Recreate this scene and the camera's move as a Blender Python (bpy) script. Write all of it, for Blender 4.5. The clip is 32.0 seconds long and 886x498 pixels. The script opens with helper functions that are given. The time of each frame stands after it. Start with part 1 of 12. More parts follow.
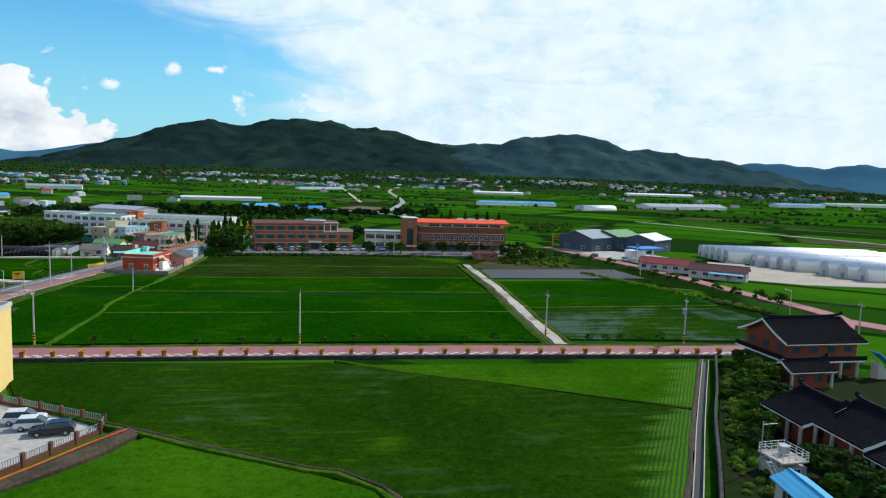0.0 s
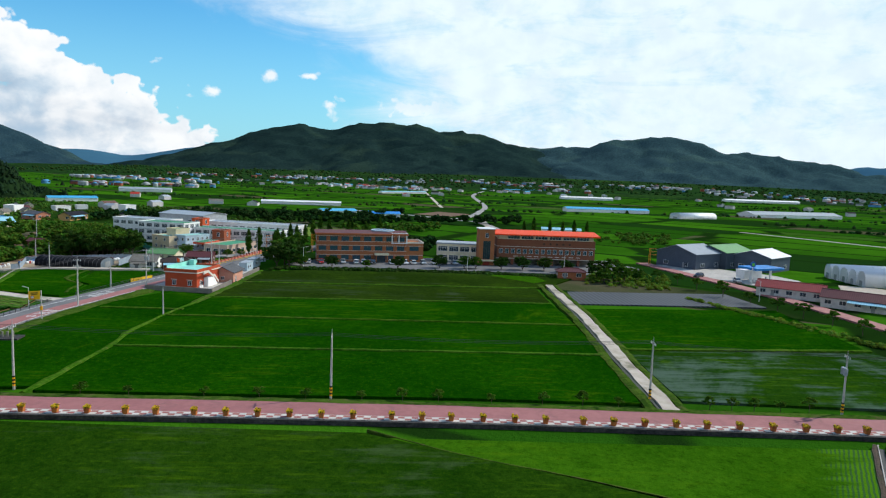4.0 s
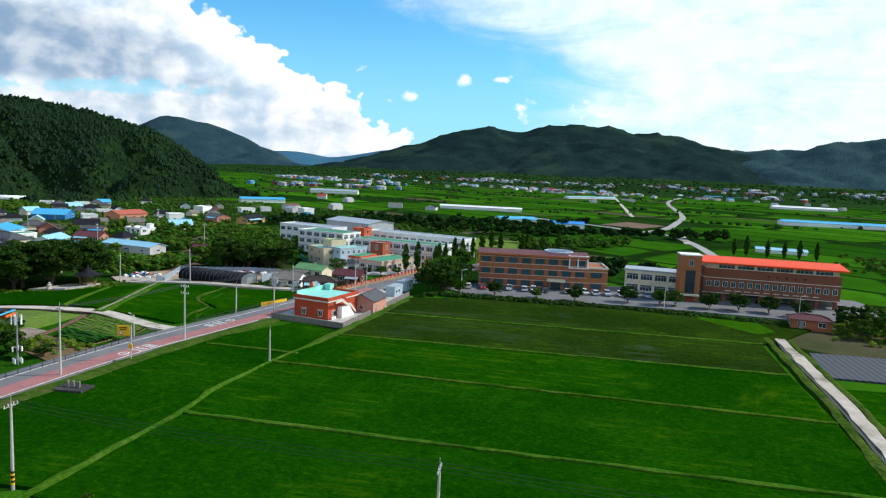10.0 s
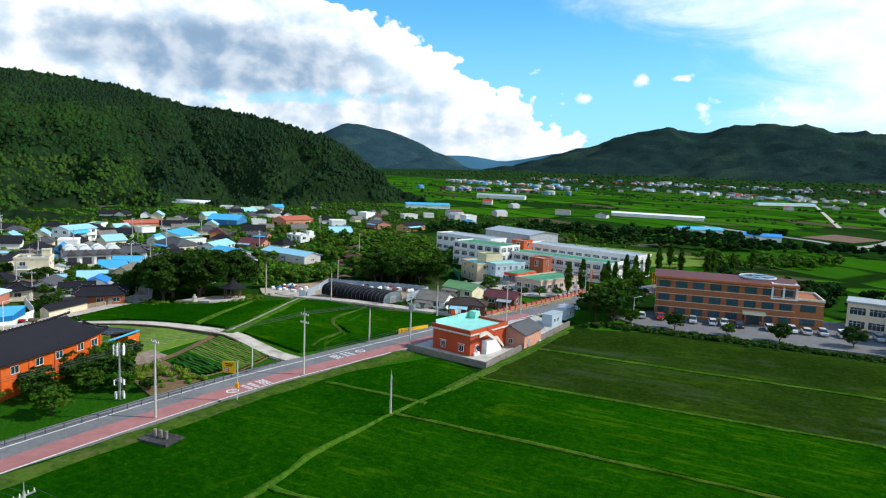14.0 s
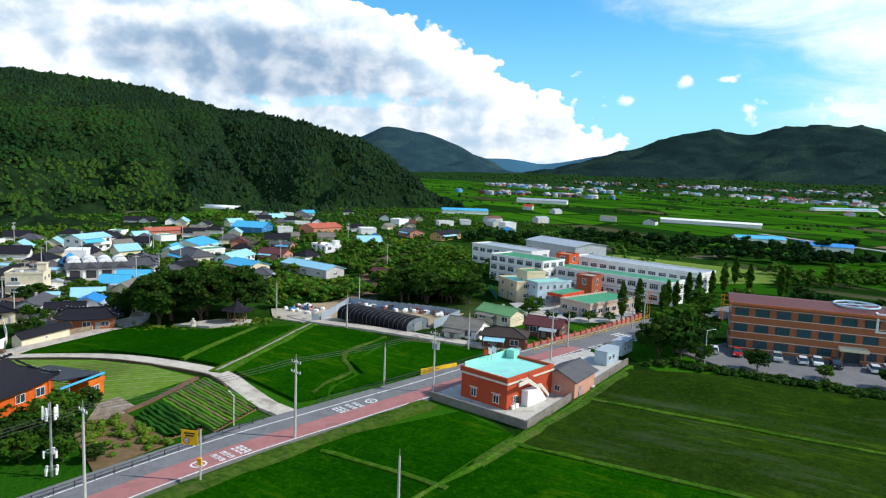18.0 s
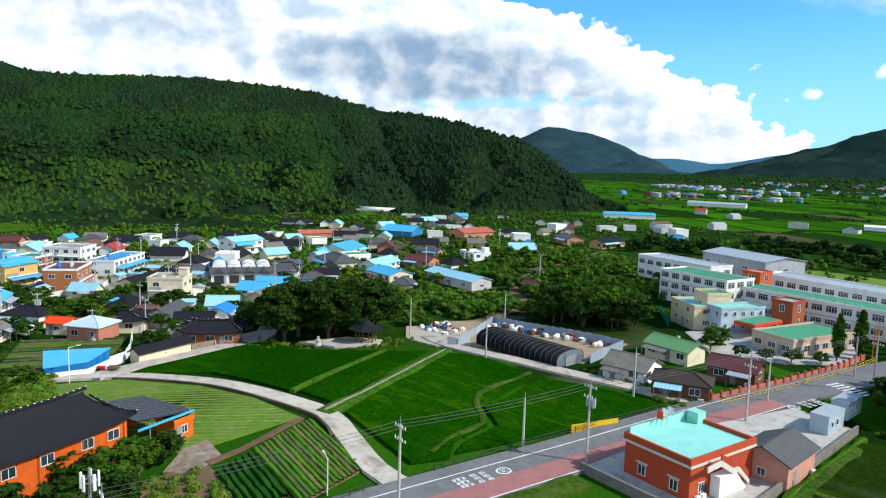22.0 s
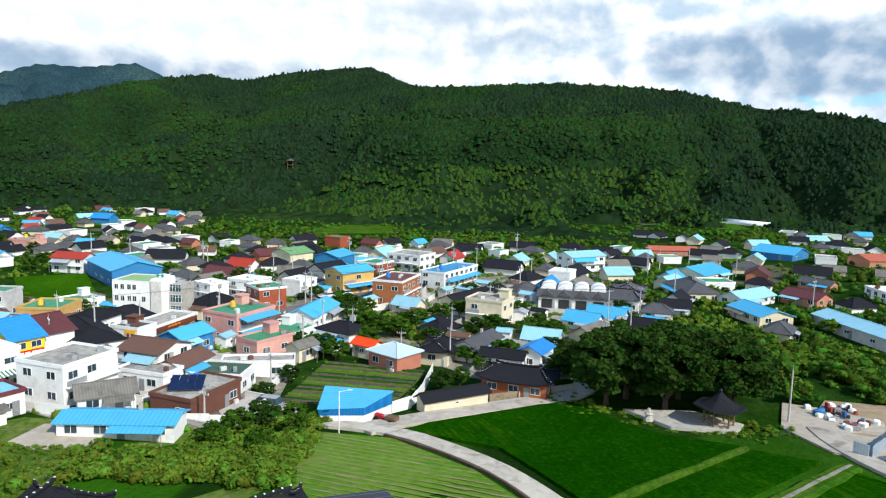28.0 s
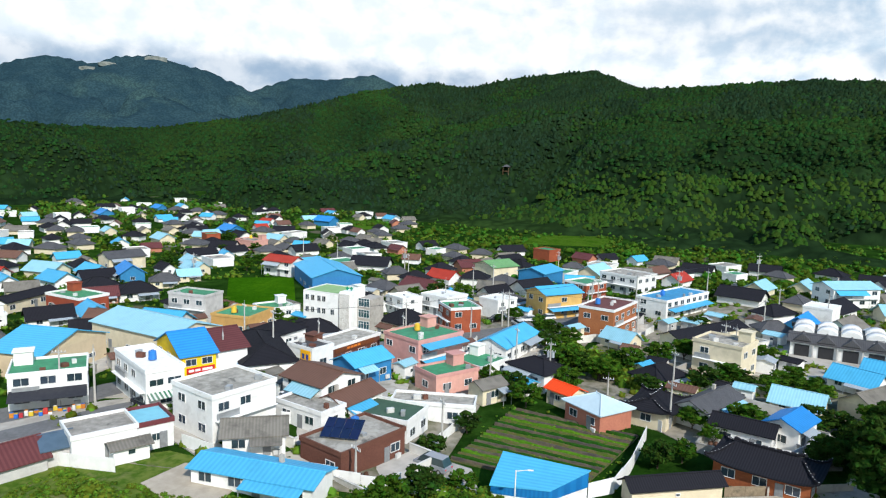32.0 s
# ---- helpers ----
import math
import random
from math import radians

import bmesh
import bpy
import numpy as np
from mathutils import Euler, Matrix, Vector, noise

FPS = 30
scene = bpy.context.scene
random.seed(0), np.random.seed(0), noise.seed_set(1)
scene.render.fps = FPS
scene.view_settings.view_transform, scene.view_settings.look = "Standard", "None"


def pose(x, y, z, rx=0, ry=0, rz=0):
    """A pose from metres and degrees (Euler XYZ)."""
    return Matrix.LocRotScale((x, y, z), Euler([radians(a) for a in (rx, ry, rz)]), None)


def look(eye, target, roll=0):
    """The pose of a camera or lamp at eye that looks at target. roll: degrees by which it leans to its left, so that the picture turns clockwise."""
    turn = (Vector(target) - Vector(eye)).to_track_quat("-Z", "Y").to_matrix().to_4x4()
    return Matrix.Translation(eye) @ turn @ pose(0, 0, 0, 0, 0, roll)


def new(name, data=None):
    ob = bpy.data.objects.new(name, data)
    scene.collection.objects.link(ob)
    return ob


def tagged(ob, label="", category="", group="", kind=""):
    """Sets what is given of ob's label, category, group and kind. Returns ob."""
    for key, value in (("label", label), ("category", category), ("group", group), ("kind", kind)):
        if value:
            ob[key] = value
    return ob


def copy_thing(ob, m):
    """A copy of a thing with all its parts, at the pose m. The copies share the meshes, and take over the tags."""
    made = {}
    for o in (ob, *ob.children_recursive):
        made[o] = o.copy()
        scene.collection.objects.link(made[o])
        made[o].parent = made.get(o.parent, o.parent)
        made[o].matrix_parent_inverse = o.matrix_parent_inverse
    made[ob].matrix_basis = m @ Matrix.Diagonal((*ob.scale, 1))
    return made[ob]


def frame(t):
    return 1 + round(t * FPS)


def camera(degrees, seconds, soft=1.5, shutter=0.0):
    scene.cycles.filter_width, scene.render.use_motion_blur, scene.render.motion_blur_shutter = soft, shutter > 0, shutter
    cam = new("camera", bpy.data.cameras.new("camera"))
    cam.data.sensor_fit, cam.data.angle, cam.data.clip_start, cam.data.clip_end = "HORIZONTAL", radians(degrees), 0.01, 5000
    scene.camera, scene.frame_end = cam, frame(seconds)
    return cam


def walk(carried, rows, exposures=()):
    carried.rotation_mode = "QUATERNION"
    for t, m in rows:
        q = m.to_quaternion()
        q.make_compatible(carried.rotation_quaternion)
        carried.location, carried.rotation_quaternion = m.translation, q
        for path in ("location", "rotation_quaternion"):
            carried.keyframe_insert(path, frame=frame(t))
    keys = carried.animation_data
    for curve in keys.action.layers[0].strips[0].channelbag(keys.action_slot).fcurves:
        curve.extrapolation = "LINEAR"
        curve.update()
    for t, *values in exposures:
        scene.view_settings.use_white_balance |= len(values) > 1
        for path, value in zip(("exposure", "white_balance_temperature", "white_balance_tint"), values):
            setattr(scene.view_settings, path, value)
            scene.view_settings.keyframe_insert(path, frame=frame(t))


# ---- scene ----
cam = camera(64.8, 32.0, 1.2)
PATH = [
    (0, (2.651, 3.405, 31.654), (2.306, 5.363, 31.44), 2.0),
    (1, (2.137, 10.624, 31.844), (1.745, 12.574, 31.631), 2.0),
    (2, (1.539, 17.734, 32.068), (1.09, 19.672, 31.856), 2.0),
    (3, (0.433, 25.152, 32.368), (-0.076, 27.075, 32.155), 2.0),
    (3.5, (-0.184, 28.899, 32.516), (-0.729, 30.812, 32.303), 2.1),
    (5.5, (-3.343, 43.67, 32.912), (-4.04, 45.533, 32.699), 2.2),
    (6, (-4.131, 46.692, 33.197), (-4.869, 48.539, 32.982), 2.3),
    (7, (-6.267, 53.79, 33.615), (-7.089, 55.6, 33.397), 2.4),
    (8, (-8.479, 60.258, 34.134), (-9.383, 62.028, 33.913), 2.5),
    (9, (-11.075, 66.286, 34.329), (-12.058, 68.013, 34.105), 2.6),
    (10, (-13.929, 72.456, 34.721), (-14.989, 74.137, 34.493), 2.7),
    (11, (-17.2, 78.298, 34.918), (-18.345, 79.921, 34.687), 2.8),
    (12, (-20.204, 83.749, 35.391), (-21.445, 85.301, 35.157), 2.8),
    (13, (-23.351, 89.076, 35.723), (-24.689, 90.544, 35.485), 2.6),
    (14, (-27.347, 94.419, 35.815), (-28.779, 95.795, 35.576), 2.4),
    (15, (-31.412, 99.387, 35.986), (-32.913, 100.688, 35.748), 2.4),
    (15.5, (-33.423, 101.684, 36.148), (-34.933, 102.974, 35.91), 2.4),
    (17.5, (-42.593, 110.812, 36.437), (-44.101, 112.104, 36.201), 2.4),
    (18, (-45.075, 113.048, 36.404), (-46.583, 114.34, 36.169), 2.3),
    (19, (-49.627, 117.231, 36.359), (-51.163, 118.49, 36.12), 2.2),
    (20, (-54.412, 121.495, 36.338), (-56.01, 122.673, 36.096), 2.1),
    (21, (-59.258, 125.379, 36.288), (-60.933, 126.445, 36.044), 2.0),
    (22, (-64.003, 129.161, 36.331), (-65.763, 130.077, 36.083), 1.9),
    (23, (-68.857, 132.735, 36.609), (-70.696, 133.481, 36.357), 1.8),
    (24, (-74.179, 136.024, 36.862), (-76.08, 136.591, 36.606), 1.7),
    (25, (-79.778, 138.697, 37.021), (-81.725, 139.079, 36.763), 1.5),
    (26, (-85.625, 140.634, 37.072), (-87.599, 140.822, 36.813), 1.5),
    (26.5, (-88.524, 141.536, 37.0), (-90.505, 141.628, 36.74), 1.5),
    (28.5, (-100.762, 142.762, 36.52), (-102.742, 142.655, 36.257), 1.5),
    (29, (-103.47, 142.807, 36.453), (-105.444, 142.622, 36.191), 1.5),
    (30, (-109.624, 142.821, 36.199), (-111.575, 142.467, 35.938), 1.4),
    (31, (-115.623, 142.483, 36.473), (-117.536, 141.964, 36.208), 1.6),
    (32, (-121.452, 141.707, 36.594), (-123.322, 141.047, 36.331), 1.7),
]
walk(cam, [(t, look(eye, target, roll)) for t, eye, target, roll in PATH], [(0, -0.05), (6, 0.0), (13, 0.21), (19, 0.2), (25, 0.3), (32, 0.16)])

# ---- light ----
SUN_AZ, SUN_EL = radians(45), radians(39)   # azimuth counted from +x towards +y
world = bpy.data.worlds.new("sky")
scene.world = world
world.use_nodes = True


class Nodes:
    """Short hand for building node trees."""

    def __init__(self, tree):
        self.tree = tree
        tree.nodes.clear()

    def add(self, kind, inputs=(), **props):
        n = self.tree.nodes.new(kind)
        for k, v in props.items():
            if k == "operation":
                n.operation = v
            elif k == "blend_type":
                n.blend_type = v
            elif k == "data_type":
                n.data_type = v
            elif k == "feature":
                n.feature = v
            elif k == "wave_type":
                n.wave_type = v
            elif k == "bands_direction":
                n.bands_direction = v
            elif k == "sky_type":
                n.sky_type = v
        for key, val in (inputs.items() if inputs else ()):
            sock = n.inputs[key]
            if hasattr(val, "is_output"):
                self.tree.links.new(val, sock)
            else:
                sock.default_value = val
        return n

    def math(self, op, a, b=0.0, c=0.0):
        return self.add("ShaderNodeMath", {0: a, 1: b, 2: c}, operation=op).outputs[0]

    def step(self, x, lo, hi):
        n = self.add("ShaderNodeMapRange", {"Value": x, "From Min": lo, "From Max": hi})
        n.interpolation_type = "SMOOTHSTEP"
        return n.outputs[0]

    def mix(self, f, a, b, mode="MIX"):
        n = self.add("ShaderNodeMix", data_type="RGBA", blend_type=mode)
        for i, v in ((0, f), (6, a), (7, b)):
            if hasattr(v, "is_output"):
                self.tree.links.new(v, n.inputs[i])
            else:
                n.inputs[i].default_value = v if i == 0 else (*v, 1)[:4]
        return n.outputs[2]

    def noise(self, vec, scale, detail=3.0, rough=0.55, distort=0.0):
        n = self.add("ShaderNodeTexNoise", {"Scale": scale, "Detail": detail, "Roughness": rough, "Distortion": distort})
        if vec is not None:
            self.tree.links.new(vec, n.inputs["Vector"])
        return n.outputs["Fac"]


def build_sky():
    w = Nodes(world.node_tree)
    sky = w.add("ShaderNodeTexSky", sky_type="NISHITA")
    sky.sun_disc = False
    sky.sun_elevation, sky.sun_rotation = SUN_EL, math.pi / 2 - SUN_AZ
    sky.air_density, sky.dust_density, sky.ozone_density = 1.3, 0.2, 2.0
    way = w.add("ShaderNodeTexCoord").outputs["Generated"]
    xyz = w.add("ShaderNodeSeparateXYZ", {0: way})
    x, y, z = xyz.outputs
    flat = w.math("MAXIMUM", z, 0.0)
    # degrees above the horizon, and degrees west of north
    el = w.math("MULTIPLY", w.math("ARCSINE", w.math("MINIMUM", flat, 0.999)), 57.3)
    az = w.math("MULTIPLY", w.math("ARCTAN2", w.math("MULTIPLY", x, -1.0), y), 57.3)

    def at(da=0.0, de=0.0, squash=1.25):
        return w.add("ShaderNodeCombineXYZ", {0: w.math("ADD", az, da), 1: w.math("MULTIPLY", w.math("ADD", el, de), squash), 2: 0.0}).outputs[0]

    def puffs(vec, scale):
        n = w.add("ShaderNodeTexVoronoi", {"Vector": vec, "Scale": scale, "Smoothness": 0.5, "Detail": 2.0, "Roughness": 0.5}, feature="SMOOTH_F1")
        return n.outputs["Distance"]

    def lobe(a0, e0, ra, re, lean=0.0):
        """One inside an ellipse on the sky, falling to nought at its rim and below nought outside."""
        u = w.math("SUBTRACT", az, a0)
        v = w.math("SUBTRACT", w.math("SUBTRACT", el, e0), w.math("MULTIPLY", u, lean))
        u, v = w.math("DIVIDE", u, ra), w.math("DIVIDE", v, re)
        return w.math("SUBTRACT", 1.0, w.math("SQRT", w.math("ADD", w.math("MULTIPLY", u, u), w.math("MULTIPLY", v, v))))

    def total(*vals):
        t = vals[0]
        for v in vals[1:]:
            t = w.math("ADD", t, v)
        return t

    def most(*vals):
        t = vals[0]
        for v in vals[1:]:
            t = w.math("MAXIMUM", t, v)
        return t

    big = w.math("SUBTRACT", w.noise(at(), 0.16, 5.0, 0.55, 0.4), 0.5)
    mid = w.math("SUBTRACT", w.noise(at(), 0.55, 6.0, 0.6, 0.3), 0.5)
    lump = w.math("SUBTRACT", 0.42, puffs(at(), 0.55))
    soft = w.math("SUBTRACT", w.noise(at(0, 0, 3.2), 0.10, 6.0, 0.62, 0.8), 0.5)
    # the cumulus bank over the western hills, its edge climbing from the valley's head
    edge = w.math("ADD", 28.2, w.math("MULTIPLY", el, 1.78))
    edge = w.math("ADD", edge, w.math("MULTIPLY", w.math("MAXIMUM", w.math("SUBTRACT", el, 10.2), 0.0), 1.6))
    left = total(w.math("SUBTRACT", az, edge), w.math("MULTIPLY", lump, 5.0), w.math("MULTIPLY", mid, 5.0), w.math("MULTIPLY", big, 2.5))
    bank_l = w.math("MULTIPLY", w.step(left, 0.0, 0.9), w.step(az, 178.0, 165.0))
    # ragged windows of blue under the bank
    rift = w.step(total(lobe(58.0, 4.8, 13.0, 1.1, -0.06), w.math("MULTIPLY", mid, 2.6), w.math("MULTIPLY", big, 1.2)), 0.45, 0.85)
    bank_l = w.math("MULTIPLY", bank_l, w.math("SUBTRACT", 1.0, w.math("MULTIPLY", rift, 0.62)))
    # the thin bright sheet to the north and east
    brow = w.math("ADD", 23.2, w.math("MULTIPLY", w.step(el, 8.2, 12.6), 12.0))
    right = total(w.math("SUBTRACT", brow, az), w.math("MULTIPLY", soft, 17.0), w.math("MULTIPLY", mid, 3.0))
    bank_r = w.math("MULTIPLY", w.math("POWER", w.step(right, -4.0, 9.0), 1.3), w.step(az, -178.0, -150.0))
    open_top = w.math("SUBTRACT", 1.0, w.math("MULTIPLY", w.step(el, 28.0, 46.0), 0.94))
    # lone puffs in the blue gap
    fray = total(w.math("MULTIPLY", mid, 1.9), w.math("MULTIPLY", lump, 0.8))
    lone = [w.step(w.math("ADD", lobe(*c), fray), 0.10, 0.62) for c in ((35.8, 5.6, 2.0, 0.95, -0.12), (31.0, 7.1, 1.1, 0.85), (39.6, 7.5, 1.3, 0.6, -0.2), (26.6, 5.1, 2.3, 1.25), (28.2, 7.3, 1.3, 0.5), (20.0, 5.2, 6.0, 1.8))]
    cover = w.math("MULTIPLY", most(bank_l, bank_r, *[w.math("MULTIPLY", c, 0.9) for c in lone]), open_top)
    # sunlit sides face east and up; the far side of each billow is dimmer
    lit = w.math("SUBTRACT", w.noise(at(-1.3, 1.1), 0.34, 5.0, 0.52, 0.2), w.noise(at(), 0.34, 5.0, 0.52, 0.2))
    inside = w.step(left, 1.0, 9.0)
    shade = w.math("MULTIPLY", w.step(w.math("SUBTRACT", w.math("MULTIPLY", big, -0.35), lit), -0.22, 0.26), w.math("ADD", 0.25, w.math("MULTIPLY", inside, 0.65)))
    shade = w.math("MULTIPLY", shade, w.math("SUBTRACT", 1.0, w.math("MULTIPLY", w.step(az, 82.0, 96.0), 0.45)))
    # grey bellies of the bank
    belly = most(
        w.step(total(lobe(64.8, 7.4, 14.5, 3.7, 0.03), w.math("MULTIPLY", mid, 0.22), w.math("MULTIPLY", big, 0.9)), 0.0, 0.62),
        w.math("MULTIPLY", w.step(total(lobe(53.0, 5.5, 7.5, 1.5, 0.07), w.math("MULTIPLY", mid, 0.7)), 0.0, 0.8), 0.6),
        w.math("MULTIPLY", w.step(total(lobe(124.0, 4.9, 44.0, 3.4), w.math("MULTIPLY", mid, 0.3), w.math("MULTIPLY", soft, 0.5)), 0.0, 0.62), 0.85),
        w.math("MULTIPLY", w.step(total(lobe(87.0, 10.5, 24.0, 5.5), w.math("MULTIPLY", mid, 0.4), w.math("MULTIPLY", soft, 1.6)), 0.0, 1.0), 0.4),
        w.math("MULTIPLY", w.step(total(lobe(42.0, 3.0, 7.0, 0.8, 0.12), w.math("MULTIPLY", mid, 0.8)), 0.0, 0.8), 0.45),
        w.math("MULTIPLY", w.step(total(lobe(58.0, 3.2, 27.0, 3.4, 0.05), w.math("MULTIPLY", mid, 0.9), w.math("MULTIPLY", big, 0.6)), 0.0, 0.7), 0.38))
    thin = w.math("MULTIPLY", bank_r, w.step(total(w.math("MULTIPLY", soft, 1.5), w.math("MULTIPLY", mid, 0.6), w.math("MULTIPLY", big, 0.5)), 0.06, -0.40))
    white = w.mix(bank_r, (10.3, 10.5, 10.6), (8.9, 10.3, 10.9))
    white = w.mix(shade, white, (4.9, 6.6, 8.2))
    white = w.mix(w.math("MULTIPLY", thin, 0.8), white, (5.2, 8.0, 9.8))
    cloud = w.mix(w.math("MULTIPLY", belly, w.math("ADD", 0.55, w.math("MULTIPLY", w.step(lit, 0.26, -0.22), 0.45))), white, (2.5, 3.8, 5.5))
    blue = w.mix(1.0, sky.outputs[0], (0.42, 1.12, 1.6), "MULTIPLY")
    haze = w.mix(w.math("MULTIPLY", w.step(el, 14.0, 0.0), 0.6), blue, (4.0, 7.8, 10.2))
    colour = w.mix(cover, haze, cloud)
    back = w.add("ShaderNodeBackground", {"Color": colour, "Strength": 0.1})
    w.add("ShaderNodeOutputWorld", {"Surface": back.outputs[0]})


build_sky()
sun = new("sun", bpy.data.lights.new("sun", "SUN"))
sun.data.energy, sun.data.angle, sun.data.color = 4.3, radians(0.55), (1.0, 0.955, 0.88)
to_sun = Vector((math.cos(SUN_EL) * math.cos(SUN_AZ), math.cos(SUN_EL) * math.sin(SUN_AZ), math.sin(SUN_EL)))
sun.matrix_world = look(to_sun * 400, (0, 0, 0))

# ---- materials ----
MATS = {}


def mat(name, a, b=None, rough=0.8, scale=2.0, bump=0.0, bump_scale=None, metal=0.0, spec=0.3, stain=None, stain_amt=0.0, vary=0.06, island=False, coarse=None):
    """A surface with two scales of colour variation, stains and fine relief. Sizes are per metre."""
    if name in MATS:
        return MATS[name]
    m = bpy.data.materials.new(name)
    m.use_nodes = True
    n = Nodes(m.node_tree)
    pos = n.add("ShaderNodeNewGeometry").outputs["Position"]
    b = b or tuple(c * 0.75 for c in a)
    f1 = n.noise(pos, scale, 5.0, 0.6)
    f2 = n.noise(pos, (coarse or scale * 0.13), 3.0, 0.5)
    f = n.step(n.math("ADD", n.math("MULTIPLY", f1, 0.6), n.math("MULTIPLY", f2, 0.4)), 0.36, 0.64)
    colour = n.mix(f, a, b)
    if stain:
        colour = n.mix(n.math("MULTIPLY", n.step(n.noise(pos, scale * 0.4, 6.0, 0.65, 0.5), 0.52, 0.70), stain_amt), colour, stain)
    rnd = n.add("ShaderNodeNewGeometry").outputs["Random Per Island"] if island else n.add("ShaderNodeObjectInfo").outputs["Random"]
    hsv = n.add("ShaderNodeHueSaturation", {"Color": colour, "Value": n.math("ADD", 1.0 - vary, n.math("MULTIPLY", rnd, 2 * vary)), "Hue": n.math("ADD", 0.5 - vary * 0.12, n.math("MULTIPLY", rnd, vary * 0.24))})
    p = n.add("ShaderNodeBsdfPrincipled", {"Base Color": hsv.outputs[0], "Roughness": rough, "Metallic": metal, "Specular IOR Level": spec})
    if bump:
        bm_ = n.add("ShaderNodeBump", {"Strength": 0.6, "Distance": bump, "Height": n.noise(pos, bump_scale or scale * 3, 4.0, 0.6)})
        n.tree.links.new(bm_.outputs[0], p.inputs["Normal"])
    n.add("ShaderNodeOutputMaterial", {"Surface": p.outputs[0]})
    MATS[name] = m
    return m


def striped(name, a, b, period, angle, rough=0.5, bump=0.02, metal=0.0, spec=0.15, sharp=True, duty=0.5, noise_amt=0.15, vary=0.08, local=True):
    """Ribbed or seamed sheet: stripes across one direction, in metres."""
    if name in MATS:
        return MATS[name]
    m = bpy.data.materials.new(name)
    m.use_nodes = True
    n = Nodes(m.node_tree)
    pos = n.add("ShaderNodeTexCoord").outputs["Object"] if local else n.add("ShaderNodeNewGeometry").outputs["Position"]
    xyz = n.add("ShaderNodeSeparateXYZ", {0: pos}).outputs
    along = n.math("ADD", n.math("MULTIPLY", xyz[0], math.cos(angle) / period), n.math("MULTIPLY", xyz[1], math.sin(angle) / period))
    saw = n.math("PINGPONG", along, 0.5)
    line = n.step(saw, 0.5 * duty - 0.06, 0.5 * duty + 0.06) if sharp else n.math("MULTIPLY", saw, 2.0)
    world_pos = n.add("ShaderNodeNewGeometry").outputs["Position"]
    colour = n.mix(line, a, b)
    grime = n.noise(world_pos, 0.6, 5.0, 0.65)
    colour = n.mix(n.math("MULTIPLY", n.step(grime, 0.42, 0.75), noise_amt * 2), colour, tuple(c * 0.45 for c in a))
    rnd = n.add("ShaderNodeObjectInfo").outputs["Random"]
    hsv = n.add("ShaderNodeHueSaturation", {"Color": colour, "Value": n.math("ADD", 1.0 - vary, n.math("MULTIPLY", rnd, 2 * vary))})
    p = n.add("ShaderNodeBsdfPrincipled", {"Base Color": hsv.outputs[0], "Roughness": rough, "Metallic": metal, "Specular IOR Level": spec})
    if bump:
        bm_ = n.add("ShaderNodeBump", {"Strength": 0.5, "Distance": bump, "Height": saw})
        n.tree.links.new(bm_.outputs[0], p.inputs["Normal"])
    n.add("ShaderNodeOutputMaterial", {"Surface": p.outputs[0]})
    MATS[name] = m
    return m


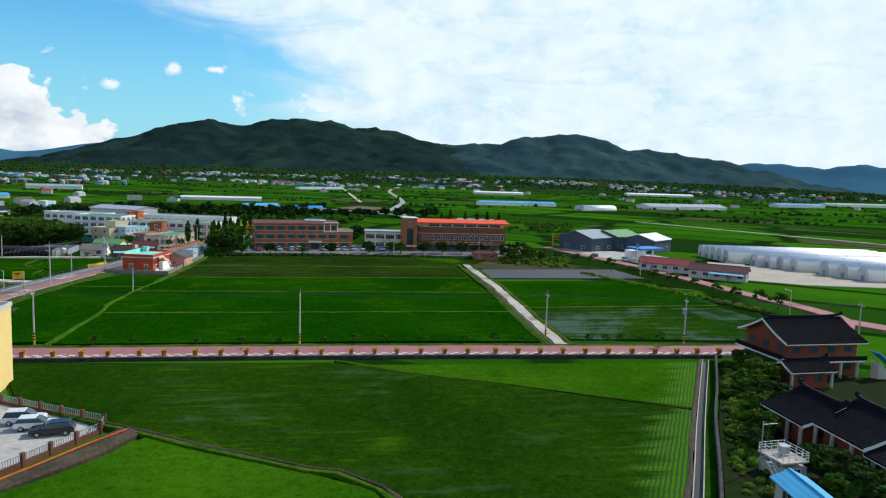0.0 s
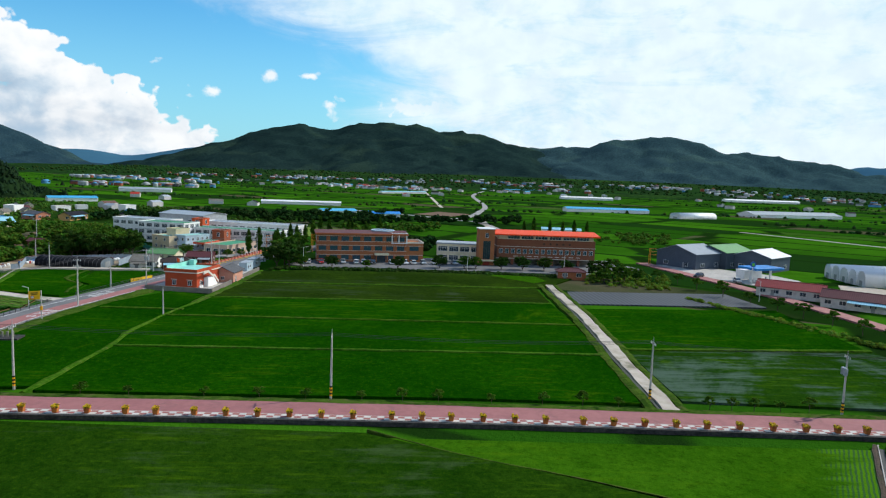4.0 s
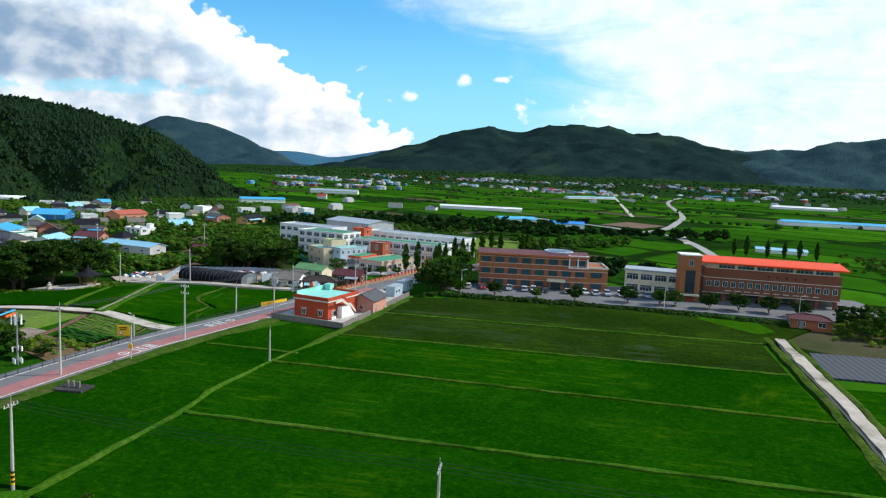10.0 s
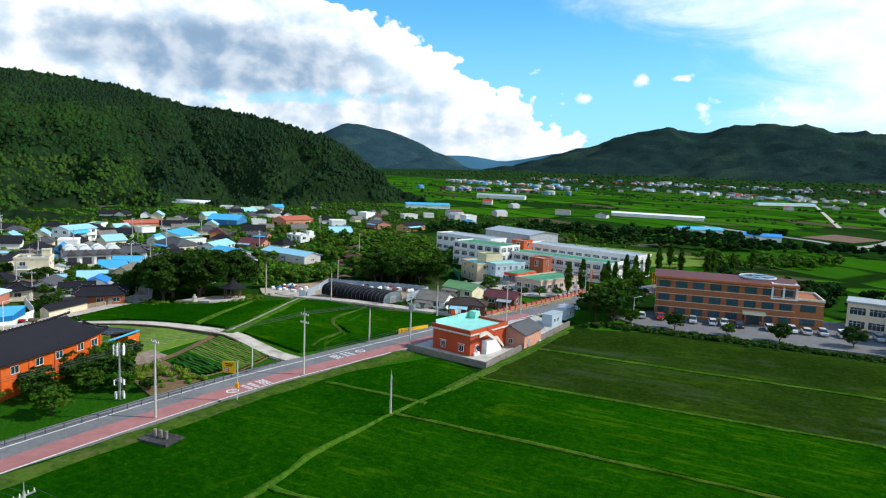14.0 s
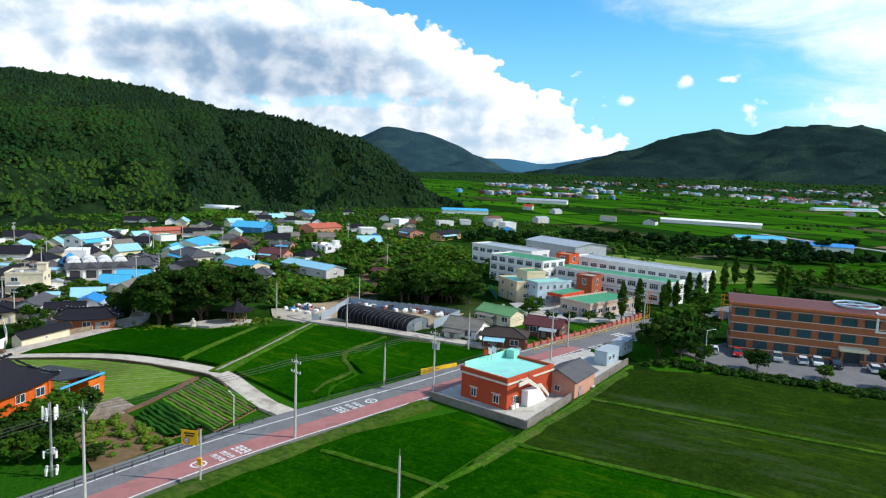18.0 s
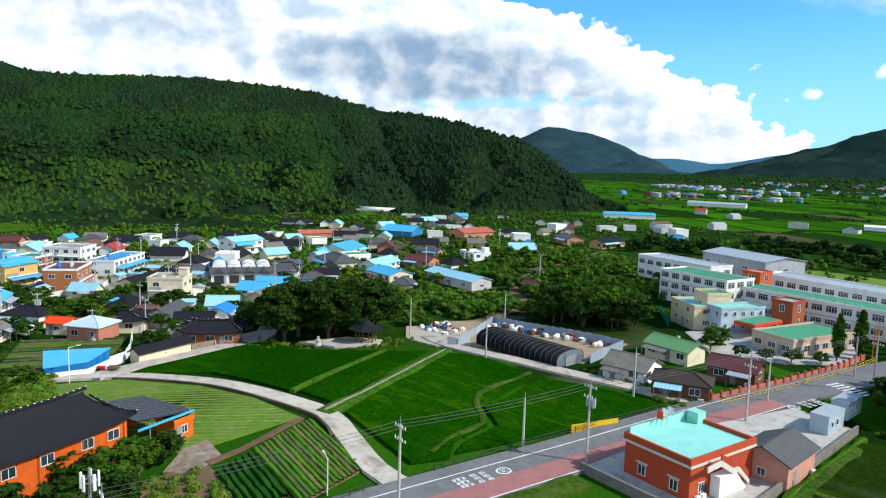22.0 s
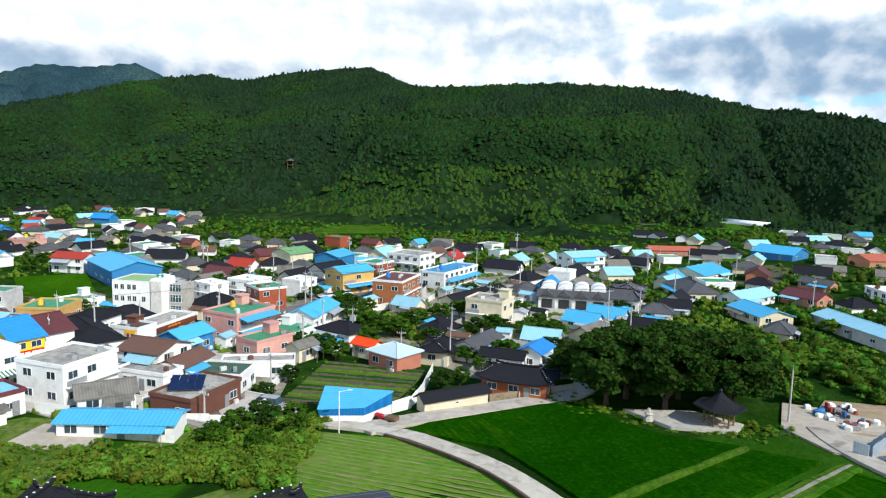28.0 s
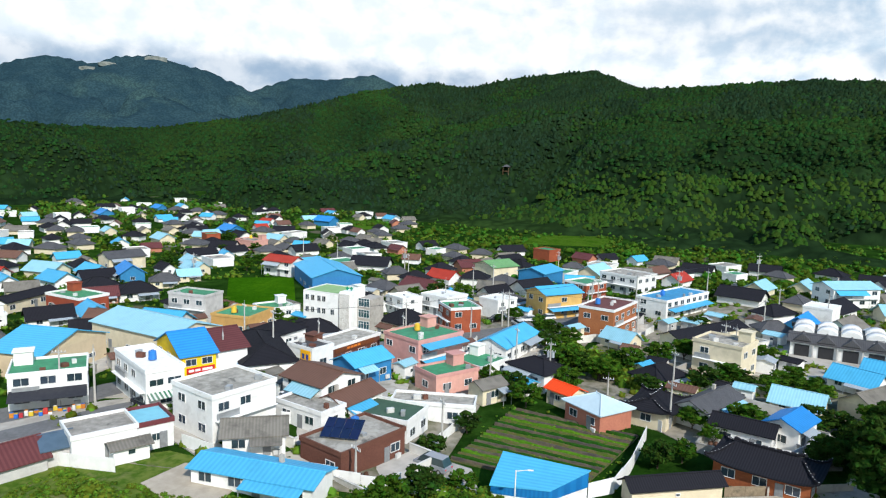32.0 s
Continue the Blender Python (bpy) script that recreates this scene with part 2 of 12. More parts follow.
def rice(name, a, b, thin, row_angle, water=0.0, row=0.9, stripe=0.4, pale=(0.055, 0.120, 0.003), planted=False):
    """A paddy: young rice in rows, paler flecks, wet gaps where it stands thin."""
    m = bpy.data.materials.new(name)
    m.use_nodes = True
    n = Nodes(m.node_tree)
    pos = n.add("ShaderNodeNewGeometry").outputs["Position"]
    xyz = n.add("ShaderNodeSeparateXYZ", {0: pos}).outputs
    across = n.math("ADD", n.math("MULTIPLY", xyz[0], math.cos(row_angle)), n.math("MULTIPLY", xyz[1], math.sin(row_angle)))
    rows = n.math("PINGPONG", n.math("DIVIDE", across, row), 0.5)
    big = n.noise(pos, 0.035, 4.0, 0.55)
    mid = n.noise(pos, 0.5, 5.0, 0.65)
    fine = n.noise(pos, 4.0, 3.0, 0.6)
    turn = n.add("ShaderNodeVectorRotate", {"Vector": pos, "Angle": -radians(20)}).outputs[0]
    drawn = n.add("ShaderNodeMapping", {"Vector": turn, "Scale": (0.16, 1.0, 1.0)}).outputs[0]
    colour = n.mix(n.step(n.math("ADD", n.math("MULTIPLY", big, 0.5), n.math("ADD", n.math("MULTIPLY", mid, 0.3), n.math("MULTIPLY", fine, 0.2))), 0.38, 0.62), a, b)
    colour = n.mix(n.math("MULTIPLY", rows, stripe), colour, tuple(c * 0.6 for c in a))
    tuft = n.noise(pos, 1.5, 3.0, 0.7)
    colour = n.mix(n.math("MULTIPLY", n.step(tuft, 0.52, 0.30), 0.55), colour, tuple(c * 0.45 for c in a))
    colour = n.mix(n.math("MULTIPLY", n.step(tuft, 0.54, 0.72), 0.45), colour, tuple(0.5 * c + 0.5 * d for c, d in zip(b, pale)))
    colour = n.mix(n.math("MULTIPLY", n.step(n.noise(pos, 0.05, 6.0, 0.72, 0.8), 0.58, 0.74), 0.6), colour, pale)
    streak = n.math("MULTIPLY", n.step(n.noise(drawn, 0.8, 5.0, 0.7), 0.51, 0.64), n.step(big, 0.46, 0.60))
    colour = n.mix(n.math("MULTIPLY", streak, 0.42), colour, pale)
    rough = 0.75
    if water > 0:
        pools = n.math("ADD", n.math("MULTIPLY", n.noise(pos, 0.03, 6.0, 0.7, 0.6), 0.6), n.math("MULTIPLY", n.noise(drawn, 0.35, 6.0, 0.7), 0.4))
        wet = n.math("MULTIPLY", n.step(pools, 0.60 - water * 0.26, 0.72 - water * 0.26), 0.6)
        colour = n.mix(wet, colour, thin)
        rough = n.math("SUBTRACT", 0.75, n.math("MULTIPLY", wet, 0.5)) if water > 0.5 else 0.9
    if planted:
        # fresh planted rows standing in water along the ditch side
        off = n.math("ADD", n.math("ADD", n.math("MULTIPLY", xyz[0], -0.982), n.math("MULTIPLY", xyz[1], 0.19)), 1.75)
        wavy = n.math("ADD", off, n.math("MULTIPLY", n.noise(pos, 0.5, 2.0, 0.5), 0.35))
        line = n.step(n.math("PINGPONG", n.math("DIVIDE", wavy, 0.5), 0.5), 0.14, 0.30)
        near = n.step(n.math("ADD", off, n.math("MULTIPLY", n.noise(drawn, 0.3, 4.0, 0.7), 16.0)), 14.0, 9.5)
        fresh = n.mix(line, (0.040, 0.095, 0.040), (0.085, 0.220, 0.008))
        colour = n.mix(n.math("MULTIPLY", near, 0.6), colour, fresh)
    p = n.add("ShaderNodeBsdfPrincipled", {"Base Color": colour, "Roughness": rough, "Specular IOR Level": 0.05 if water > 0.5 else 0.0})
    bump = n.add("ShaderNodeBump", {"Strength": 0.5, "Distance": 0.2, "Height": n.math("ADD", n.math("MULTIPLY", fine, 0.7), n.math("MULTIPLY", rows, stripe))})
    n.tree.links.new(bump.outputs[0], p.inputs["Normal"])
    n.add("ShaderNodeOutputMaterial", {"Surface": p.outputs[0]})
    return m


def plain_ground():
    """The wide valley floor: a patchwork of paddies, dark orchards and tracks."""
    m = bpy.data.materials.new("valley_floor")
    m.use_nodes = True
    n = Nodes(m.node_tree)
    pos = n.add("ShaderNodeNewGeometry").outputs["Position"]
    turn = n.add("ShaderNodeVectorRotate", {"Vector": pos, "Angle": radians(18)}).outputs[0]
    flat = n.add("ShaderNodeMapping", {"Vector": turn, "Scale": (1 / 95, 1 / 38, 0)}).outputs[0]
    cells = n.add("ShaderNodeTexVoronoi", {"Vector": flat, "Scale": 1.0, "Randomness": 0.45})
    cells.distance = "CHEBYCHEV"
    edge = n.add("ShaderNodeTexVoronoi", {"Vector": flat, "Scale": 1.0, "Randomness": 0.45}, feature="DISTANCE_TO_EDGE")
    tint = n.add("ShaderNodeSeparateColor", {0: cells.outputs["Color"]}).outputs
    colour = n.mix(tint[0], (0.015, 0.072, 0.004), (0.042, 0.150, 0.006))
    colour = n.mix(n.step(tint[1], 0.80, 0.86), colour, (0.010, 0.036, 0.006))
    colour = n.mix(n.step(tint[2], 0.93, 0.97), colour, (0.08, 0.075, 0.04))
    colour = n.mix(n.step(edge.outputs["Distance"], 0.075, 0.03), colour, (0.008, 0.026, 0.004))
    grain = n.noise(pos, 0.05, 6.0, 0.65)
    colour = n.mix(n.math("MULTIPLY", n.step(grain, 0.4, 0.7), 0.4), colour, (0.010, 0.045, 0.003))
    # orchards and scrub round the village and towards the hills
    xyz = n.add("ShaderNodeSeparateXYZ", {0: pos}).outputs
    wob = n.math("MULTIPLY", n.noise(pos, 0.012, 4.0, 0.6), 120.0)
    west = n.math("MULTIPLY", n.step(n.math("ADD", xyz[0], wob), -95.0, -150.0), n.step(n.math("ADD", xyz[1], wob), 560.0, 470.0))
    scrub = n.mix(n.step(n.noise(pos, 0.12, 6.0, 0.7), 0.4, 0.62), (0.009, 0.030, 0.004), (0.022, 0.060, 0.008))
    scrub = n.mix(n.math("MULTIPLY", n.step(n.noise(pos, 0.025, 4.0, 0.6), 0.60, 0.66), 0.6), scrub, (0.16, 0.14, 0.10))
    colour = n.mix(west, colour, scrub)
    p = n.add("ShaderNodeBsdfPrincipled", {"Base Color": colour, "Roughness": 0.95, "Specular IOR Level": 0.0})
    bump = n.add("ShaderNodeBump", {"Strength": 0.6, "Distance": 0.6, "Height": n.noise(pos, 1.2, 5.0, 0.6)})
    n.tree.links.new(bump.outputs[0], p.inputs["Normal"])
    n.add("ShaderNodeOutputMaterial", {"Surface": p.outputs[0]})
    return m


def forest_slope(name, a, b, c, scale):
    m = bpy.data.materials.new(name)
    m.use_nodes = True
    n = Nodes(m.node_tree)
    pos = n.add("ShaderNodeNewGeometry").outputs["Position"]
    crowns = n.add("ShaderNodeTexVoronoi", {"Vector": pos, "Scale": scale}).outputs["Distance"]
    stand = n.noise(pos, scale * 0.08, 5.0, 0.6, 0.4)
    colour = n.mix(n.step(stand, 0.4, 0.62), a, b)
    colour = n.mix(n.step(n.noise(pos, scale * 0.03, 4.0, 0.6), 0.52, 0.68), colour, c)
    # shade in the gaps between crowns, put into the colour
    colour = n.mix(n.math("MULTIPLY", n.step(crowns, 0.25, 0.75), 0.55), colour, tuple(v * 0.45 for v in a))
    p = n.add("ShaderNodeBsdfPrincipled", {"Base Color": colour, "Roughness": 0.95, "Specular IOR Level": 0.0})
    bump = n.add("ShaderNodeBump", {"Strength": 0.5, "Distance": 0.35 / scale, "Height": n.math("SUBTRACT", 1.0, crowns)})
    n.tree.links.new(bump.outputs[0], p.inputs["Normal"])
    n.add("ShaderNodeOutputMaterial", {"Surface": p.outputs[0]})
    return m


WHITE = mat("white_paint", (0.80, 0.80, 0.78), (0.72, 0.72, 0.70), 0.7, 1.2, 0.003, stain=(0.42, 0.41, 0.38), stain_amt=0.35)
CREAM = mat("cream_render", (0.70, 0.62, 0.45), (0.60, 0.53, 0.38), 0.8, 1.0, 0.003, stain=(0.3, 0.27, 0.2), stain_amt=0.3)
BEIGE = mat("beige_panel", (0.62, 0.50, 0.33), (0.55, 0.44, 0.29), 0.7, 0.8, stain=(0.3, 0.25, 0.17), stain_amt=0.25)
PINK = mat("pink_render", (0.62, 0.33, 0.28), (0.54, 0.28, 0.24), 0.8, 1.0, stain=(0.32, 0.2, 0.17), stain_amt=0.3)
ORANGE = mat("orange_timber", (0.62, 0.13, 0.012), (0.50, 0.095, 0.008), 0.65, 1.5, 0.004)
REDBRICK = mat("red_brick", (0.33, 0.085, 0.035), (0.25, 0.06, 0.028), 0.85, 5.0, 0.006, 18.0)
BROWNBRICK = mat("brown_brick", (0.145, 0.06, 0.04), (0.11, 0.045, 0.03), 0.85, 5.0, 0.006, 18.0)
TANBRICK = mat("tan_brick", (0.36, 0.13, 0.05), (0.29, 0.10, 0.04), 0.85, 4.0, 0.005, 16.0)
PUMPBRICK = mat("orange_brick", (0.45, 0.075, 0.022), (0.37, 0.06, 0.018), 0.8, 4.0, 0.005, 16.0)
CONCRETE = mat("concrete", (0.48, 0.45, 0.40), (0.37, 0.35, 0.31), 0.9, 1.2, 0.006, stain=(0.14, 0.13, 0.11), stain_amt=0.5)
LANECONC = mat("paved_yard", (0.47, 0.45, 0.41), (0.36, 0.345, 0.315), 0.92, 0.5, 0.01, 4.0, spec=0.1, stain=(0.17, 0.155, 0.12), stain_amt=0.55, coarse=0.12)
PALECONC = mat("pale_concrete", (0.52, 0.46, 0.38), (0.38, 0.335, 0.275), 0.9, 0.7, 0.006, stain=(0.17, 0.14, 0.095), stain_amt=0.7, coarse=0.15)
DARKCONC = mat("weathered_concrete", (0.22, 0.20, 0.17), (0.15, 0.14, 0.12), 0.95, 1.0, 0.01, stain=(0.05, 0.05, 0.045), stain_amt=0.6)
ASPHALT = mat("asphalt", (0.17, 0.17, 0.17), (0.13, 0.13, 0.13), 0.9, 1.5, 0.004, 30.0, stain=(0.08, 0.08, 0.08), stain_amt=0.5)
REDROAD = mat("red_paving", (0.36, 0.155, 0.14), (0.30, 0.125, 0.115), 0.85, 0.9, 0.004, 25.0, stain=(0.20, 0.10, 0.09), stain_amt=0.5)
ROADPAINT = mat("road_paint", (0.7, 0.7, 0.68), (0.55, 0.55, 0.53), 0.7, 3.0)
YELLOW = mat("yellow_paint", (0.72, 0.45, 0.015), (0.65, 0.40, 0.012), 0.6, 2.0)
YELLOWSIGN = mat("sign_yellow", (0.85, 0.42, 0.01), (0.8, 0.39, 0.01), 0.4, 2.0)
DARKMETAL = mat("dark_metal", (0.06, 0.06, 0.065), None, 0.45, 3.0, metal=0.6)
STEEL = mat("galvanised_steel", (0.42, 0.44, 0.45), (0.33, 0.35, 0.36), 0.45, 2.0, metal=0.5)
POLE = mat("spun_concrete_pole", (0.46, 0.45, 0.42), (0.38, 0.37, 0.35), 0.85, 2.0)
WOOD = mat("weathered_wood", (0.18, 0.11, 0.06), (0.12, 0.07, 0.04), 0.85, 4.0, 0.004)
SOIL = mat("bare_soil", (0.17, 0.10, 0.055), (0.11, 0.065, 0.038), 1.0, 1.2, 0.05, 3.0)
GRAVEL = mat("pale_dirt", (0.46, 0.40, 0.32), (0.36, 0.31, 0.24), 1.0, 0.8, 0.03, 6.0)
GRASS = mat("rough_grass", (0.024, 0.085, 0.005), (0.012, 0.050, 0.003), 0.95, 0.8, 0.12, 4.0, spec=0.0)
BRIGHTGRASS = mat("lush_grass", (0.066, 0.140, 0.012), (0.022, 0.078, 0.004), 0.95, 1.3, 0.15, 4.0, spec=0.0, stain=(0.13, 0.125, 0.045), stain_amt=0.4, coarse=0.12)
TURF = mat("school_turf", (0.15, 0.23, 0.035), (0.11, 0.18, 0.03), 0.95, 0.3, spec=0.02)
GLASS = mat("window_glass", (0.035, 0.06, 0.075), (0.02, 0.035, 0.045), 0.12, 0.5, spec=0.6, vary=0.3)
BLUEGLASS = mat("teal_glass", (0.03, 0.09, 0.11), (0.02, 0.06, 0.08), 0.15, 0.3, spec=0.6, vary=0.2)
FRAME = mat("white_frame", (0.75, 0.75, 0.74), None, 0.5, 3.0)
RUBBER = mat("tyre_rubber", (0.02, 0.02, 0.02), None, 0.9, 5.0)
PURPLEROOF = striped("maroon_sheet", (0.13, 0.045, 0.045), (0.10, 0.033, 0.034), 0.5, 0.0, 0.55)
BLUEROOF = striped("sky_blue_sheet", (0.075, 0.40, 0.64), (0.06, 0.35, 0.58), 0.6, 0.0, 0.5, noise_amt=0.1)
DEEPBLUE = striped("deep_blue_sheet", (0.03, 0.25, 0.62), (0.025, 0.21, 0.55), 0.6, 0.0, 0.5, noise_amt=0.1)
PALEBLUE = striped("pale_blue_sheet", (0.30, 0.56, 0.66), (0.25, 0.50, 0.60), 0.6, 0.0, 0.5, noise_amt=0.12)
BLACKTILE = striped("black_tile_roof", (0.022, 0.022, 0.027), (0.012, 0.012, 0.016), 0.32, 0.0, 0.8, 0.06, spec=0.08, sharp=False, noise_amt=0.1)
GREYTILE = striped("grey_tile_roof", (0.10, 0.10, 0.105), (0.065, 0.065, 0.07), 0.32, 0.0, 0.65, 0.06, sharp=False, noise_amt=0.25)
SLATE = striped("old_slate_roof", (0.20, 0.185, 0.16), (0.15, 0.14, 0.12), 0.4, 0.0, 0.9, 0.04, sharp=False, noise_amt=0.4)
BROWNROOF = striped("brown_sheet", (0.16, 0.085, 0.06), (0.13, 0.068, 0.05), 0.5, 0.0, 0.6, noise_amt=0.15)
REDROOF = striped("red_sheet", (0.42, 0.05, 0.03), (0.36, 0.04, 0.025), 0.5, 0.0, 0.55, noise_amt=0.15)
SALMONROOF = striped("salmon_sheet", (0.45, 0.12, 0.07), (0.38, 0.10, 0.06), 0.5, 0.0, 0.6, noise_amt=0.15)
GREYROOF = striped("grey_sheet", (0.36, 0.40, 0.43), (0.30, 0.34, 0.37), 0.5, 0.0, 0.5, noise_amt=0.12)
GREENROOF = striped("leaf_green_sheet", (0.16, 0.34, 0.14), (0.13, 0.29, 0.12), 0.5, 0.0, 0.6, noise_amt=0.15)
GREENCOAT = mat("green_roof_coating", (0.055, 0.29, 0.14), (0.040, 0.20, 0.10), 0.7, 0.9, stain=(0.07, 0.11, 0.08), stain_amt=0.65)
MINTCOAT = mat("mint_roof_coating", (0.26, 0.62, 0.52), (0.22, 0.54, 0.45), 0.7, 0.6, stain=(0.16, 0.36, 0.30), stain_amt=0.3)
DARKGREENCOAT = mat("dark_green_coating", (0.05, 0.10, 0.065), (0.04, 0.08, 0.05), 0.8, 0.8)
GREYCOAT = mat("grey_roof_slab", (0.40, 0.375, 0.33), (0.23, 0.215, 0.185), 0.9, 0.9, 0.01, 6.0, stain=(0.07, 0.07, 0.06), stain_amt=0.8, coarse=0.25)
ORANGEROOF = striped("bright_orange_sheet", (0.80, 0.07, 0.012), (0.72, 0.06, 0.01), 0.5, 0.0, 0.5, noise_amt=0.05)


def foliage(name, a, b, vary=0.25, glow=0.3):
    """Leaves: dull green, letting part of the light through."""
    m = mat(name, a, b, 0.9, 0.7, spec=0.08, vary=vary, island=True, coarse=0.2)
    t = m.node_tree
    p = [n for n in t.nodes if n.bl_idname == "ShaderNodeBsdfPrincipled"][0]
    out = [n for n in t.nodes if n.bl_idname == "ShaderNodeOutputMaterial"][0]
    through_leaf = t.nodes.new("ShaderNodeBsdfTranslucent")
    both = t.nodes.new("ShaderNodeMixShader")
    both.inputs[0].default_value = glow
    t.links.new(p.inputs["Base Color"].links[0].from_socket, through_leaf.inputs["Color"])
    t.links.new(p.outputs[0], both.inputs[1])
    t.links.new(through_leaf.outputs[0], both.inputs[2])
    t.links.new(both.outputs[0], out.inputs["Surface"])
    return m


LEAF = foliage("leaves", (0.062, 0.138, 0.010), (0.028, 0.076, 0.006))
LEAFDARK = foliage("dark_leaves", (0.034, 0.076, 0.009), (0.015, 0.042, 0.005), glow=0.18)
ORCHARDLEAF = foliage("orchard_tree_leaves", (0.085, 0.170, 0.014), (0.034, 0.085, 0.007), 0.35)
LEAFLIGHT = foliage("fresh_leaves", (0.065, 0.145, 0.010), (0.038, 0.095, 0.007))
BARK = mat("bark", (0.10, 0.075, 0.055), (0.06, 0.045, 0.035), 0.95, 5.0, 0.02)

# ---- land ----
def ground_z(x, y):
    """The valley floor: level, falling three metres towards the village."""
    q = min(1.0, max(0.0, (110 - y) / 30))
    q = q * q * (3 - 2 * q)
    s = min(1.0, max(0.0, (-165 - 25 * q - x) / (50 + 35 * q)))
    k = min(1.0, max(0.0, (275 - y) / 40))
    return -3.0 * s * s * (3 - 2 * s) * k * k * (3 - 2 * k)


def part(name, bm, material, parent=None, label=""):
    """Links a bmesh (or a ready mesh) as one mesh object under a thing or part."""
    if isinstance(bm, bmesh.types.BMesh):
        me = bpy.data.meshes.new(name)
        bm.to_mesh(me)
        bm.free()
    else:
        me = bm
    if material and not me.materials:
        for one in material if isinstance(material, (list, tuple)) else (material,):
            me.materials.append(one)
    ob = new(name, me)
    ob.parent = parent
    if label:
        ob["label"] = label
    return ob


def mesh_np(name, verts, faces, material, smooth=False):
    """A mesh from arrays of vertices and of equal-sized faces."""
    me = bpy.data.meshes.new(name)
    verts, faces = np.asarray(verts, np.float32), np.asarray(faces, np.int32)
    me.vertices.add(len(verts))
    me.vertices.foreach_set("co", verts.ravel())
    k = faces.shape[1]
    me.loops.add(faces.size)
    me.loops.foreach_set("vertex_index", faces.ravel())
    me.polygons.add(len(faces))
    me.polygons.foreach_set("loop_start", np.arange(0, faces.size, k, dtype=np.int32))
    me.polygons.foreach_set("loop_total", np.full(len(faces), k, np.int32))
    me.update(calc_edges=True)
    if smooth:
        me.polygons.foreach_set("use_smooth", np.ones(len(faces), bool))
    if material:
        me.materials.append(material)
    return me


def grid_faces(nx, ny):
    i, j = np.meshgrid(np.arange(nx - 1), np.arange(ny - 1), indexing="ij")
    a = (i * ny + j).ravel()
    return np.stack([a, a + ny, a + ny + 1, a + 1], 1)


def fbm(x, y, scale, octaves=4, seed=0.0):
    """Smooth value noise on arrays."""
    out, amp, tot = np.zeros_like(x), 1.0, 0.0
    for o in range(octaves):
        u, v = x * scale + seed + o * 17.3, y * scale - seed + o * 9.1
        i, j = np.floor(u), np.floor(v)
        fu, fv = u - i, v - j
        fu, fv = fu * fu * (3 - 2 * fu), fv * fv * (3 - 2 * fv)

        def h(a, b):
            s = np.sin(a * 127.1 + b * 311.7) * 43758.5453
            return s - np.floor(s)

        n = (h(i, j) * (1 - fu) + h(i + 1, j) * fu) * (1 - fv) + (h(i, j + 1) * (1 - fu) + h(i + 1, j + 1) * fu) * fv
        out, tot = out + amp * (n - 0.5), tot + amp
        scale, amp = scale * 2.03, amp * 0.5
    return out / tot * 2


GZ = np.vectorize(ground_z)


def build_ground():
    def axis(lo, hi, mid_lo, mid_hi, fine):
        mid = np.arange(mid_lo, mid_hi + fine, fine)
        left = mid_lo - np.geomspace(fine, mid_lo - lo, 24)[::-1]
        right = mid_hi + np.geomspace(fine, hi - mid_hi, 24)
        return np.concatenate([left, mid, right])

    xs, ys = axis(-4700, 4700, -420, 160, 5.0), axis(-4700, 4800, -60, 420, 5.0)
    X, Y = np.meshgrid(xs, ys, indexing="ij")
    Z = GZ(X, Y) - 0.06
    verts = np.stack([X, Y, Z], -1).reshape(-1, 3)
    ob = new("ground", mesh_np("ground", verts, grid_faces(len(xs), len(ys)), plain_ground(), True))
    return tagged(ob, "flat green valley floor of paddies and orchards", "ground", kind="structure")


build_ground()


def ridge_height(X, Y, crest, width, power=1.3, steep=False):
    """Height of a hill whose crest runs through (x, y, z) points and whose foot lies width metres off."""
    best, share = np.full_like(X, -1e9), np.zeros_like(X)
    top = max(p[2] for p in crest)
    for (x0, y0, z0), (x1, y1, z1) in zip(crest, crest[1:]):
        dx, dy = x1 - x0, y1 - y0
        s = np.clip(((X - x0) * dx + (Y - y0) * dy) / (dx * dx + dy * dy), 0, 1)
        d = np.hypot(X - x0 - s * dx, Y - y0 - s * dy)
        z = z0 + s * (z1 - z0)
        reach = width * (0.25 + 0.75 * np.clip(z / top, 0, 1))
        if steep:
            reach = 6 + 1.5 * z + 165 * np.clip((z - 58) / 50, 0, 1)
        here = z * np.clip(1 - d / reach, 0, 1) ** power
        share = np.where(here > best, np.clip(1 - d / reach, 0, 1), share)
        best = np.maximum(best, here)
    return best, share


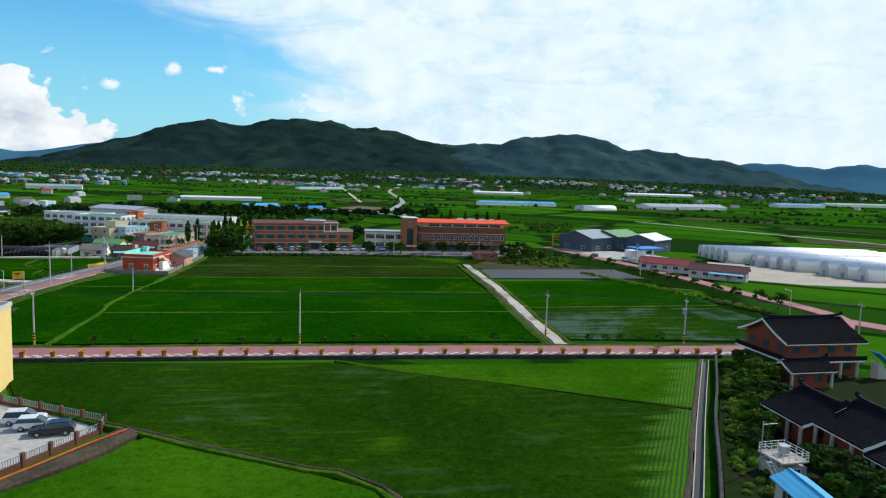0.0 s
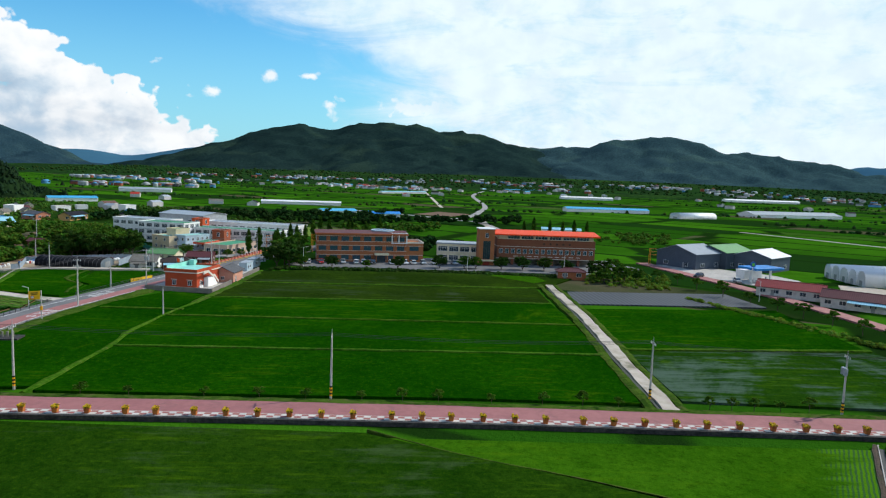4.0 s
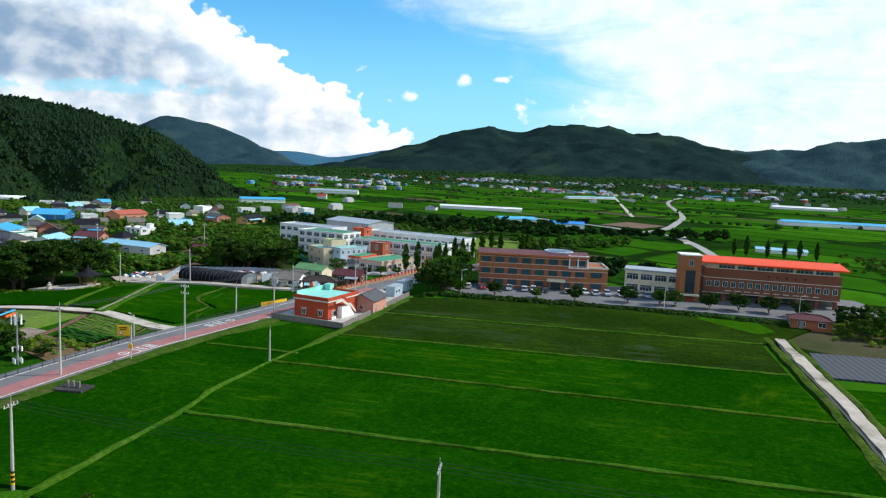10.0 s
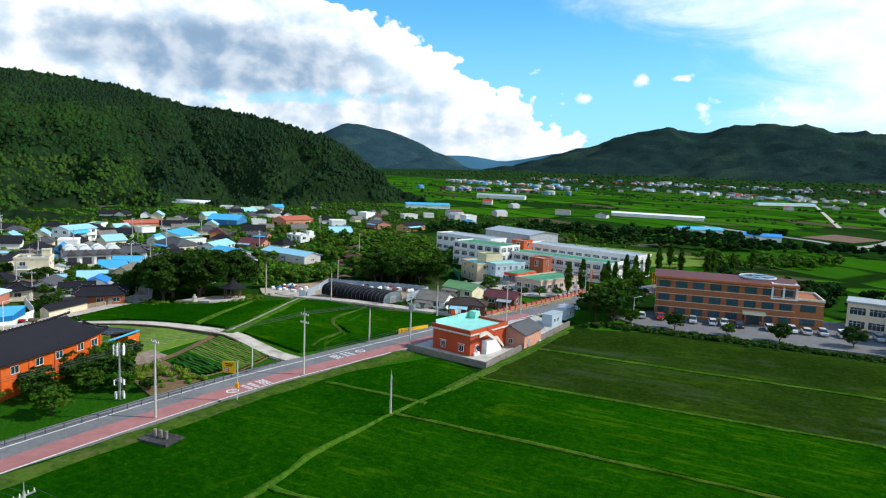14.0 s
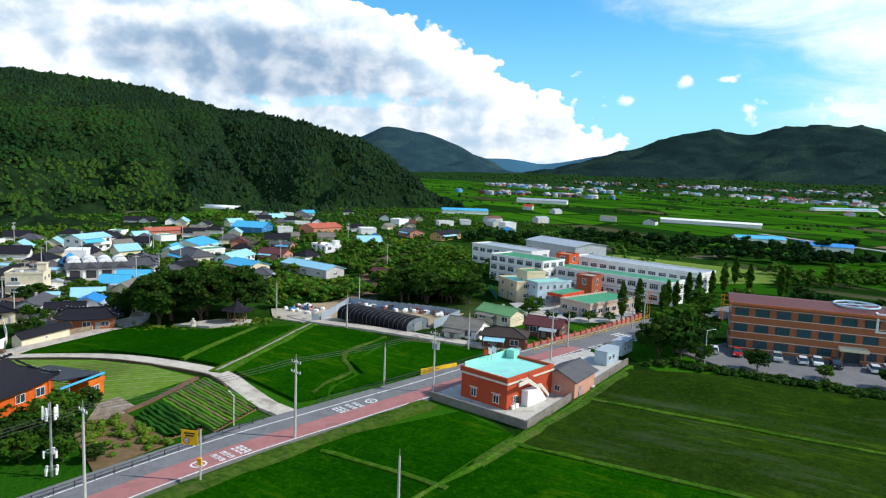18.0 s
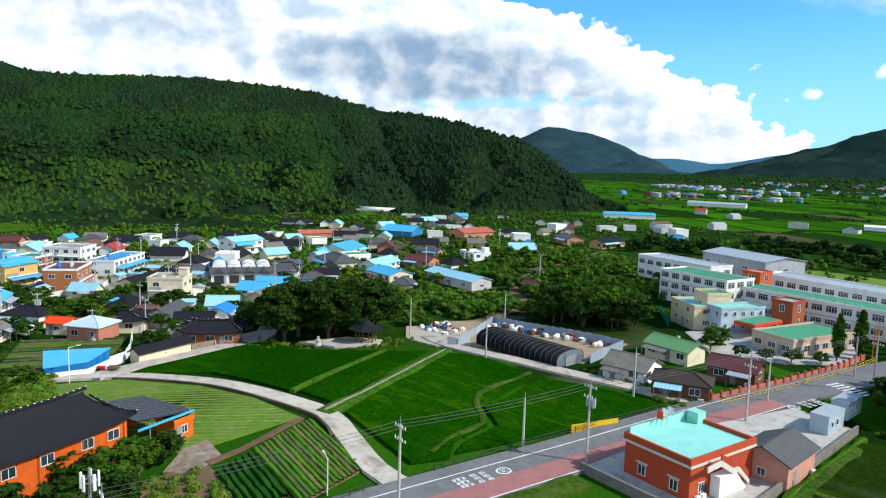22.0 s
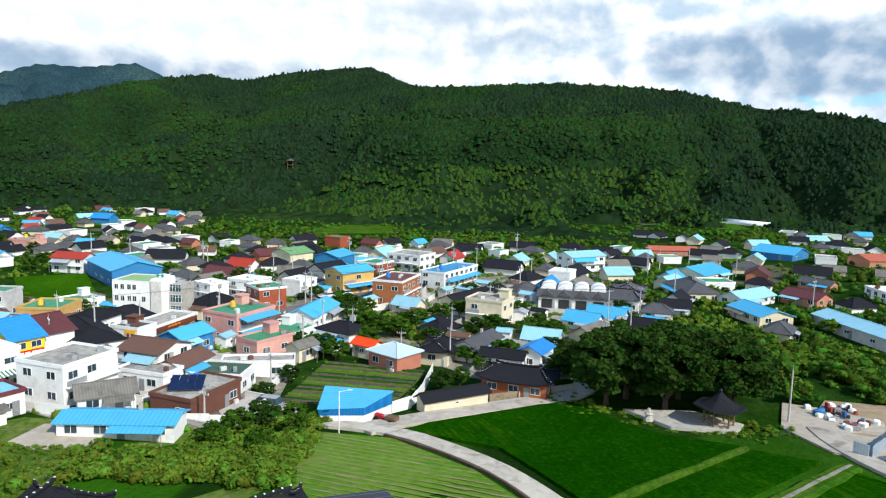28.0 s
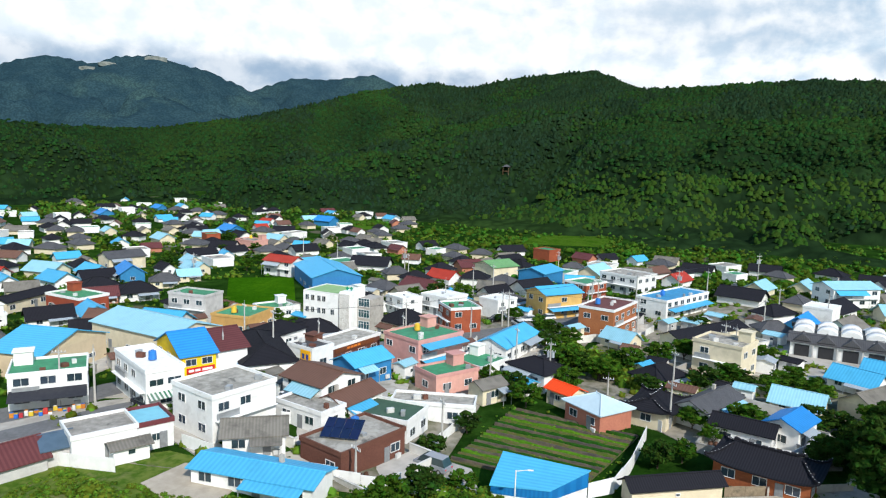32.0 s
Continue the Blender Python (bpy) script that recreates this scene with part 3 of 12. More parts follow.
def hill(name, crests, box, step, material, label, rough=6.0, seed=1.0, foot=-4.0, ravine=22.0, jag=0.0, fold=14):
    x0, y0, x1, y1 = box
    xs, ys = np.arange(x0, x1, step), np.arange(y0, y1, step)
    X, Y = np.meshgrid(xs, ys, indexing="ij")
    Z, share = np.full_like(X, -1e9), np.zeros_like(X)
    for crest, width, power in crests:
        rise, part_up = ridge_height(X, Y, crest, width, power, crest is NEAR_CREST)
        share = np.where(rise > Z, part_up, share)
        Z = np.maximum(Z, rise)
    n = fbm(X, Y, 1 / (step * 16), 5, seed)
    gully = np.abs(fbm(X, Y, 1 / (step * 26), 3, seed + 5))
    lift = np.clip(Z / 60, 0, 1)
    if jag:
        Z = Z + lift * jag * (0.45 - np.abs(fbm(X, Y, 1 / 95.0, 4, seed + 3)) * 1.7)
    Z = Z + lift * (rough * n + rough * 1.4 * (gully - 0.3)) + foot * np.clip(1 - Z / 6, 0, 1) ** 2 - 0.5
    top = Z.max()
    flank = np.clip(Z / (0.25 * top), 0, 1) * np.clip((0.86 * top - Z) / (0.3 * top), 0, 1)
    if fold > 14:
        flank = np.clip(share / 0.3, 0, 1) * np.clip((0.78 - share) / 0.3, 0, 1)
        side = np.clip(share / 0.12, 0, 1) * np.clip((0.92 - share) / 0.25, 0, 1)
        Z = Z + side * (19.0 * fbm(X, Y, 1 / 120.0, 3, seed + 21) - 15.0 * np.clip(0.35 - np.abs(fbm(X, Y, 1 / 60.0, 3, seed + 27)) * 1.5, 0, 1))
    Z = Z + flank * ravine * np.minimum(0.0, 1.8 * np.abs(fbm(X, Y, 1 / (step * fold), 4, seed + 11)) - 0.55)
    ob = new(name, mesh_np(name, np.stack([X, Y, Z], -1).reshape(-1, 3), grid_faces(len(xs), len(ys)), material, True))
    tagged(ob, label, "mountain", kind="structure")
    return X, Y, Z


NEAR_CREST = [(-470, 530, 3), (-515, 498, 12), (-535, 486, 31), (-561, 470, 47), (-589, 453, 61), (-623, 432, 73), (-666, 406, 80), (-692, 390, 82), (-723, 340, 96), (-743, 301, 104), (-782, 224, 110), (-826, 91, 108), (-900, 10, 112), (-1050, -20, 135)]
KIOSK_SPUR = [(-826, 91, 104), (-740, 40, 78), (-663, 3, 62), (-648, -40, 54), (-634, -81, 47), (-607, -137, 35), (-577, -183, 19), (-552, -216, 5)]
LEFT_HILL = [(-440, -470, 66), (-500, -392, 58), (-524, -368, 57), (-541, -354, 55), (-562, -335, 45), (-583, -315, 27), (-600, -297, 5)]
MID_CREST = [(-1112, -287, 139), (-1133, -235, 147), (-1150, -187, 142), (-1166, -130, 154), (-1182, -61, 165), (-1190, -8, 169), (-1198, 56, 148), (-1150, 200, 130)]
SPUR_S = [(-679, -564, 60), (-761, -491, 60), (-802, -446, 66), (-850, -385, 76), (-887, -330, 90), (-1000, -290, 120), (-1112, -287, 139)]
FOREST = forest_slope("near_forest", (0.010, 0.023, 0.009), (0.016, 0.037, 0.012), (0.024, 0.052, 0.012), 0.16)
# far slopes and ridges: distance haze is put into these bluer base colours
FARFOREST_HAZE = forest_slope("far_forest", (0.013, 0.030, 0.028), (0.019, 0.042, 0.036), (0.030, 0.058, 0.040), 0.2)
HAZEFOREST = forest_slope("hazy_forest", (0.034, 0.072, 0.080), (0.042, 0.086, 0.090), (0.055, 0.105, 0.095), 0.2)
BLUEFOREST_HAZE = forest_slope("distant_forest", (0.021, 0.049, 0.064), (0.030, 0.064, 0.076), (0.042, 0.082, 0.080), 0.2)
HAZEBLUE = mat("hazy_ridge", (0.045, 0.12, 0.19), (0.05, 0.13, 0.20), 1.0, 0.01, spec=0.0)

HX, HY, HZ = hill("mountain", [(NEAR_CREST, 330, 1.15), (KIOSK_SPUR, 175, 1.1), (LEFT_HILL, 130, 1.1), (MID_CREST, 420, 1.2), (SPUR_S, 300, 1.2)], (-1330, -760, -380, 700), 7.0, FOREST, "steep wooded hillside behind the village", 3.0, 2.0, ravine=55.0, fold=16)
hill("mountain", [([(-1869, 2267, 20), (-1718, 2385, 99), (-1610, 2461, 162), (-1398, 2589, 214), (-1296, 2642, 197), (-1193, 2691, 222), (-1086, 2736, 236), (-979, 2777, 243), (-879, 2811, 212), (-758, 2846, 219), (-512, 2901, 158), (-300, 2990, 120)], 900, 1.5)], (-2900, 1500, 300, 3900), 18.0, FARFOREST_HAZE, "long wooded mountain across the valley", 14.0, 7.0, ravine=34.0, jag=11.0, fold=9)
hill("mountain", [([(-600, 2930, 130), (-512, 2901, 158), (-254, 2935, 166), (-182, 2941, 200), (10, 2946, 206), (148, 2942, 184), (225, 2937, 158), (515, 2959, 136), (640, 2934, 116), (876, 2873, 52), (1100, 2800, 12)], 750, 1.5)], (-1400, 1700, 1900, 3900), 18.0, HAZEFOREST, "wooded mountain across the valley, tinted blue-grey for haze", 14.0, 8.0, ravine=32.0, jag=14.0, fold=9)
hill("mountain", [([(-2700, 1560, 20), (-2580, 1728, 64), (-2548, 1776, 126), (-2516, 1825, 175), (-2491, 1859, 194), (-2446, 1921, 192), (-2356, 2035, 162), (-2276, 2127, 114), (-2193, 2215, 69), (-2050, 2330, 30)], 560, 1.35)], (-3400, 1000, -1500, 2900), 18.0, BLUEFOREST_HAZE, "domed mountain at the valley's head, tinted blue-green for haze", 12.0, 4.0, ravine=50.0)
hill("mountain", [([(-1200, -1600, 200), (-1366, -1423, 240), (-1438, -1363, 262), (-1515, -1292, 251), (-1551, -1256, 269), (-1610, -1193, 279), (-1646, -1152, 262), (-1698, -1087, 239), (-1759, -1006, 213), (-1824, -906, 237), (-1885, -800, 243), (-1927, -717, 256), (-1956, -652, 226), (-2000, -400, 180)], 800, 1.3)], (-2900, -2300, -700, 200), 18.0, BLUEFOREST_HAZE, "high mountain with pale cliffs, tinted blue-green for haze", 16.0, 3.0, ravine=130.0, fold=10)
hill("mountain", [([(-3420, 3000, 90), (-3388, 3281, 102), (-3259, 3412, 101), (-3112, 3549, 72), (-2855, 3762, 138), (-2718, 3864, 168), (-2300, 4050, 120)], 700, 1.4), ([(700, 4560, 90), (1102, 4469, 155), (1278, 4422, 153), (1447, 4370, 138), (1603, 4315, 168), (1725, 4268, 155), (2200, 4100, 110)], 600, 1.4)], (-4300, 2500, 2900, 4900), 45.0, HAZEBLUE, "ridges on the horizon with haze put into their blue colour", 14.0, 9.0)
FX, FY, FZ = hill("foothill", [([(-2000, 1850, 20), (-1300, 2080, 30), (-700, 2230, 34), (-100, 2300, 34), (500, 2350, 28), (1150, 2400, 12)], 900, 1.2)], (-2500, 1000, 1900, 3000), 26.0, forest_slope("orchard_slope", (0.014, 0.040, 0.012), (0.020, 0.062, 0.012), (0.035, 0.085, 0.014), 0.1), "low green foothills with orchards below the mountain", 3.0, 6.0, ravine=0.0)


def foothill_z(x, y):
    i, j = int((x - FX[0, 0]) / 26.0), int((y - FY[0, 0]) / 26.0)
    return max(0.0, float(FZ[i, j])) if 0 <= i < FZ.shape[0] and 0 <= j < FZ.shape[1] else 0.0


def sheet(name, pts, material, z=0.0, thick=0.3, label="", category="", kind="structure", cell=None, wob=0.0, parent=None, seed=0):
    """A flat piece of land or paving inside a polygon, draped on the ground, with a skirt."""
    bm = bmesh.new()
    P = []
    for a, b in zip(pts, pts[1:] + pts[:1]):
        n = max(1, int(math.dist(a, b) / 8))
        P += [(a[0] + (b[0] - a[0]) * k / n, a[1] + (b[1] - a[1]) * k / n) for k in range(n)]
    top = [bm.verts.new((x, y, ground_z(x, y) + z)) for x, y in P]
    low = [bm.verts.new((x, y, ground_z(x, y) + z - thick)) for x, y in P]
    face = bm.faces.new(top)
    if face.normal.z < 0 or sum((P[i][0] - P[i - 1][0]) * (P[i][1] + P[i - 1][1]) for i in range(len(P))) > 0:
        face.normal_flip()
    for i in range(len(P)):
        bm.faces.new((top[i - 1], top[i], low[i], low[i - 1]))
    bmesh.ops.triangulate(bm, faces=[face])
    bmesh.ops.recalc_face_normals(bm, faces=bm.faces[:])
    ob = part(name, bm, material, parent)
    if parent is None:
        tagged(ob, label, category or name.replace("_", " "), kind=kind)
    return ob


def smooth_line(pts, step=3.0):
    """Points along a gentle curve through pts (Catmull-Rom)."""
    P = [pts[0]] + list(pts) + [pts[-1]]
    out = []
    for i in range(1, len(P) - 2):
        p0, p1, p2, p3 = (np.array(P[i + k], float) for k in (-1, 0, 1, 2))
        n = max(1, int(np.linalg.norm(p2 - p1) / step))
        for k in range(n):
            t = k / n
            out.append(0.5 * (2 * p1 + (p2 - p0) * t + (2 * p0 - 5 * p1 + 4 * p2 - p3) * t * t + (3 * p1 - p0 - 3 * p2 + p3) * t ** 3))
    return np.array(out + [np.array(pts[-1], float)])


def ribbon(name, pts, width, material, z=0.1, thick=0.25, shift=0.0, label="", category="", kind="structure", parent=None, curve=True, jag=0.0, crown=0.0):
    """A strip of road, bank or kerb along a line. shift moves it to the left of the line."""
    L = smooth_line(pts) if curve else np.array(pts, float)
    T = np.gradient(L, axis=0)
    T /= np.linalg.norm(T, axis=1)[:, None] + 1e-9
    N = np.stack([-T[:, 1], T[:, 0]], 1)
    rng = np.random.RandomState(len(L))
    ja, jb = (rng.rand(2, len(L)) - 0.5) * jag
    A, B = L + N * (shift + width / 2 + ja)[:, None] if jag else L + N * (shift + width / 2), L + N * (shift - width / 2 + jb)[:, None] if jag else L + N * (shift - width / 2)
    bm = bmesh.new()
    rows = []
    for a, b in zip(A, B):
        za, zb = ground_z(*a) + z, ground_z(*b) + z
        m = (a + b) / 2
        rows.append([bm.verts.new((*a, za - thick)), bm.verts.new((*a, za)), bm.verts.new((*m, (za + zb) / 2 + crown)), bm.verts.new((*b, zb)), bm.verts.new((*b, zb - thick))])
    for r, s in zip(rows, rows[1:]):
        for k in range(4):
            bm.faces.new((r[k], r[k + 1], s[k + 1], s[k]))
    for r in (rows[0], rows[-1]):
        bm.faces.new(r)
    bmesh.ops.recalc_face_normals(bm, faces=bm.faces[:])
    ob = part(name, bm, material, parent)
    if parent is None:
        tagged(ob, label, category or name.replace("_", " "), kind=kind)
    return ob


# Paddies
RA = radians(22)
DEEP = rice("rice_deep", (0.0032, 0.038, 0.0005), (0.009, 0.066, 0.0009), (0.10, 0.11, 0.07), RA + math.pi / 2)
THIN = rice("rice_thin", (0.011, 0.027, 0.003), (0.020, 0.044, 0.005), (0.042, 0.064, 0.030), RA, 0.30, 1.2, 0.0)
WET = rice("rice_wet", (0.008, 0.036, 0.002), (0.016, 0.055, 0.004), (0.105, 0.155, 0.125), RA, 0.5, 1.2, 0.0)
SOUTH = rice("rice_south", (0.007, 0.033, 0.0015), (0.017, 0.052, 0.003), (0.050, 0.085, 0.030), RA + 0.25, 0.3, 1.1, 0.0, planted=True)
LUSH = rice("rice_lush", (0.018, 0.075, 0.002), (0.038, 0.120, 0.004), (0.12, 0.13, 0.09), RA, 0.0, 0.9, 0.0, (0.060, 0.140, 0.003), True)
FIELD = "green rice paddy standing in rows"
sheet("paddy", [(-83.6, 107), (-25.6, 128.5), (-1.5, 136.5), (-8.9, 162.7), (-91.0, 131), (-87.2, 118.3)], DEEP, 0.35, 0.5, FIELD, "rice paddy")
sheet("paddy", [(-91.6, 132), (-9.2, 163.7), (-16.8, 187.1), (-100.6, 156.0), (-97.8, 147.3), (-95.0, 138.8)], DEEP, 0.38, 0.5, FIELD, "rice paddy")
sheet("paddy", [(-101.0, 157.4), (-17.1, 188.2), (-25.7, 210.8), (-104.8, 178.1), (-103.4, 171.2)], DEEP, 0.41, 0.5, FIELD, "rice paddy")
sheet("paddy", [(-105.6, 179.3), (-26.0, 211.9), (-33.5, 233.5), (-111.7, 201.0), (-108.0, 187.3)], THIN, 0.40, 0.5, "thinly grown rice paddy with wet gaps", "rice paddy")
sheet("paddy", [(-112.3, 202.3), (-33.9, 234.6), (-31, 240), (-26, 262), (-66, 251), (-107, 233), (-118, 222)], THIN, 0.43, 0.5, "thinly grown rice paddy with wet gaps", "rice paddy")
sheet("paddy", [(-84.5, 108.5), (-92.2, 131.4), (-98.5, 147.3), (-105.8, 171.2), (-108.5, 181), (-119, 181), (-121, 160), (-116, 128), (-111, 104), (-105, 98)], DEEP, 0.36, 0.5, FIELD, "rice paddy")
sheet("paddy", [(4.4, 140.4), (44, 152), (52, 168), (42, 189), (-5.0, 168.4)], WET, 0.30, 0.5, "flooded paddy with sparse rice", "rice paddy")
sheet("paddy", [(-5.6, 170), (41, 190.5), (30, 231), (-17.4, 208.4)], DEEP, 0.36, 0.5, FIELD, "rice paddy")
sheet("paddy", [(-80, 95.3), (-34.2, 108.6), (27.1, 129.6), (21.6, 103.2), (-4.8, 107.0), (-33.5, 109)], LUSH, 0.30, 0.5, "bright young rice beside the road wall", "rice paddy")
sheet("paddy", [(-82, 94.8), (-34.1, 110.2), (-4.8, 106.4), (21.3, 101.8), (15.2, 70), (9.6, 46), (-13.9, 68.3), (-22.6, 70.7), (-37.6, 73.6), (-50.4, 76.8), (-67, 81.0)], SOUTH, 0.34, 0.5, FIELD, "rice paddy")
sheet("paddy", [(-52, 50), (-45.2, 66), (-43.8, 74.0), (-37.8, 72.6), (-22.8, 69.7), (-14.4, 67.4), (6, 45), (4, 20), (-40, 20)], LUSH, 0.30, 0.5, "bright young rice in a low paddy", "rice paddy")
sheet("paddy", [(-190.8, 135.5), (-194.6, 138.6), (-201.9, 149.4), (-208.6, 160), (-204, 164.5), (-198, 167), (-193, 172), (-189, 181), (-168, 157.2), (-184.5, 148.5)], DEEP, 0.36, 0.5, FIELD, "rice paddy")
sheet("paddy", [(-167, 158.5), (-187.3, 182), (-183.6, 189), (-160.5, 161.5)], DEEP, 0.40, 0.5, FIELD, "rice paddy")
sheet("paddy", [(-155.6, 162), (-181, 191), (-174, 195.5), (-160, 197.5), (-153, 186), (-151.5, 180.5), (-143.6, 178.4), (-140.4, 171.5), (-136, 168.5), (-136.5, 163.5)], DEEP, 0.40, 0.5, FIELD, "rice paddy")
sheet("paddy", [(-158.8, 197.9), (-150.5, 204), (-139, 208), (-137.5, 190), (-137, 170), (-139.7, 173), (-142.8, 179.8), (-150.6, 182), (-152, 187)], DEEP, 0.37, 0.5, FIELD, "rice paddy")

sheet("lush_corner", [(-54, 254.5), (-38, 258), (-33, 250), (-36, 244), (-45, 248.5)], LUSH, 0.47, 0.5, "bright grassy corner of the paddy by the school", "grass")
VERGE = mat("rough_verge", (0.068, 0.115, 0.016), (0.022, 0.058, 0.007), 0.95, 1.2, 0.15, 3.0, spec=0.0, stain=(0.11, 0.085, 0.045), stain_amt=0.6)
# Grass banks between the paddies
BANK = "low grass bank between two paddies"
for a, b, w in (((-91.5, 131.4), (-8.9, 163), 0.8), ((-101, 156.4), (-16.8, 187.5), 0.8), ((-105.4, 178.6), (-25.7, 211.2), 0.9), ((-112, 201.7), (-33.5, 234.2), 1.0), ((-5.4, 169.2), (41.5, 189.8), 1.3), ((-118, 157), (-101, 163), 0.8)):
    ribbon("grass_bank", [a, ((a[0] + b[0]) / 2, (a[1] + b[1]) / 2), b], w, BRIGHTGRASS, 0.55, 0.6, label=BANK, category="grass bank", jag=0.5, crown=0.12)
for pts, w in (([(-167.6, 157.3), (-188, 181.5)], 0.9), ([(-156.4, 158.9), (-165.3, 171.7), (-173.5, 181.8), (-182, 192)], 2.6), ([(-161.5, 197.5), (-159.3, 193.5), (-157.8, 189), (-155.4, 184), (-151, 180.8), (-146.8, 179.6), (-144, 178), (-142.5, 174.6), (-141.2, 171), (-138, 167)], 1.0)):
    ribbon("grass_bank", pts, w, BRIGHTGRASS if w != 1.0 else VERGE, 0.5, 0.6, label=BANK, category="grass bank", jag=0.4, crown=0.1)
# dark brown earth, with the thin paddy bank's shadow line put into its colour
DARKSOIL = mat("damp_soil", (0.085, 0.060, 0.038), (0.035, 0.026, 0.018), 1.0, 2.0, 0.08, 5.0, stain=(0.02, 0.05, 0.008), stain_amt=0.7)
ribbon("grass_bank", [(-66, 80.6), (-50.5, 76.4), (-43, 74.7), (-37.7, 73.3), (-29.6, 71.8), (-22.7, 70.4), (-14.1, 68), (7, 46)], 0.5, DARKSOIL, 0.5, 0.6, shift=0.2, label="low bare-earth bank between two paddies", category="bank", jag=0.3, crown=0.08)
ribbon("grass_bank", [(-66, 80.6), (-50.5, 76.4), (-43, 74.7), (-37.7, 73.3), (-29.6, 71.8), (-22.7, 70.4), (-14.1, 68), (7, 46)], 0.7, BRIGHTGRASS, 0.5, 0.6, shift=-0.5, label=BANK, category="grass bank", jag=0.35, crown=0.06)

ribbon("grass_bank", [(-83, 105.5), (-84, 108.5), (-87.4, 118.3), (-91.8, 131.4), (-95.4, 138.8), (-98.1, 147.3), (-101.2, 157.9), (-103.7, 170.5), (-106.5, 180.5), (-108.3, 187.5), (-112, 200), (-117.6, 219.5), (-119, 224)], 0.85, BRIGHTGRASS, 0.55, 0.6, label="grass bank running between the two fields", category="grass bank", jag=0.5, crown=0.12)
ribbon("grass_bank", [(-34, 111.4), (-20, 108.2), (-4.8, 106.8), (20.8, 102.6)], 0.22, VERGE, 0.37, 0.5, label="thin grassy bank between two paddies", category="bank", jag=0.15, crown=0.01)
ribbon("grass_bank", [(-103.6, 170), (-105.8, 178), (-107.3, 184.2), (-111.4, 200), (-117.2, 219.5)], 2.0, VERGE, 0.5, 0.6, label="broad rough bank beside the pump house wall", category="grass bank", jag=0.7, crown=0.12)
ribbon("grass_bank", [(-107.0, 101), (-113.0, 122), (-118.9, 146), (-122.2, 166), (-124.4, 179.5)], 3.0, VERGE, 0.5, 0.6, label="rough grass verge between the road and the paddy", category="grass bank", jag=0.6, crown=0.1)
ribbon("dike_channel", [(-156.8, 159.3), (-165.7, 172.0), (-173.9, 182.1), (-182.2, 192)], 0.5, mat("mossy_concrete", (0.30, 0.28, 0.22), (0.19, 0.185, 0.12), 0.95, 1.2, 0.02, 5.0, stain=(0.06, 0.10, 0.02), stain_amt=0.7), 0.66, 0.5, label="mossy concrete water channel on the dike", category="channel", jag=0.2)
ribbon("grass_bank", [(-156.0, 159.8), (-164.8, 172.5), (-173.0, 182.7), (-181.4, 192.4)], 1.3, BRIGHTGRASS, 0.56, 0.6, label=BANK, category="grass bank", jag=0.6, crown=0.1)
# Roads
# dark stone; the ditch wall's shaded side is put into this colour
DARKSHADESTONE = mat("dark_rubble_stone", (0.055, 0.052, 0.05), (0.02, 0.02, 0.02), 0.95, 2.5, 0.08, 5.0, stain=(0.11, 0.10, 0.09), stain_amt=0.5)
PINK_ROAD = [(-130, 86.5), (-86, 101.2), (-56, 112), (-25.6, 122.7), (0.9, 131.4), (30, 140.6), (44, 146)]
ribbon("road", PINK_ROAD, 5.1, REDROAD, 0.42, 0.8, shift=-0.8, label="pink paved country road between paddies", category="road")
ribbon("pavement", PINK_ROAD, 1.7, CONCRETE, 0.52, 0.8, shift=-4.2, label="narrow pavement with flower boxes along the wall", category="pavement")
ribbon("grass_bank", PINK_ROAD, 1.5, VERGE, 0.43, 0.8, shift=2.5, label="weedy verge between the pink road and the paddies", category="grass bank", jag=0.5, crown=0.05)
ribbon("retaining_wall", PINK_ROAD[:-1], 0.6, DARKSHADESTONE, 0.56, 2.0, shift=-5.45, label="dark stone retaining wall below the pavement", category="wall")
LEFT_ROAD = [(-100, 60), (-112, 100), (-119, 124), (-124.5, 146), (-127.3, 166), (-129.8, 186), (-132.4, 204), (-134.8, 226), (-136.2, 250), (-135, 285), (-132, 330)]
ribbon("road", LEFT_ROAD, 9.0, ASPHALT, 0.40, 0.6, shift=1.6, label="grey asphalt village road", category="road")
for edge in (-2.72, 3.9):
    ribbon("lane_line", LEFT_ROAD[:-3], 0.16, ROADPAINT, 0.418, 0.3, shift=edge, label="worn white line along the village road", category="road marking")
ribbon("cycle_lane", LEFT_ROAD[:-3], 3.5, REDROAD, 0.412, 0.6, shift=-0.9, label="red painted lane beside the village road", category="road")
FARM = [(-130.5, 160.5), (-137, 159), (-148, 159.4), (-156.2, 159.4), (-166, 154.6), (-177, 148), (-185, 140.5), (-190, 134), (-192.8, 124), (-193, 112)]
ribbon("field_edge", FARM[2:-2], 0.45, mat("damp_earth", (0.075, 0.052, 0.035), (0.13, 0.09, 0.05), 1.0, 1.5, 0.03, 5.0), 0.36, 0.5, shift=1.8, label="dark earth edge between the farm road and the field", category="bank", jag=0.35)
ribbon("farm_road", FARM, 3.2, PALECONC, 0.385, 0.6, label="pale concrete farm road curving past the fields", category="road")
ribbon("farm_road", [(-190.2, 129.5), (-193.5, 132.6), (-197.0, 137.5), (-204.4, 148.8), (-212.2, 161.8), (-222, 167), (-240, 174), (-262, 184)], 4.4, PALECONC, 0.38, 0.6, label="concrete lane along the village wall", category="road")
TRACK = [(-134.5, 214), (-141, 212.8), (-149, 209.5), (-162, 203.2), (-178, 197.2), (-190, 195.5), (-199, 196.5)]
ribbon("farm_road", TRACK, 3.4, PALECONC, 0.38, 0.5, label="pale concrete track beside the greenhouse", category="road")
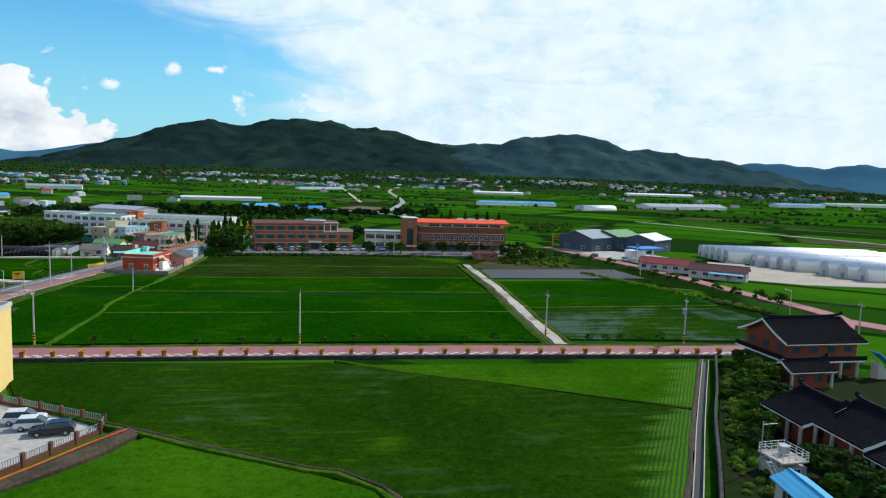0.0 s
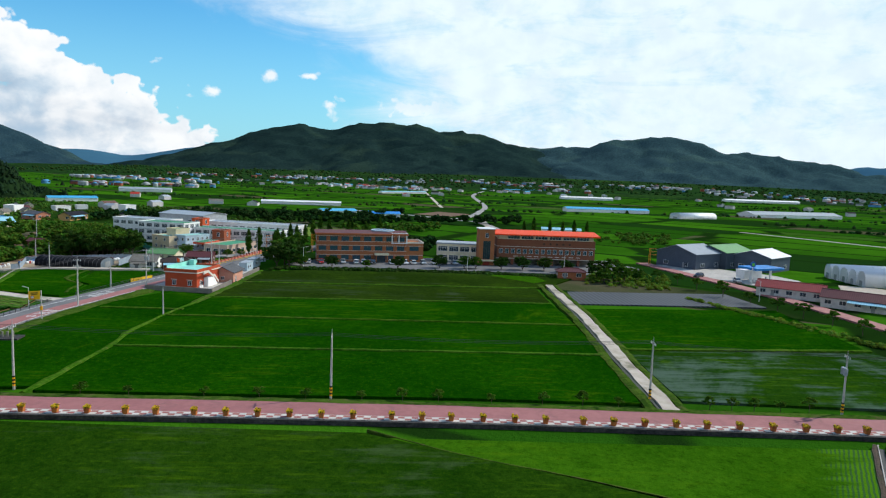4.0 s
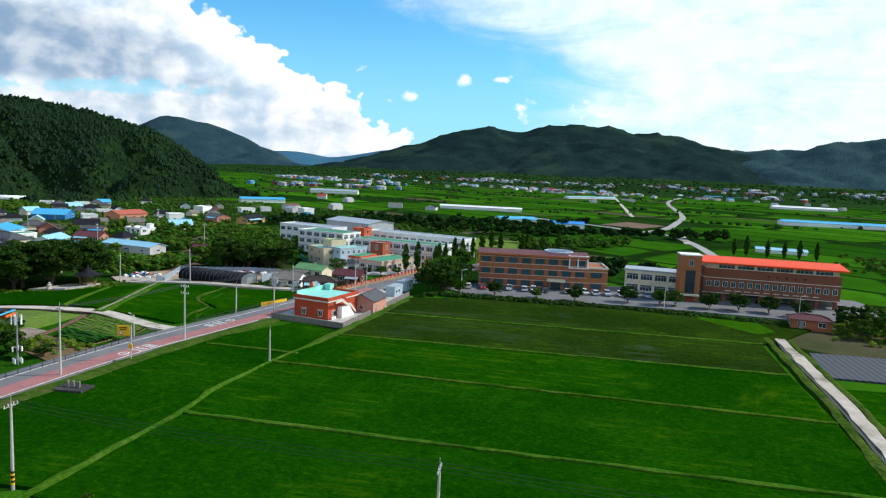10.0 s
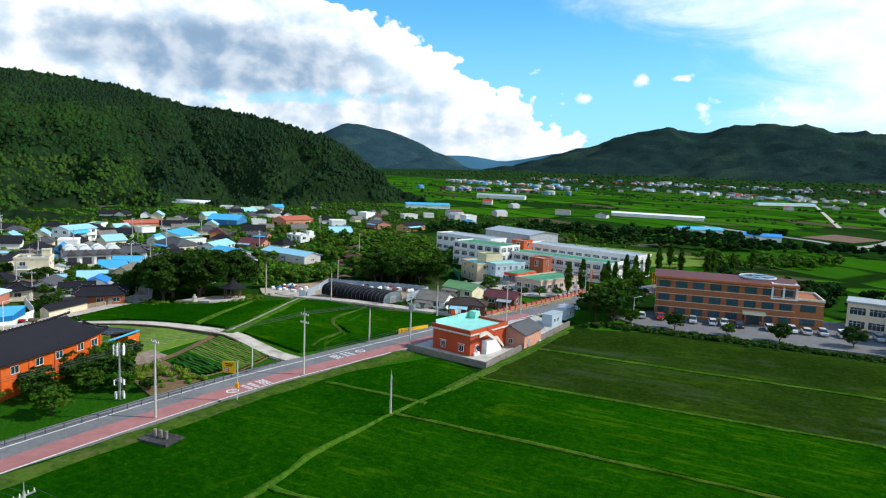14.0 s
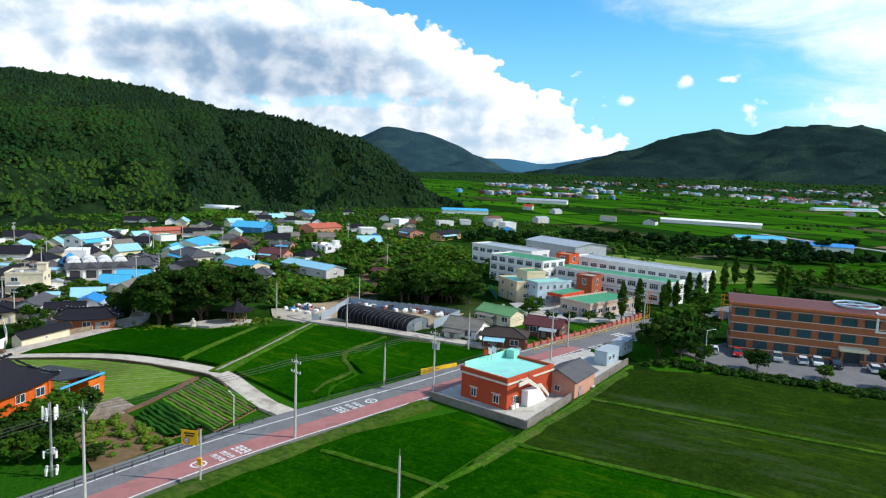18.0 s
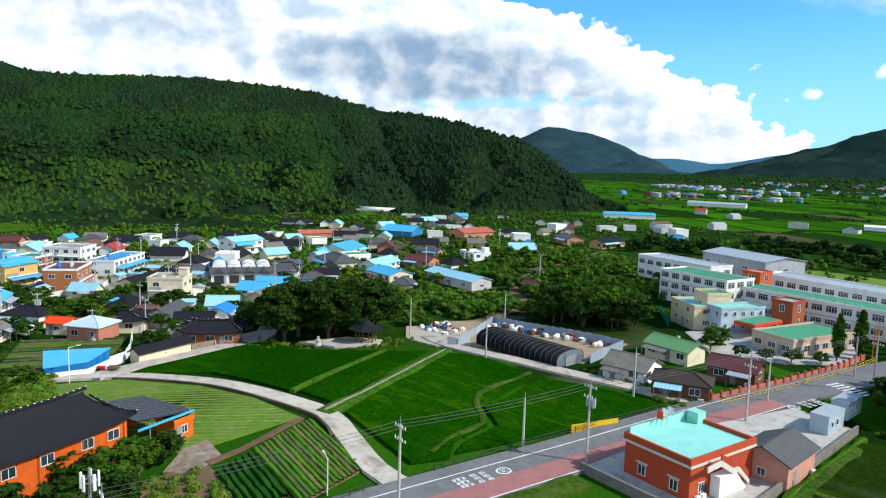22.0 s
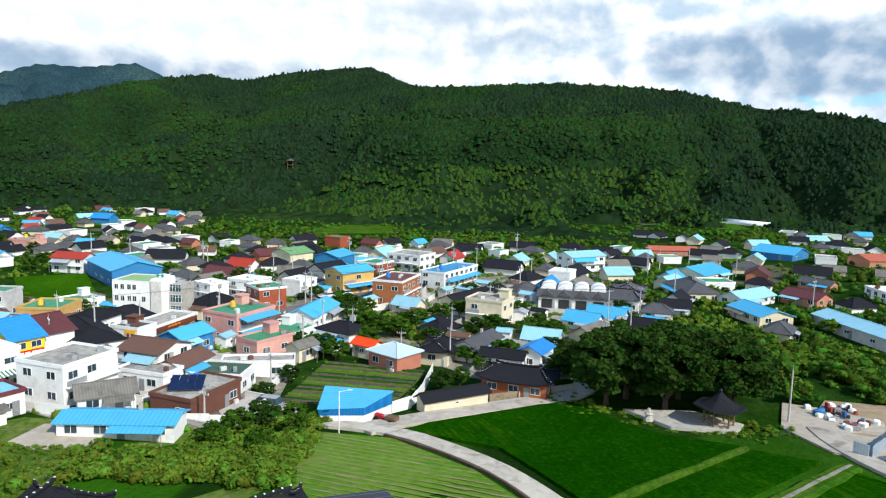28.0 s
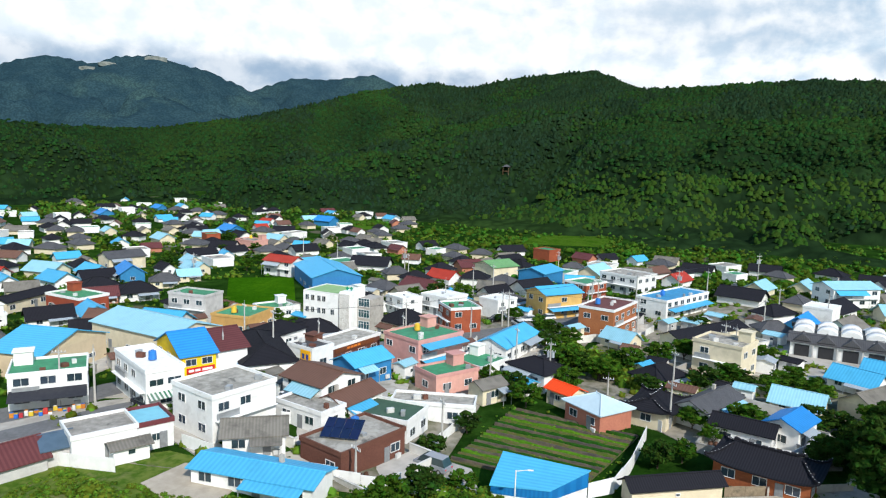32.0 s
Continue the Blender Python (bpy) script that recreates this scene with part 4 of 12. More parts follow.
ribbon("farm_road", [(3, 134.4), (-4, 157), (-15, 195), (-28.6, 235), (-31, 243)], 2.3, mat("worn_path", (0.50, 0.44, 0.36), (0.38, 0.33, 0.26), 0.95, 0.5, 0.02, 5.0, stain=(0.12, 0.12, 0.06), stain_amt=0.75), 0.46, 0.7, label="worn concrete path between two paddies", category="road", jag=0.5)
ribbon("ditch", [(1.2, 134.4), (-5.8, 157), (-16.8, 195), (-30.2, 235)], 0.5, mat("ditch_mud", (0.03, 0.035, 0.02), None, 0.6, 1.0), 0.44, 0.3, label="narrow muddy ditch beside the path", category="ditch", jag=0.2)
for edge, wide in ((-1.9, 1.3), (2.8, 1.6)):
    ribbon("grass_bank", [(3, 134.4), (-4, 157), (-15, 195), (-28.6, 235), (-31, 243)], wide, VERGE, 0.44, 0.6, shift=edge, label="weedy verge of the concrete path", category="grass bank", jag=0.5, crown=0.1)
RIGHT_ROAD = [(44, 146), (58, 160), (68, 181), (65, 196), (54, 216), (38, 250), (26, 272), (8, 300), (-6, 322)]
ribbon("road", RIGHT_ROAD, 5.2, REDROAD, 0.35, 0.5, label="pink paved road lined with young trees", category="road")
ribbon("road", [(68, 181), (90, 165), (130, 150)], 6.5, REDROAD, 0.34, 0.5, label="pink paved side road", category="road")

# ---- building kit ----
def box(bm, x, y, z, w, d, h, rot=0.0, bevel=0.0):
    """A box centred at x, y with its underside at z."""
    m = Matrix.LocRotScale((x, y, z + h / 2), Euler((0, 0, rot)), (w, d, h))
    vs = bmesh.ops.create_cube(bm, size=1.0, matrix=m)["verts"]
    if bevel:
        es = list({e for v in vs for e in v.link_edges})
        bmesh.ops.bevel(bm, geom=es, offset=bevel, segments=1, affect="EDGES")


def tube(bm, a, b, r, r2=None, n=8):
    a, b = Vector(a), Vector(b)
    q = (b - a).to_track_quat("Z", "Y").to_matrix().to_4x4()
    bmesh.ops.create_cone(bm, cap_ends=True, segments=n, radius1=r, radius2=r if r2 is None else r2, depth=(b - a).length, matrix=Matrix.Translation((a + b) / 2) @ q)


def prism(bm, pts, y0, y1):
    """Extrudes a profile of (x, z) points along y."""
    a = [bm.verts.new((x, y0, z)) for x, z in pts]
    b = [bm.verts.new((x, y1, z)) for x, z in pts]
    bm.faces.new(a)
    bm.faces.new(b[::-1])
    for i in range(len(pts)):
        bm.faces.new((a[i], a[i - 1], b[i - 1], b[i]))
    bmesh.ops.recalc_face_normals(bm, faces=bm.faces[:])


def empty(name, x, y, rot=0.0, label="", category="", group="", z=None):
    ob = new(name)
    ob.empty_display_size = 0.3
    ob.matrix_world = pose(x, y, ground_z(x, y) if z is None else z, 0, 0, rot)
    return tagged(ob, label, category, group)


WIN = {}
LITE = []   # filled while houses too far off for loose ridges are built


def window(parent, x, y, z, w, h, rot, frame_mat=None, glass=None, name="window"):
    """A framed window with a mullion, its centre foot at x, y, z, facing the local direction rot - 90 degrees."""
    frame_mat, glass = frame_mat or FRAME, glass or GLASS
    key = (round(w, 2), round(h, 2), frame_mat.name, glass.name)
    if key not in WIN:
        bm = bmesh.new()
        t = 0.07 if w < 2.2 else 0.09
        for sx in (-1, 1):
            box(bm, sx * (w / 2 - t / 2), 0, 0, t, 0.12, h)
        box(bm, 0, 0, h - t, w - 2 * t, 0.12, t)
        box(bm, 0, 0, 0, w - 2 * t, 0.12, t)
        if w > 0.9:
            box(bm, 0, 0, t, t * 0.8, 0.10, h - 2 * t)
        if w > 2.2:
            for sx in (-0.25, 0.25):
                box(bm, sx * w, 0, t, t * 0.6, 0.09, h - 2 * t)
            box(bm, 0, 0.003, h * 0.66, w - 2 * t, 0.08, t * 0.7)
        fm = bpy.data.meshes.new("window_frame")
        bm.to_mesh(fm)
        bm.free()
        fm.materials.append(frame_mat)
        bm = bmesh.new()
        box(bm, 0, 0.02, t, w - 2 * t, 0.05, h - 2 * t)
        gm = bpy.data.meshes.new("pane")
        bm.to_mesh(gm)
        bm.free()
        gm.materials.append(glass)
        WIN[key] = (fm, gm)
    fm, gm = WIN[key]
    f = new(name, fm)
    f.parent = parent
    f.matrix_local = pose(x, y, z, 0, 0, rot)
    g = new("pane", gm)
    g.parent = f
    return f


def wall_windows(root, w, d, h, floors, faces="fls", size=(1.5, 1.1), gap=3.2, rng=None, glass=None, frame_mat=None, sill=1.0, skip=0.0):
    fh = h / floors
    for face in faces:
        run = w if face in "fb" else d
        n = max(1, int((run - 0.8) / gap))
        for fl in range(floors):
            for k in range(n):
                if rng and rng.random() < skip:
                    continue
                s = (k + 0.5) / n * run - run / 2
                z = fl * fh + min(sill, fh - size[1] - 0.25)
                if face == "f":
                    window(root, s, -d / 2 - 0.02, z, *size, 0, frame_mat, glass)
                elif face == "b":
                    window(root, s, d / 2 + 0.02, z, *size, 180, frame_mat, glass)
                elif face == "l":
                    window(root, -w / 2 - 0.02, s, z, *size, -90, frame_mat, glass)
                else:
                    window(root, w / 2 + 0.02, s, z, *size, 90, frame_mat, glass)


def roof_flat(root, w, d, h, coat, trim, over=0.12, para=0.45):
    bm = bmesh.new()
    W, D = w + 2 * over, d + 2 * over
    for sx in (-1, 1):
        box(bm, sx * (W / 2 - 0.11), 0, h - 0.15, 0.22, D, para + 0.15)
        box(bm, 0, sx * (D / 2 - 0.11), h - 0.15, W - 0.44, 0.22, para + 0.15)
    part("parapet", bm, trim, root)
    bm = bmesh.new()
    box(bm, 0, 0, h - 0.15, W - 0.46, D - 0.46, 0.23)
    part("roof", bm, coat, root)


def roof_gable(root, w, d, h, material, rise, over=0.45, along="x", wall=None):
    """A pitched roof; the ridge runs along x (or y). The gable ends are filled with the wall's material."""
    L, S = (w, d) if along == "x" else (d, w)
    bm = bmesh.new()
    e, t = over, 0.14
    drop = rise * e / (S / 2)
    prof = [(-S / 2 - e, h - drop), (0, h + rise), (S / 2 + e, h - drop), (S / 2 + e, h - drop + t), (0, h + rise + t * 1.2), (-S / 2 - e, h - drop + t)]
    prism(bm, prof, -L / 2 - e, L / 2 + e)
    if along == "x":
        bmesh.ops.rotate(bm, verts=bm.verts[:], cent=(0, 0, 0), matrix=Matrix.Rotation(math.pi / 2, 3, "Z"))
    if LITE:
        box(bm, 0, 0, h + rise + 0.1, w + 2 * e if along == "x" else 0.3, 0.3 if along == "x" else d + 2 * e, 0.14)
    part("roof", bm, material, root)
    bm = bmesh.new()
    prism(bm, [(-S / 2, h - 0.02), (S / 2, h - 0.02), (0, h + rise - 0.03)], -L / 2, L / 2)
    if along == "x":
        bmesh.ops.rotate(bm, verts=bm.verts[:], cent=(0, 0, 0), matrix=Matrix.Rotation(math.pi / 2, 3, "Z"))
    part("gable", bm, wall, root)
    if LITE:
        return
    bm = bmesh.new()
    if along == "x":
        box(bm, 0, 0, h + rise + 0.1, w + 2 * e, 0.3, 0.14, bevel=0.04)
    else:
        box(bm, 0, 0, h + rise + 0.1, 0.3, d + 2 * e, 0.14, bevel=0.04)
    part("ridge", bm, material, root)


def roof_hip(root, w, d, h, material, rise, over=0.5):
    W, D = w / 2 + over, d / 2 + over
    r = max(0.3, W - D) if W > D else 0.0
    q = max(0.0, D - W)
    z = h - 0.12
    bm = bmesh.new()
    lo = [bm.verts.new(p) for p in ((-W, -D, z), (W, -D, z), (W, D, z), (-W, D, z))]
    up = [bm.verts.new(p) for p in ((-W, -D, z + 0.16), (W, -D, z + 0.16), (W, D, z + 0.16), (-W, D, z + 0.16))]
    a, b = bm.verts.new((-r, -q, z + rise)), bm.verts.new((r + 0.01, q + 0.01, z + rise))
    bm.faces.new(lo)
    for i in range(4):
        bm.faces.new((lo[i - 1], lo[i], up[i], up[i - 1]))
    if W >= D:
        for f in ((up[0], up[1], b, a), (up[1], up[2], b), (up[2], up[3], a, b), (up[3], up[0], a)):
            bm.faces.new(f)
    else:
        for f in ((up[0], up[1], a), (up[1], up[2], b, a), (up[2], up[3], b), (up[3], up[0], a, b)):
            bm.faces.new(f)
    bmesh.ops.recalc_face_normals(bm, faces=bm.faces[:])
    if not LITE:
        part("roof", bm, material, root)
        bm = bmesh.new()
    tube(bm, (-r - 0.1, -q, z + rise + 0.05), (r + 0.1, q, z + rise + 0.05), 0.14, n=6)
    for sx in (-1, 1):
        for sy in (-1, 1):
            tube(bm, (sx * r if W >= D else 0, sy * q if D > W else 0, z + rise + 0.03), (sx * W, sy * D, z + 0.2), 0.11, n=6)
    part("roof" if LITE else "ridge", bm, material, root)


def roof_hanok(root, w, d, h, material, rise, over=0.9, bead=True, ridge_mat=None):
    """A Korean hip-and-gable tile roof: sagging slopes, upturned corners, raised ridges with pale end tiles."""
    W, D = w / 2 + over, d / 2 + over
    nx, ny = 17, 13
    g = W - D * 0.55
    bm = bmesh.new()

    def height(x, y):
        t = abs(y) / D
        slope = rise * (1 - t) ** 1.25
        e = max(0.0, (abs(x) - g) / (W - g)) if W > g else 0.0
        side = rise * (1 - e) ** 1.3 * 0.98 if e > 0 else 1e9
        lift = 0.45 * (abs(x) / W) ** 5 + 0.35 * (abs(x) / W) ** 3 * t ** 4
        return h - 0.15 + min(slope, max(side, 0.0)) + lift * (0.4 + 0.6 * t)

    top = [[bm.verts.new((W * (2 * i / (nx - 1) - 1), D * (2 * j / (ny - 1) - 1), height(W * (2 * i / (nx - 1) - 1), D * (2 * j / (ny - 1) - 1)))) for j in range(ny)] for i in range(nx)]
    low = [[bm.verts.new(v.co - Vector((0, 0, 0.22))) for v in r] for r in top]
    for i in range(nx - 1):
        for j in range(ny - 1):
            bm.faces.new((top[i][j], top[i + 1][j], top[i + 1][j + 1], top[i][j + 1]))
            bm.faces.new((low[i][j], low[i][j + 1], low[i + 1][j + 1], low[i + 1][j]))
    edge = [(i, 0) for i in range(nx)] + [(nx - 1, j) for j in range(1, ny)] + [(i, ny - 1) for i in range(nx - 2, -1, -1)] + [(0, j) for j in range(ny - 2, 0, -1)]
    for (i, j), (k, l) in zip(edge, edge[1:] + edge[:1]):
        bm.faces.new((top[i][j], low[i][j], low[k][l], top[k][l]))
    bmesh.ops.recalc_face_normals(bm, faces=bm.faces[:])
    part("roof", bm, material, root)
    ridge_mat = ridge_mat or BLACKTILE
    bm = bmesh.new()
    for a, b in zip(range(-6, 6), range(-5, 7)):
        xa, xb = g * a / 6, g * b / 6
        tube(bm, (xa, 0, height(xa, 0) + 0.12 + 0.3 * abs(a / 6) ** 4), (xb, 0, height(xb, 0) + 0.12 + 0.3 * abs(b / 6) ** 4), 0.22, n=6)
    part("ridge", bm, ridge_mat, root)
    for sx in (-1, 1):
        for sy in (-1, 1):
            bm = bmesh.new()
            for k in range(5):
                p = [(sx * (g + (W - g) * t), sy * D * (0.12 + 0.88 * t)) for t in (k / 5, (k + 1) / 5)]
                tube(bm, (*p[0], height(*p[0]) + 0.12), (*p[1], height(*p[1]) + 0.12), 0.16, n=6)
            part("hip_ridge", bm, ridge_mat, root)
    if bead:
        bm = bmesh.new()
        n = int(g * 2 / 0.75)
        for k in range(n + 1):
            x = -g + 2 * g * k / n
            box(bm, x, 0, height(x, 0) + 0.26 + 0.3 * abs(x / g) ** 4, 0.15, 0.20, 0.08, bevel=0.02)
        for sx in (-1, 1):
            for sy in (-1, 1):
                for k in range(1, 9):
                    t = k / 8
                    x, y = sx * (g + (W - g) * t), sy * D * (0.12 + 0.88 * t)
                    box(bm, x, y, height(x, y) + 0.22, 0.12, 0.12, 0.07, bevel=0.02)
        part("ridge_end_tiles", bm, WHITE, root, "white plaster ridge end tiles")


FOOT = []
SITE = {}
TANKBLUE = mat("tank_blue", (0.03, 0.20, 0.55), None, 0.5, 2.0)
TANKYELLOW = mat("tank_yellow", (0.75, 0.50, 0.05), None, 0.5, 2.0)
UNITGREY = mat("machine_white", (0.62, 0.62, 0.60), None, 0.5, 2.0)


def dress(root, w, d, h, roof, floors, wall, rng):
    """Slabs, roof huts, tanks, vents and lean-tos that break up a plain block."""
    if floors > 1:
        bm = bmesh.new()
        box(bm, 0, -d / 2 - 0.4, h / floors - 0.12, w * 0.94, 0.8, 0.14, bevel=0.02)
        part("canopy_slab", bm, WHITE, root, "thin concrete canopy slab")
        bm = bmesh.new()
        box(bm, -w * 0.28, -d / 2 - 0.28, h / floors + 0.05, w * 0.34, 0.06, 0.85)
        part("balcony_rail", bm, STEEL, root)
    if roof == "flat":
        if min(w, d) > 5 and rng.random() < 0.6:
            bm = bmesh.new()
            sx, sy = rng.choice((-1, 1)) * (w / 2 - 1.6), d / 2 - 1.5
            box(bm, sx, sy, h, 2.4, 2.2, 2.0, bevel=0.03)
            box(bm, sx, sy, h + 2.0, 2.8, 2.6, 0.14)
            part("stair_head", bm, wall, root)
        if rng.random() < 0.28:
            bm = bmesh.new()
            tx, ty = rng.uniform(-0.25, 0.25) * w, rng.uniform(0.0, 0.25) * d
            tube(bm, (tx, ty, h + 0.3), (tx, ty, h + 1.5), 0.6, 0.55, 12)
            tube(bm, (tx, ty, h + 1.5), (tx, ty, h + 1.7), 0.3, 0.2, 10)
            part("water_tank", bm, rng.choice((TANKBLUE, TANKYELLOW, UNITGREY)), root, "round plastic water tank")
        for k in range(rng.randrange(1, 4)):
            bm = bmesh.new()
            box(bm, rng.uniform(-0.38, 0.38) * w, rng.uniform(-0.38, 0.1) * d, h + 0.05, rng.uniform(0.5, 1.2), rng.uniform(0.4, 0.9), rng.uniform(0.4, 0.8), rng.random(), 0.03)
            part("roof_box", bm, rng.choice((UNITGREY, STEEL, BROWNBRICK)), root)
    else:
        if rng.random() < 0.75:
            bm = bmesh.new()
            s, L = rng.choice((-1, 1)), rng.uniform(0.4, 0.7) * w
            prism(bm, [(0, h * 0.92), (1.9, h * 0.72), (1.9, h * 0.72 + 0.08), (0, h * 0.92 + 0.09)], -L / 2, L / 2)
            bmesh.ops.rotate(bm, verts=bm.verts[:], cent=(0, 0, 0), matrix=Matrix.Rotation(-math.pi / 2, 3, "Z"))
            bmesh.ops.translate(bm, verts=bm.verts[:], vec=(s * (w - L) / 2 * 0.8, -d / 2, 0))
            part("lean_to_roof", bm, rng.choice((PALEBLUE, BLUEROOF, GREYROOF, SLATE)), root, "ribbed lean-to roof over the porch")
            for e in (-1, 1):
                bm = bmesh.new()
                tube(bm, (s * (w - L) / 2 * 0.8 + e * (L / 2 - 0.15), -d / 2 - 1.8, -0.1), (s * (w - L) / 2 * 0.8 + e * (L / 2 - 0.15), -d / 2 - 1.8, h * 0.73), 0.05, n=6)
                part("porch_post", bm, STEEL, root)
        if rng.random() < 0.5:
            bm = bmesh.new()
            box(bm, rng.uniform(-0.3, 0.3) * w, d * 0.2, h * 0.9, 0.5, 0.5, h * 0.35 + 0.9, bevel=0.03)
            part("chimney", bm, CONCRETE, root)
    bm = bmesh.new()
    box(bm, w * 0.36, -d / 2 - 0.3, 0.05, 0.85, 0.35, 0.7, bevel=0.03)
    part("air_conditioner", bm, UNITGREY, root)


def building(name, label, category, x, y, rot, w, d, h, roof, wall, roof_mat, floors=1, rise=None, trim=None, faces="flr", size=(1.7, 1.2), gap=2.9, door=True, group="", along="x", band=None, seed=0, skip=0.15, over=0.45, glass=None, frame_mat=None, detail=True):
    """A house or shop: walls on a plinth, a roof of its kind, framed windows storey by storey, a door."""
    root = empty(name, x, y, rot, label, category, group)
    FOOT.append((x, y, math.hypot(w, d) / 2))
    SITE[label] = (x, y, rot, w, d, h)
    rng = random.Random(int(x * 7 + y * 13) + seed)
    bm = bmesh.new()
    box(bm, 0, 0, -0.6, w, d, h + 0.6, bevel=0.03)
    part("wall", bm, wall, root)
    if rise is None:
        rise = (min(w, d) if roof != "gable" else (d if along == "x" else w)) * (0.26 if roof != "gable" else 0.22 if min(w, d) < 8 else 0.15)
    if roof == "flat":
        roof_flat(root, w, d, h, roof_mat, trim or wall)
    elif roof == "gable":
        roof_gable(root, w, d, h, roof_mat, rise, over, along, wall)
    elif roof == "hip":
        roof_hip(root, w, d, h, roof_mat, rise, over)
    else:
        roof_hanok(root, w, d, h, roof_mat, rise)
    if band:
        for fl in range(1, floors):
            bm = bmesh.new()
            box(bm, 0, 0, h / floors * fl - 0.1, w + 0.12, d + 0.12, 0.2)
            part("string_course", bm, band, root)
    wall_windows(root, w, d, h, floors, faces, size, gap, rng, glass, frame_mat, skip=skip)
    if detail and category in ("house", "shop", "restaurant") and roof != "hanok" and max(w, d) < 3.2 * min(w, d):
        dress(root, w, d, h, roof, floors, wall, rng)
    if door:
        bm = bmesh.new()
        dx = rng.choice((-0.25, 0.2, 0.05)) * w
        box(bm, dx, -d / 2 - 0.04, 0, 0.95, 0.1, 2.05, bevel=0.02)
        part("door", bm, mat("door_grey", (0.25, 0.26, 0.27), None, 0.5, 3.0), root)
    return root

# ---- village houses ----
BLUEW = mat("blue_cladding", (0.03, 0.20, 0.42), (0.025, 0.17, 0.36), 0.6, 1.5, stain=(0.02, 0.09, 0.17), stain_amt=0.3)
GREYW = mat("grey_render", (0.55, 0.54, 0.52), (0.44, 0.43, 0.42), 0.8, 1.0, stain=(0.18, 0.17, 0.16), stain_amt=0.4)
OCHRE = mat("ochre_render", (0.58, 0.36, 0.12), (0.50, 0.30, 0.10), 0.8, 1.0, stain=(0.25, 0.16, 0.07), stain_amt=0.3)
SALMON = mat("salmon_brick", (0.48, 0.20, 0.12), (0.40, 0.16, 0.10), 0.85, 4.0, 0.004, 16.0)
YELLOWW = mat("yellow_panel", (0.85, 0.58, 0.015), (0.80, 0.54, 0.012), 0.5, 1.0, stain=(0.5, 0.35, 0.05), stain_amt=0.2)
DARKHIP = striped("brown_black_shingle", (0.055, 0.04, 0.035), (0.04, 0.03, 0.027), 0.3, 0.0, 0.8, 0.03)
FLATCOAT = {"GREENROOF0": mat("lime_roof_coating", (0.28, 0.45, 0.20), (0.23, 0.38, 0.17), 0.8, 0.8, stain=(0.12, 0.2, 0.1), stain_amt=0.4), "PURPLEROOF0": mat("maroon_roof_coating", (0.15, 0.05, 0.045), None, 0.7, 0.8), "BLUEROOF0": mat("blue_roof_coating", (0.05, 0.28, 0.52), None, 0.7, 0.8), "PALEBLUE0": mat("white_blue_sheet", (0.50, 0.62, 0.68), (0.45, 0.57, 0.63), 0.55, 0.8)}

building("shop", "pink two-storey shop with blue awnings", "shop", -242.6, 95.6, 154.6, 11.6, 9.5, 6.2, "flat", PINK, GREENCOAT, 2)
building("market_hall", "long cream market hall with a pale blue roof", "market hall", -225.5, 47.5, 79.6, 21.7, 11.6, 4.7, "gable", CREAM, PALEBLUE, 1, size=(1.6, 0.8), gap=6.0)
building("warehouse", "beige warehouse with a sky-blue sheet roof", "warehouse", -206.7, 42.5, -172, 15, 9.7, 4.4, "gable", BEIGE, BLUEROOF, 1, along="y", size=(1.6, 0.8), gap=6.0)
building("shop", "white corner shop with a green flat roof", "shop", -194.6, 56.2, 136, 9.8, 7.6, 5.0, "flat", WHITE, GREENCOAT, 2, size=(2.0, 1.2), skip=0.0)
cluttered = building("shop", "white two-storey shop with a cluttered flat roof", "shop", -201.6, 67.7, 60.8, 13.7, 5.4, 5.8, "flat", WHITE, WHITE, 2)
yellow = building("shop", "yellow two-storey shop with a blue roof", "shop", -210.9, 66.7, 59.2, 11.5, 5.4, 5.6, "gable", YELLOWW, DEEPBLUE, 2, along="y", faces="fl")
for wy in (-1.25, 1.25):
    window(yellow, 5.77, wy, 3.9, 1.7, 1.1, 90)
    window(cluttered, 6.87, wy, 3.7, 2.0, 1.0, 90)
building("shop", "white two-storey shop with a maroon roof", "shop", -215.7, 69, 59.4, 10.2, 6.2, 5.6, "gable", WHITE, PURPLEROOF, 2, along="y")
building("house", "large white two-storey house with a stained flat roof", "house", -197, 84.6, 161.7, 9.9, 9.0, 5.9, "flat", WHITE, GREYCOAT, 2)
building("house", "low white house with a stained flat roof", "house", -183.7, 76.5, 148.3, 7.2, 5.9, 3.3, "flat", WHITE, GREYCOAT, 1, faces="l", detail=False)
building("house", "low white annexe with a pale blue roof and maroon edge", "house", -188.6, 79.5, 148.3, 4.2, 5.9, 3.2, "flat", WHITE, mat("pale_blue_roof_coating", (0.20, 0.52, 0.62), (0.17, 0.45, 0.55), 0.7, 0.8), 1, trim=mat("maroon_parapet", (0.16, 0.04, 0.04), None, 0.8, 1.0), faces="f", skip=0.0, size=(1.2, 1.0), detail=False)
building("shed", "small white lean-to with a mossy slate roof", "shed", -183.4, 81.3, 148.3, 4.0, 2.2, 2.0, "gable", WHITE, SLATE, 1, rise=0.35, size=(0.9, 0.7), faces="f", skip=0.0, detail=False, door=False)
building("house", "small white house with a maroon sheet roof", "house", -174.0, 71.0, 160, 9.5, 5.6, 1.8, "gable", GREYW, PURPLEROOF, 1, rise=1.5, faces="", door=False, detail=False)
building("shed", "small shed with a dark grey roof", "shed", -180.0, 73.6, 148.3, 3.0, 4.4, 2.3, "gable", GREYW, mat("slate_blue_sheet", (0.075, 0.12, 0.17), (0.06, 0.10, 0.14), 0.6, 1.0), 1, size=(1.1, 0.9), faces="", door=False, rise=0.9)
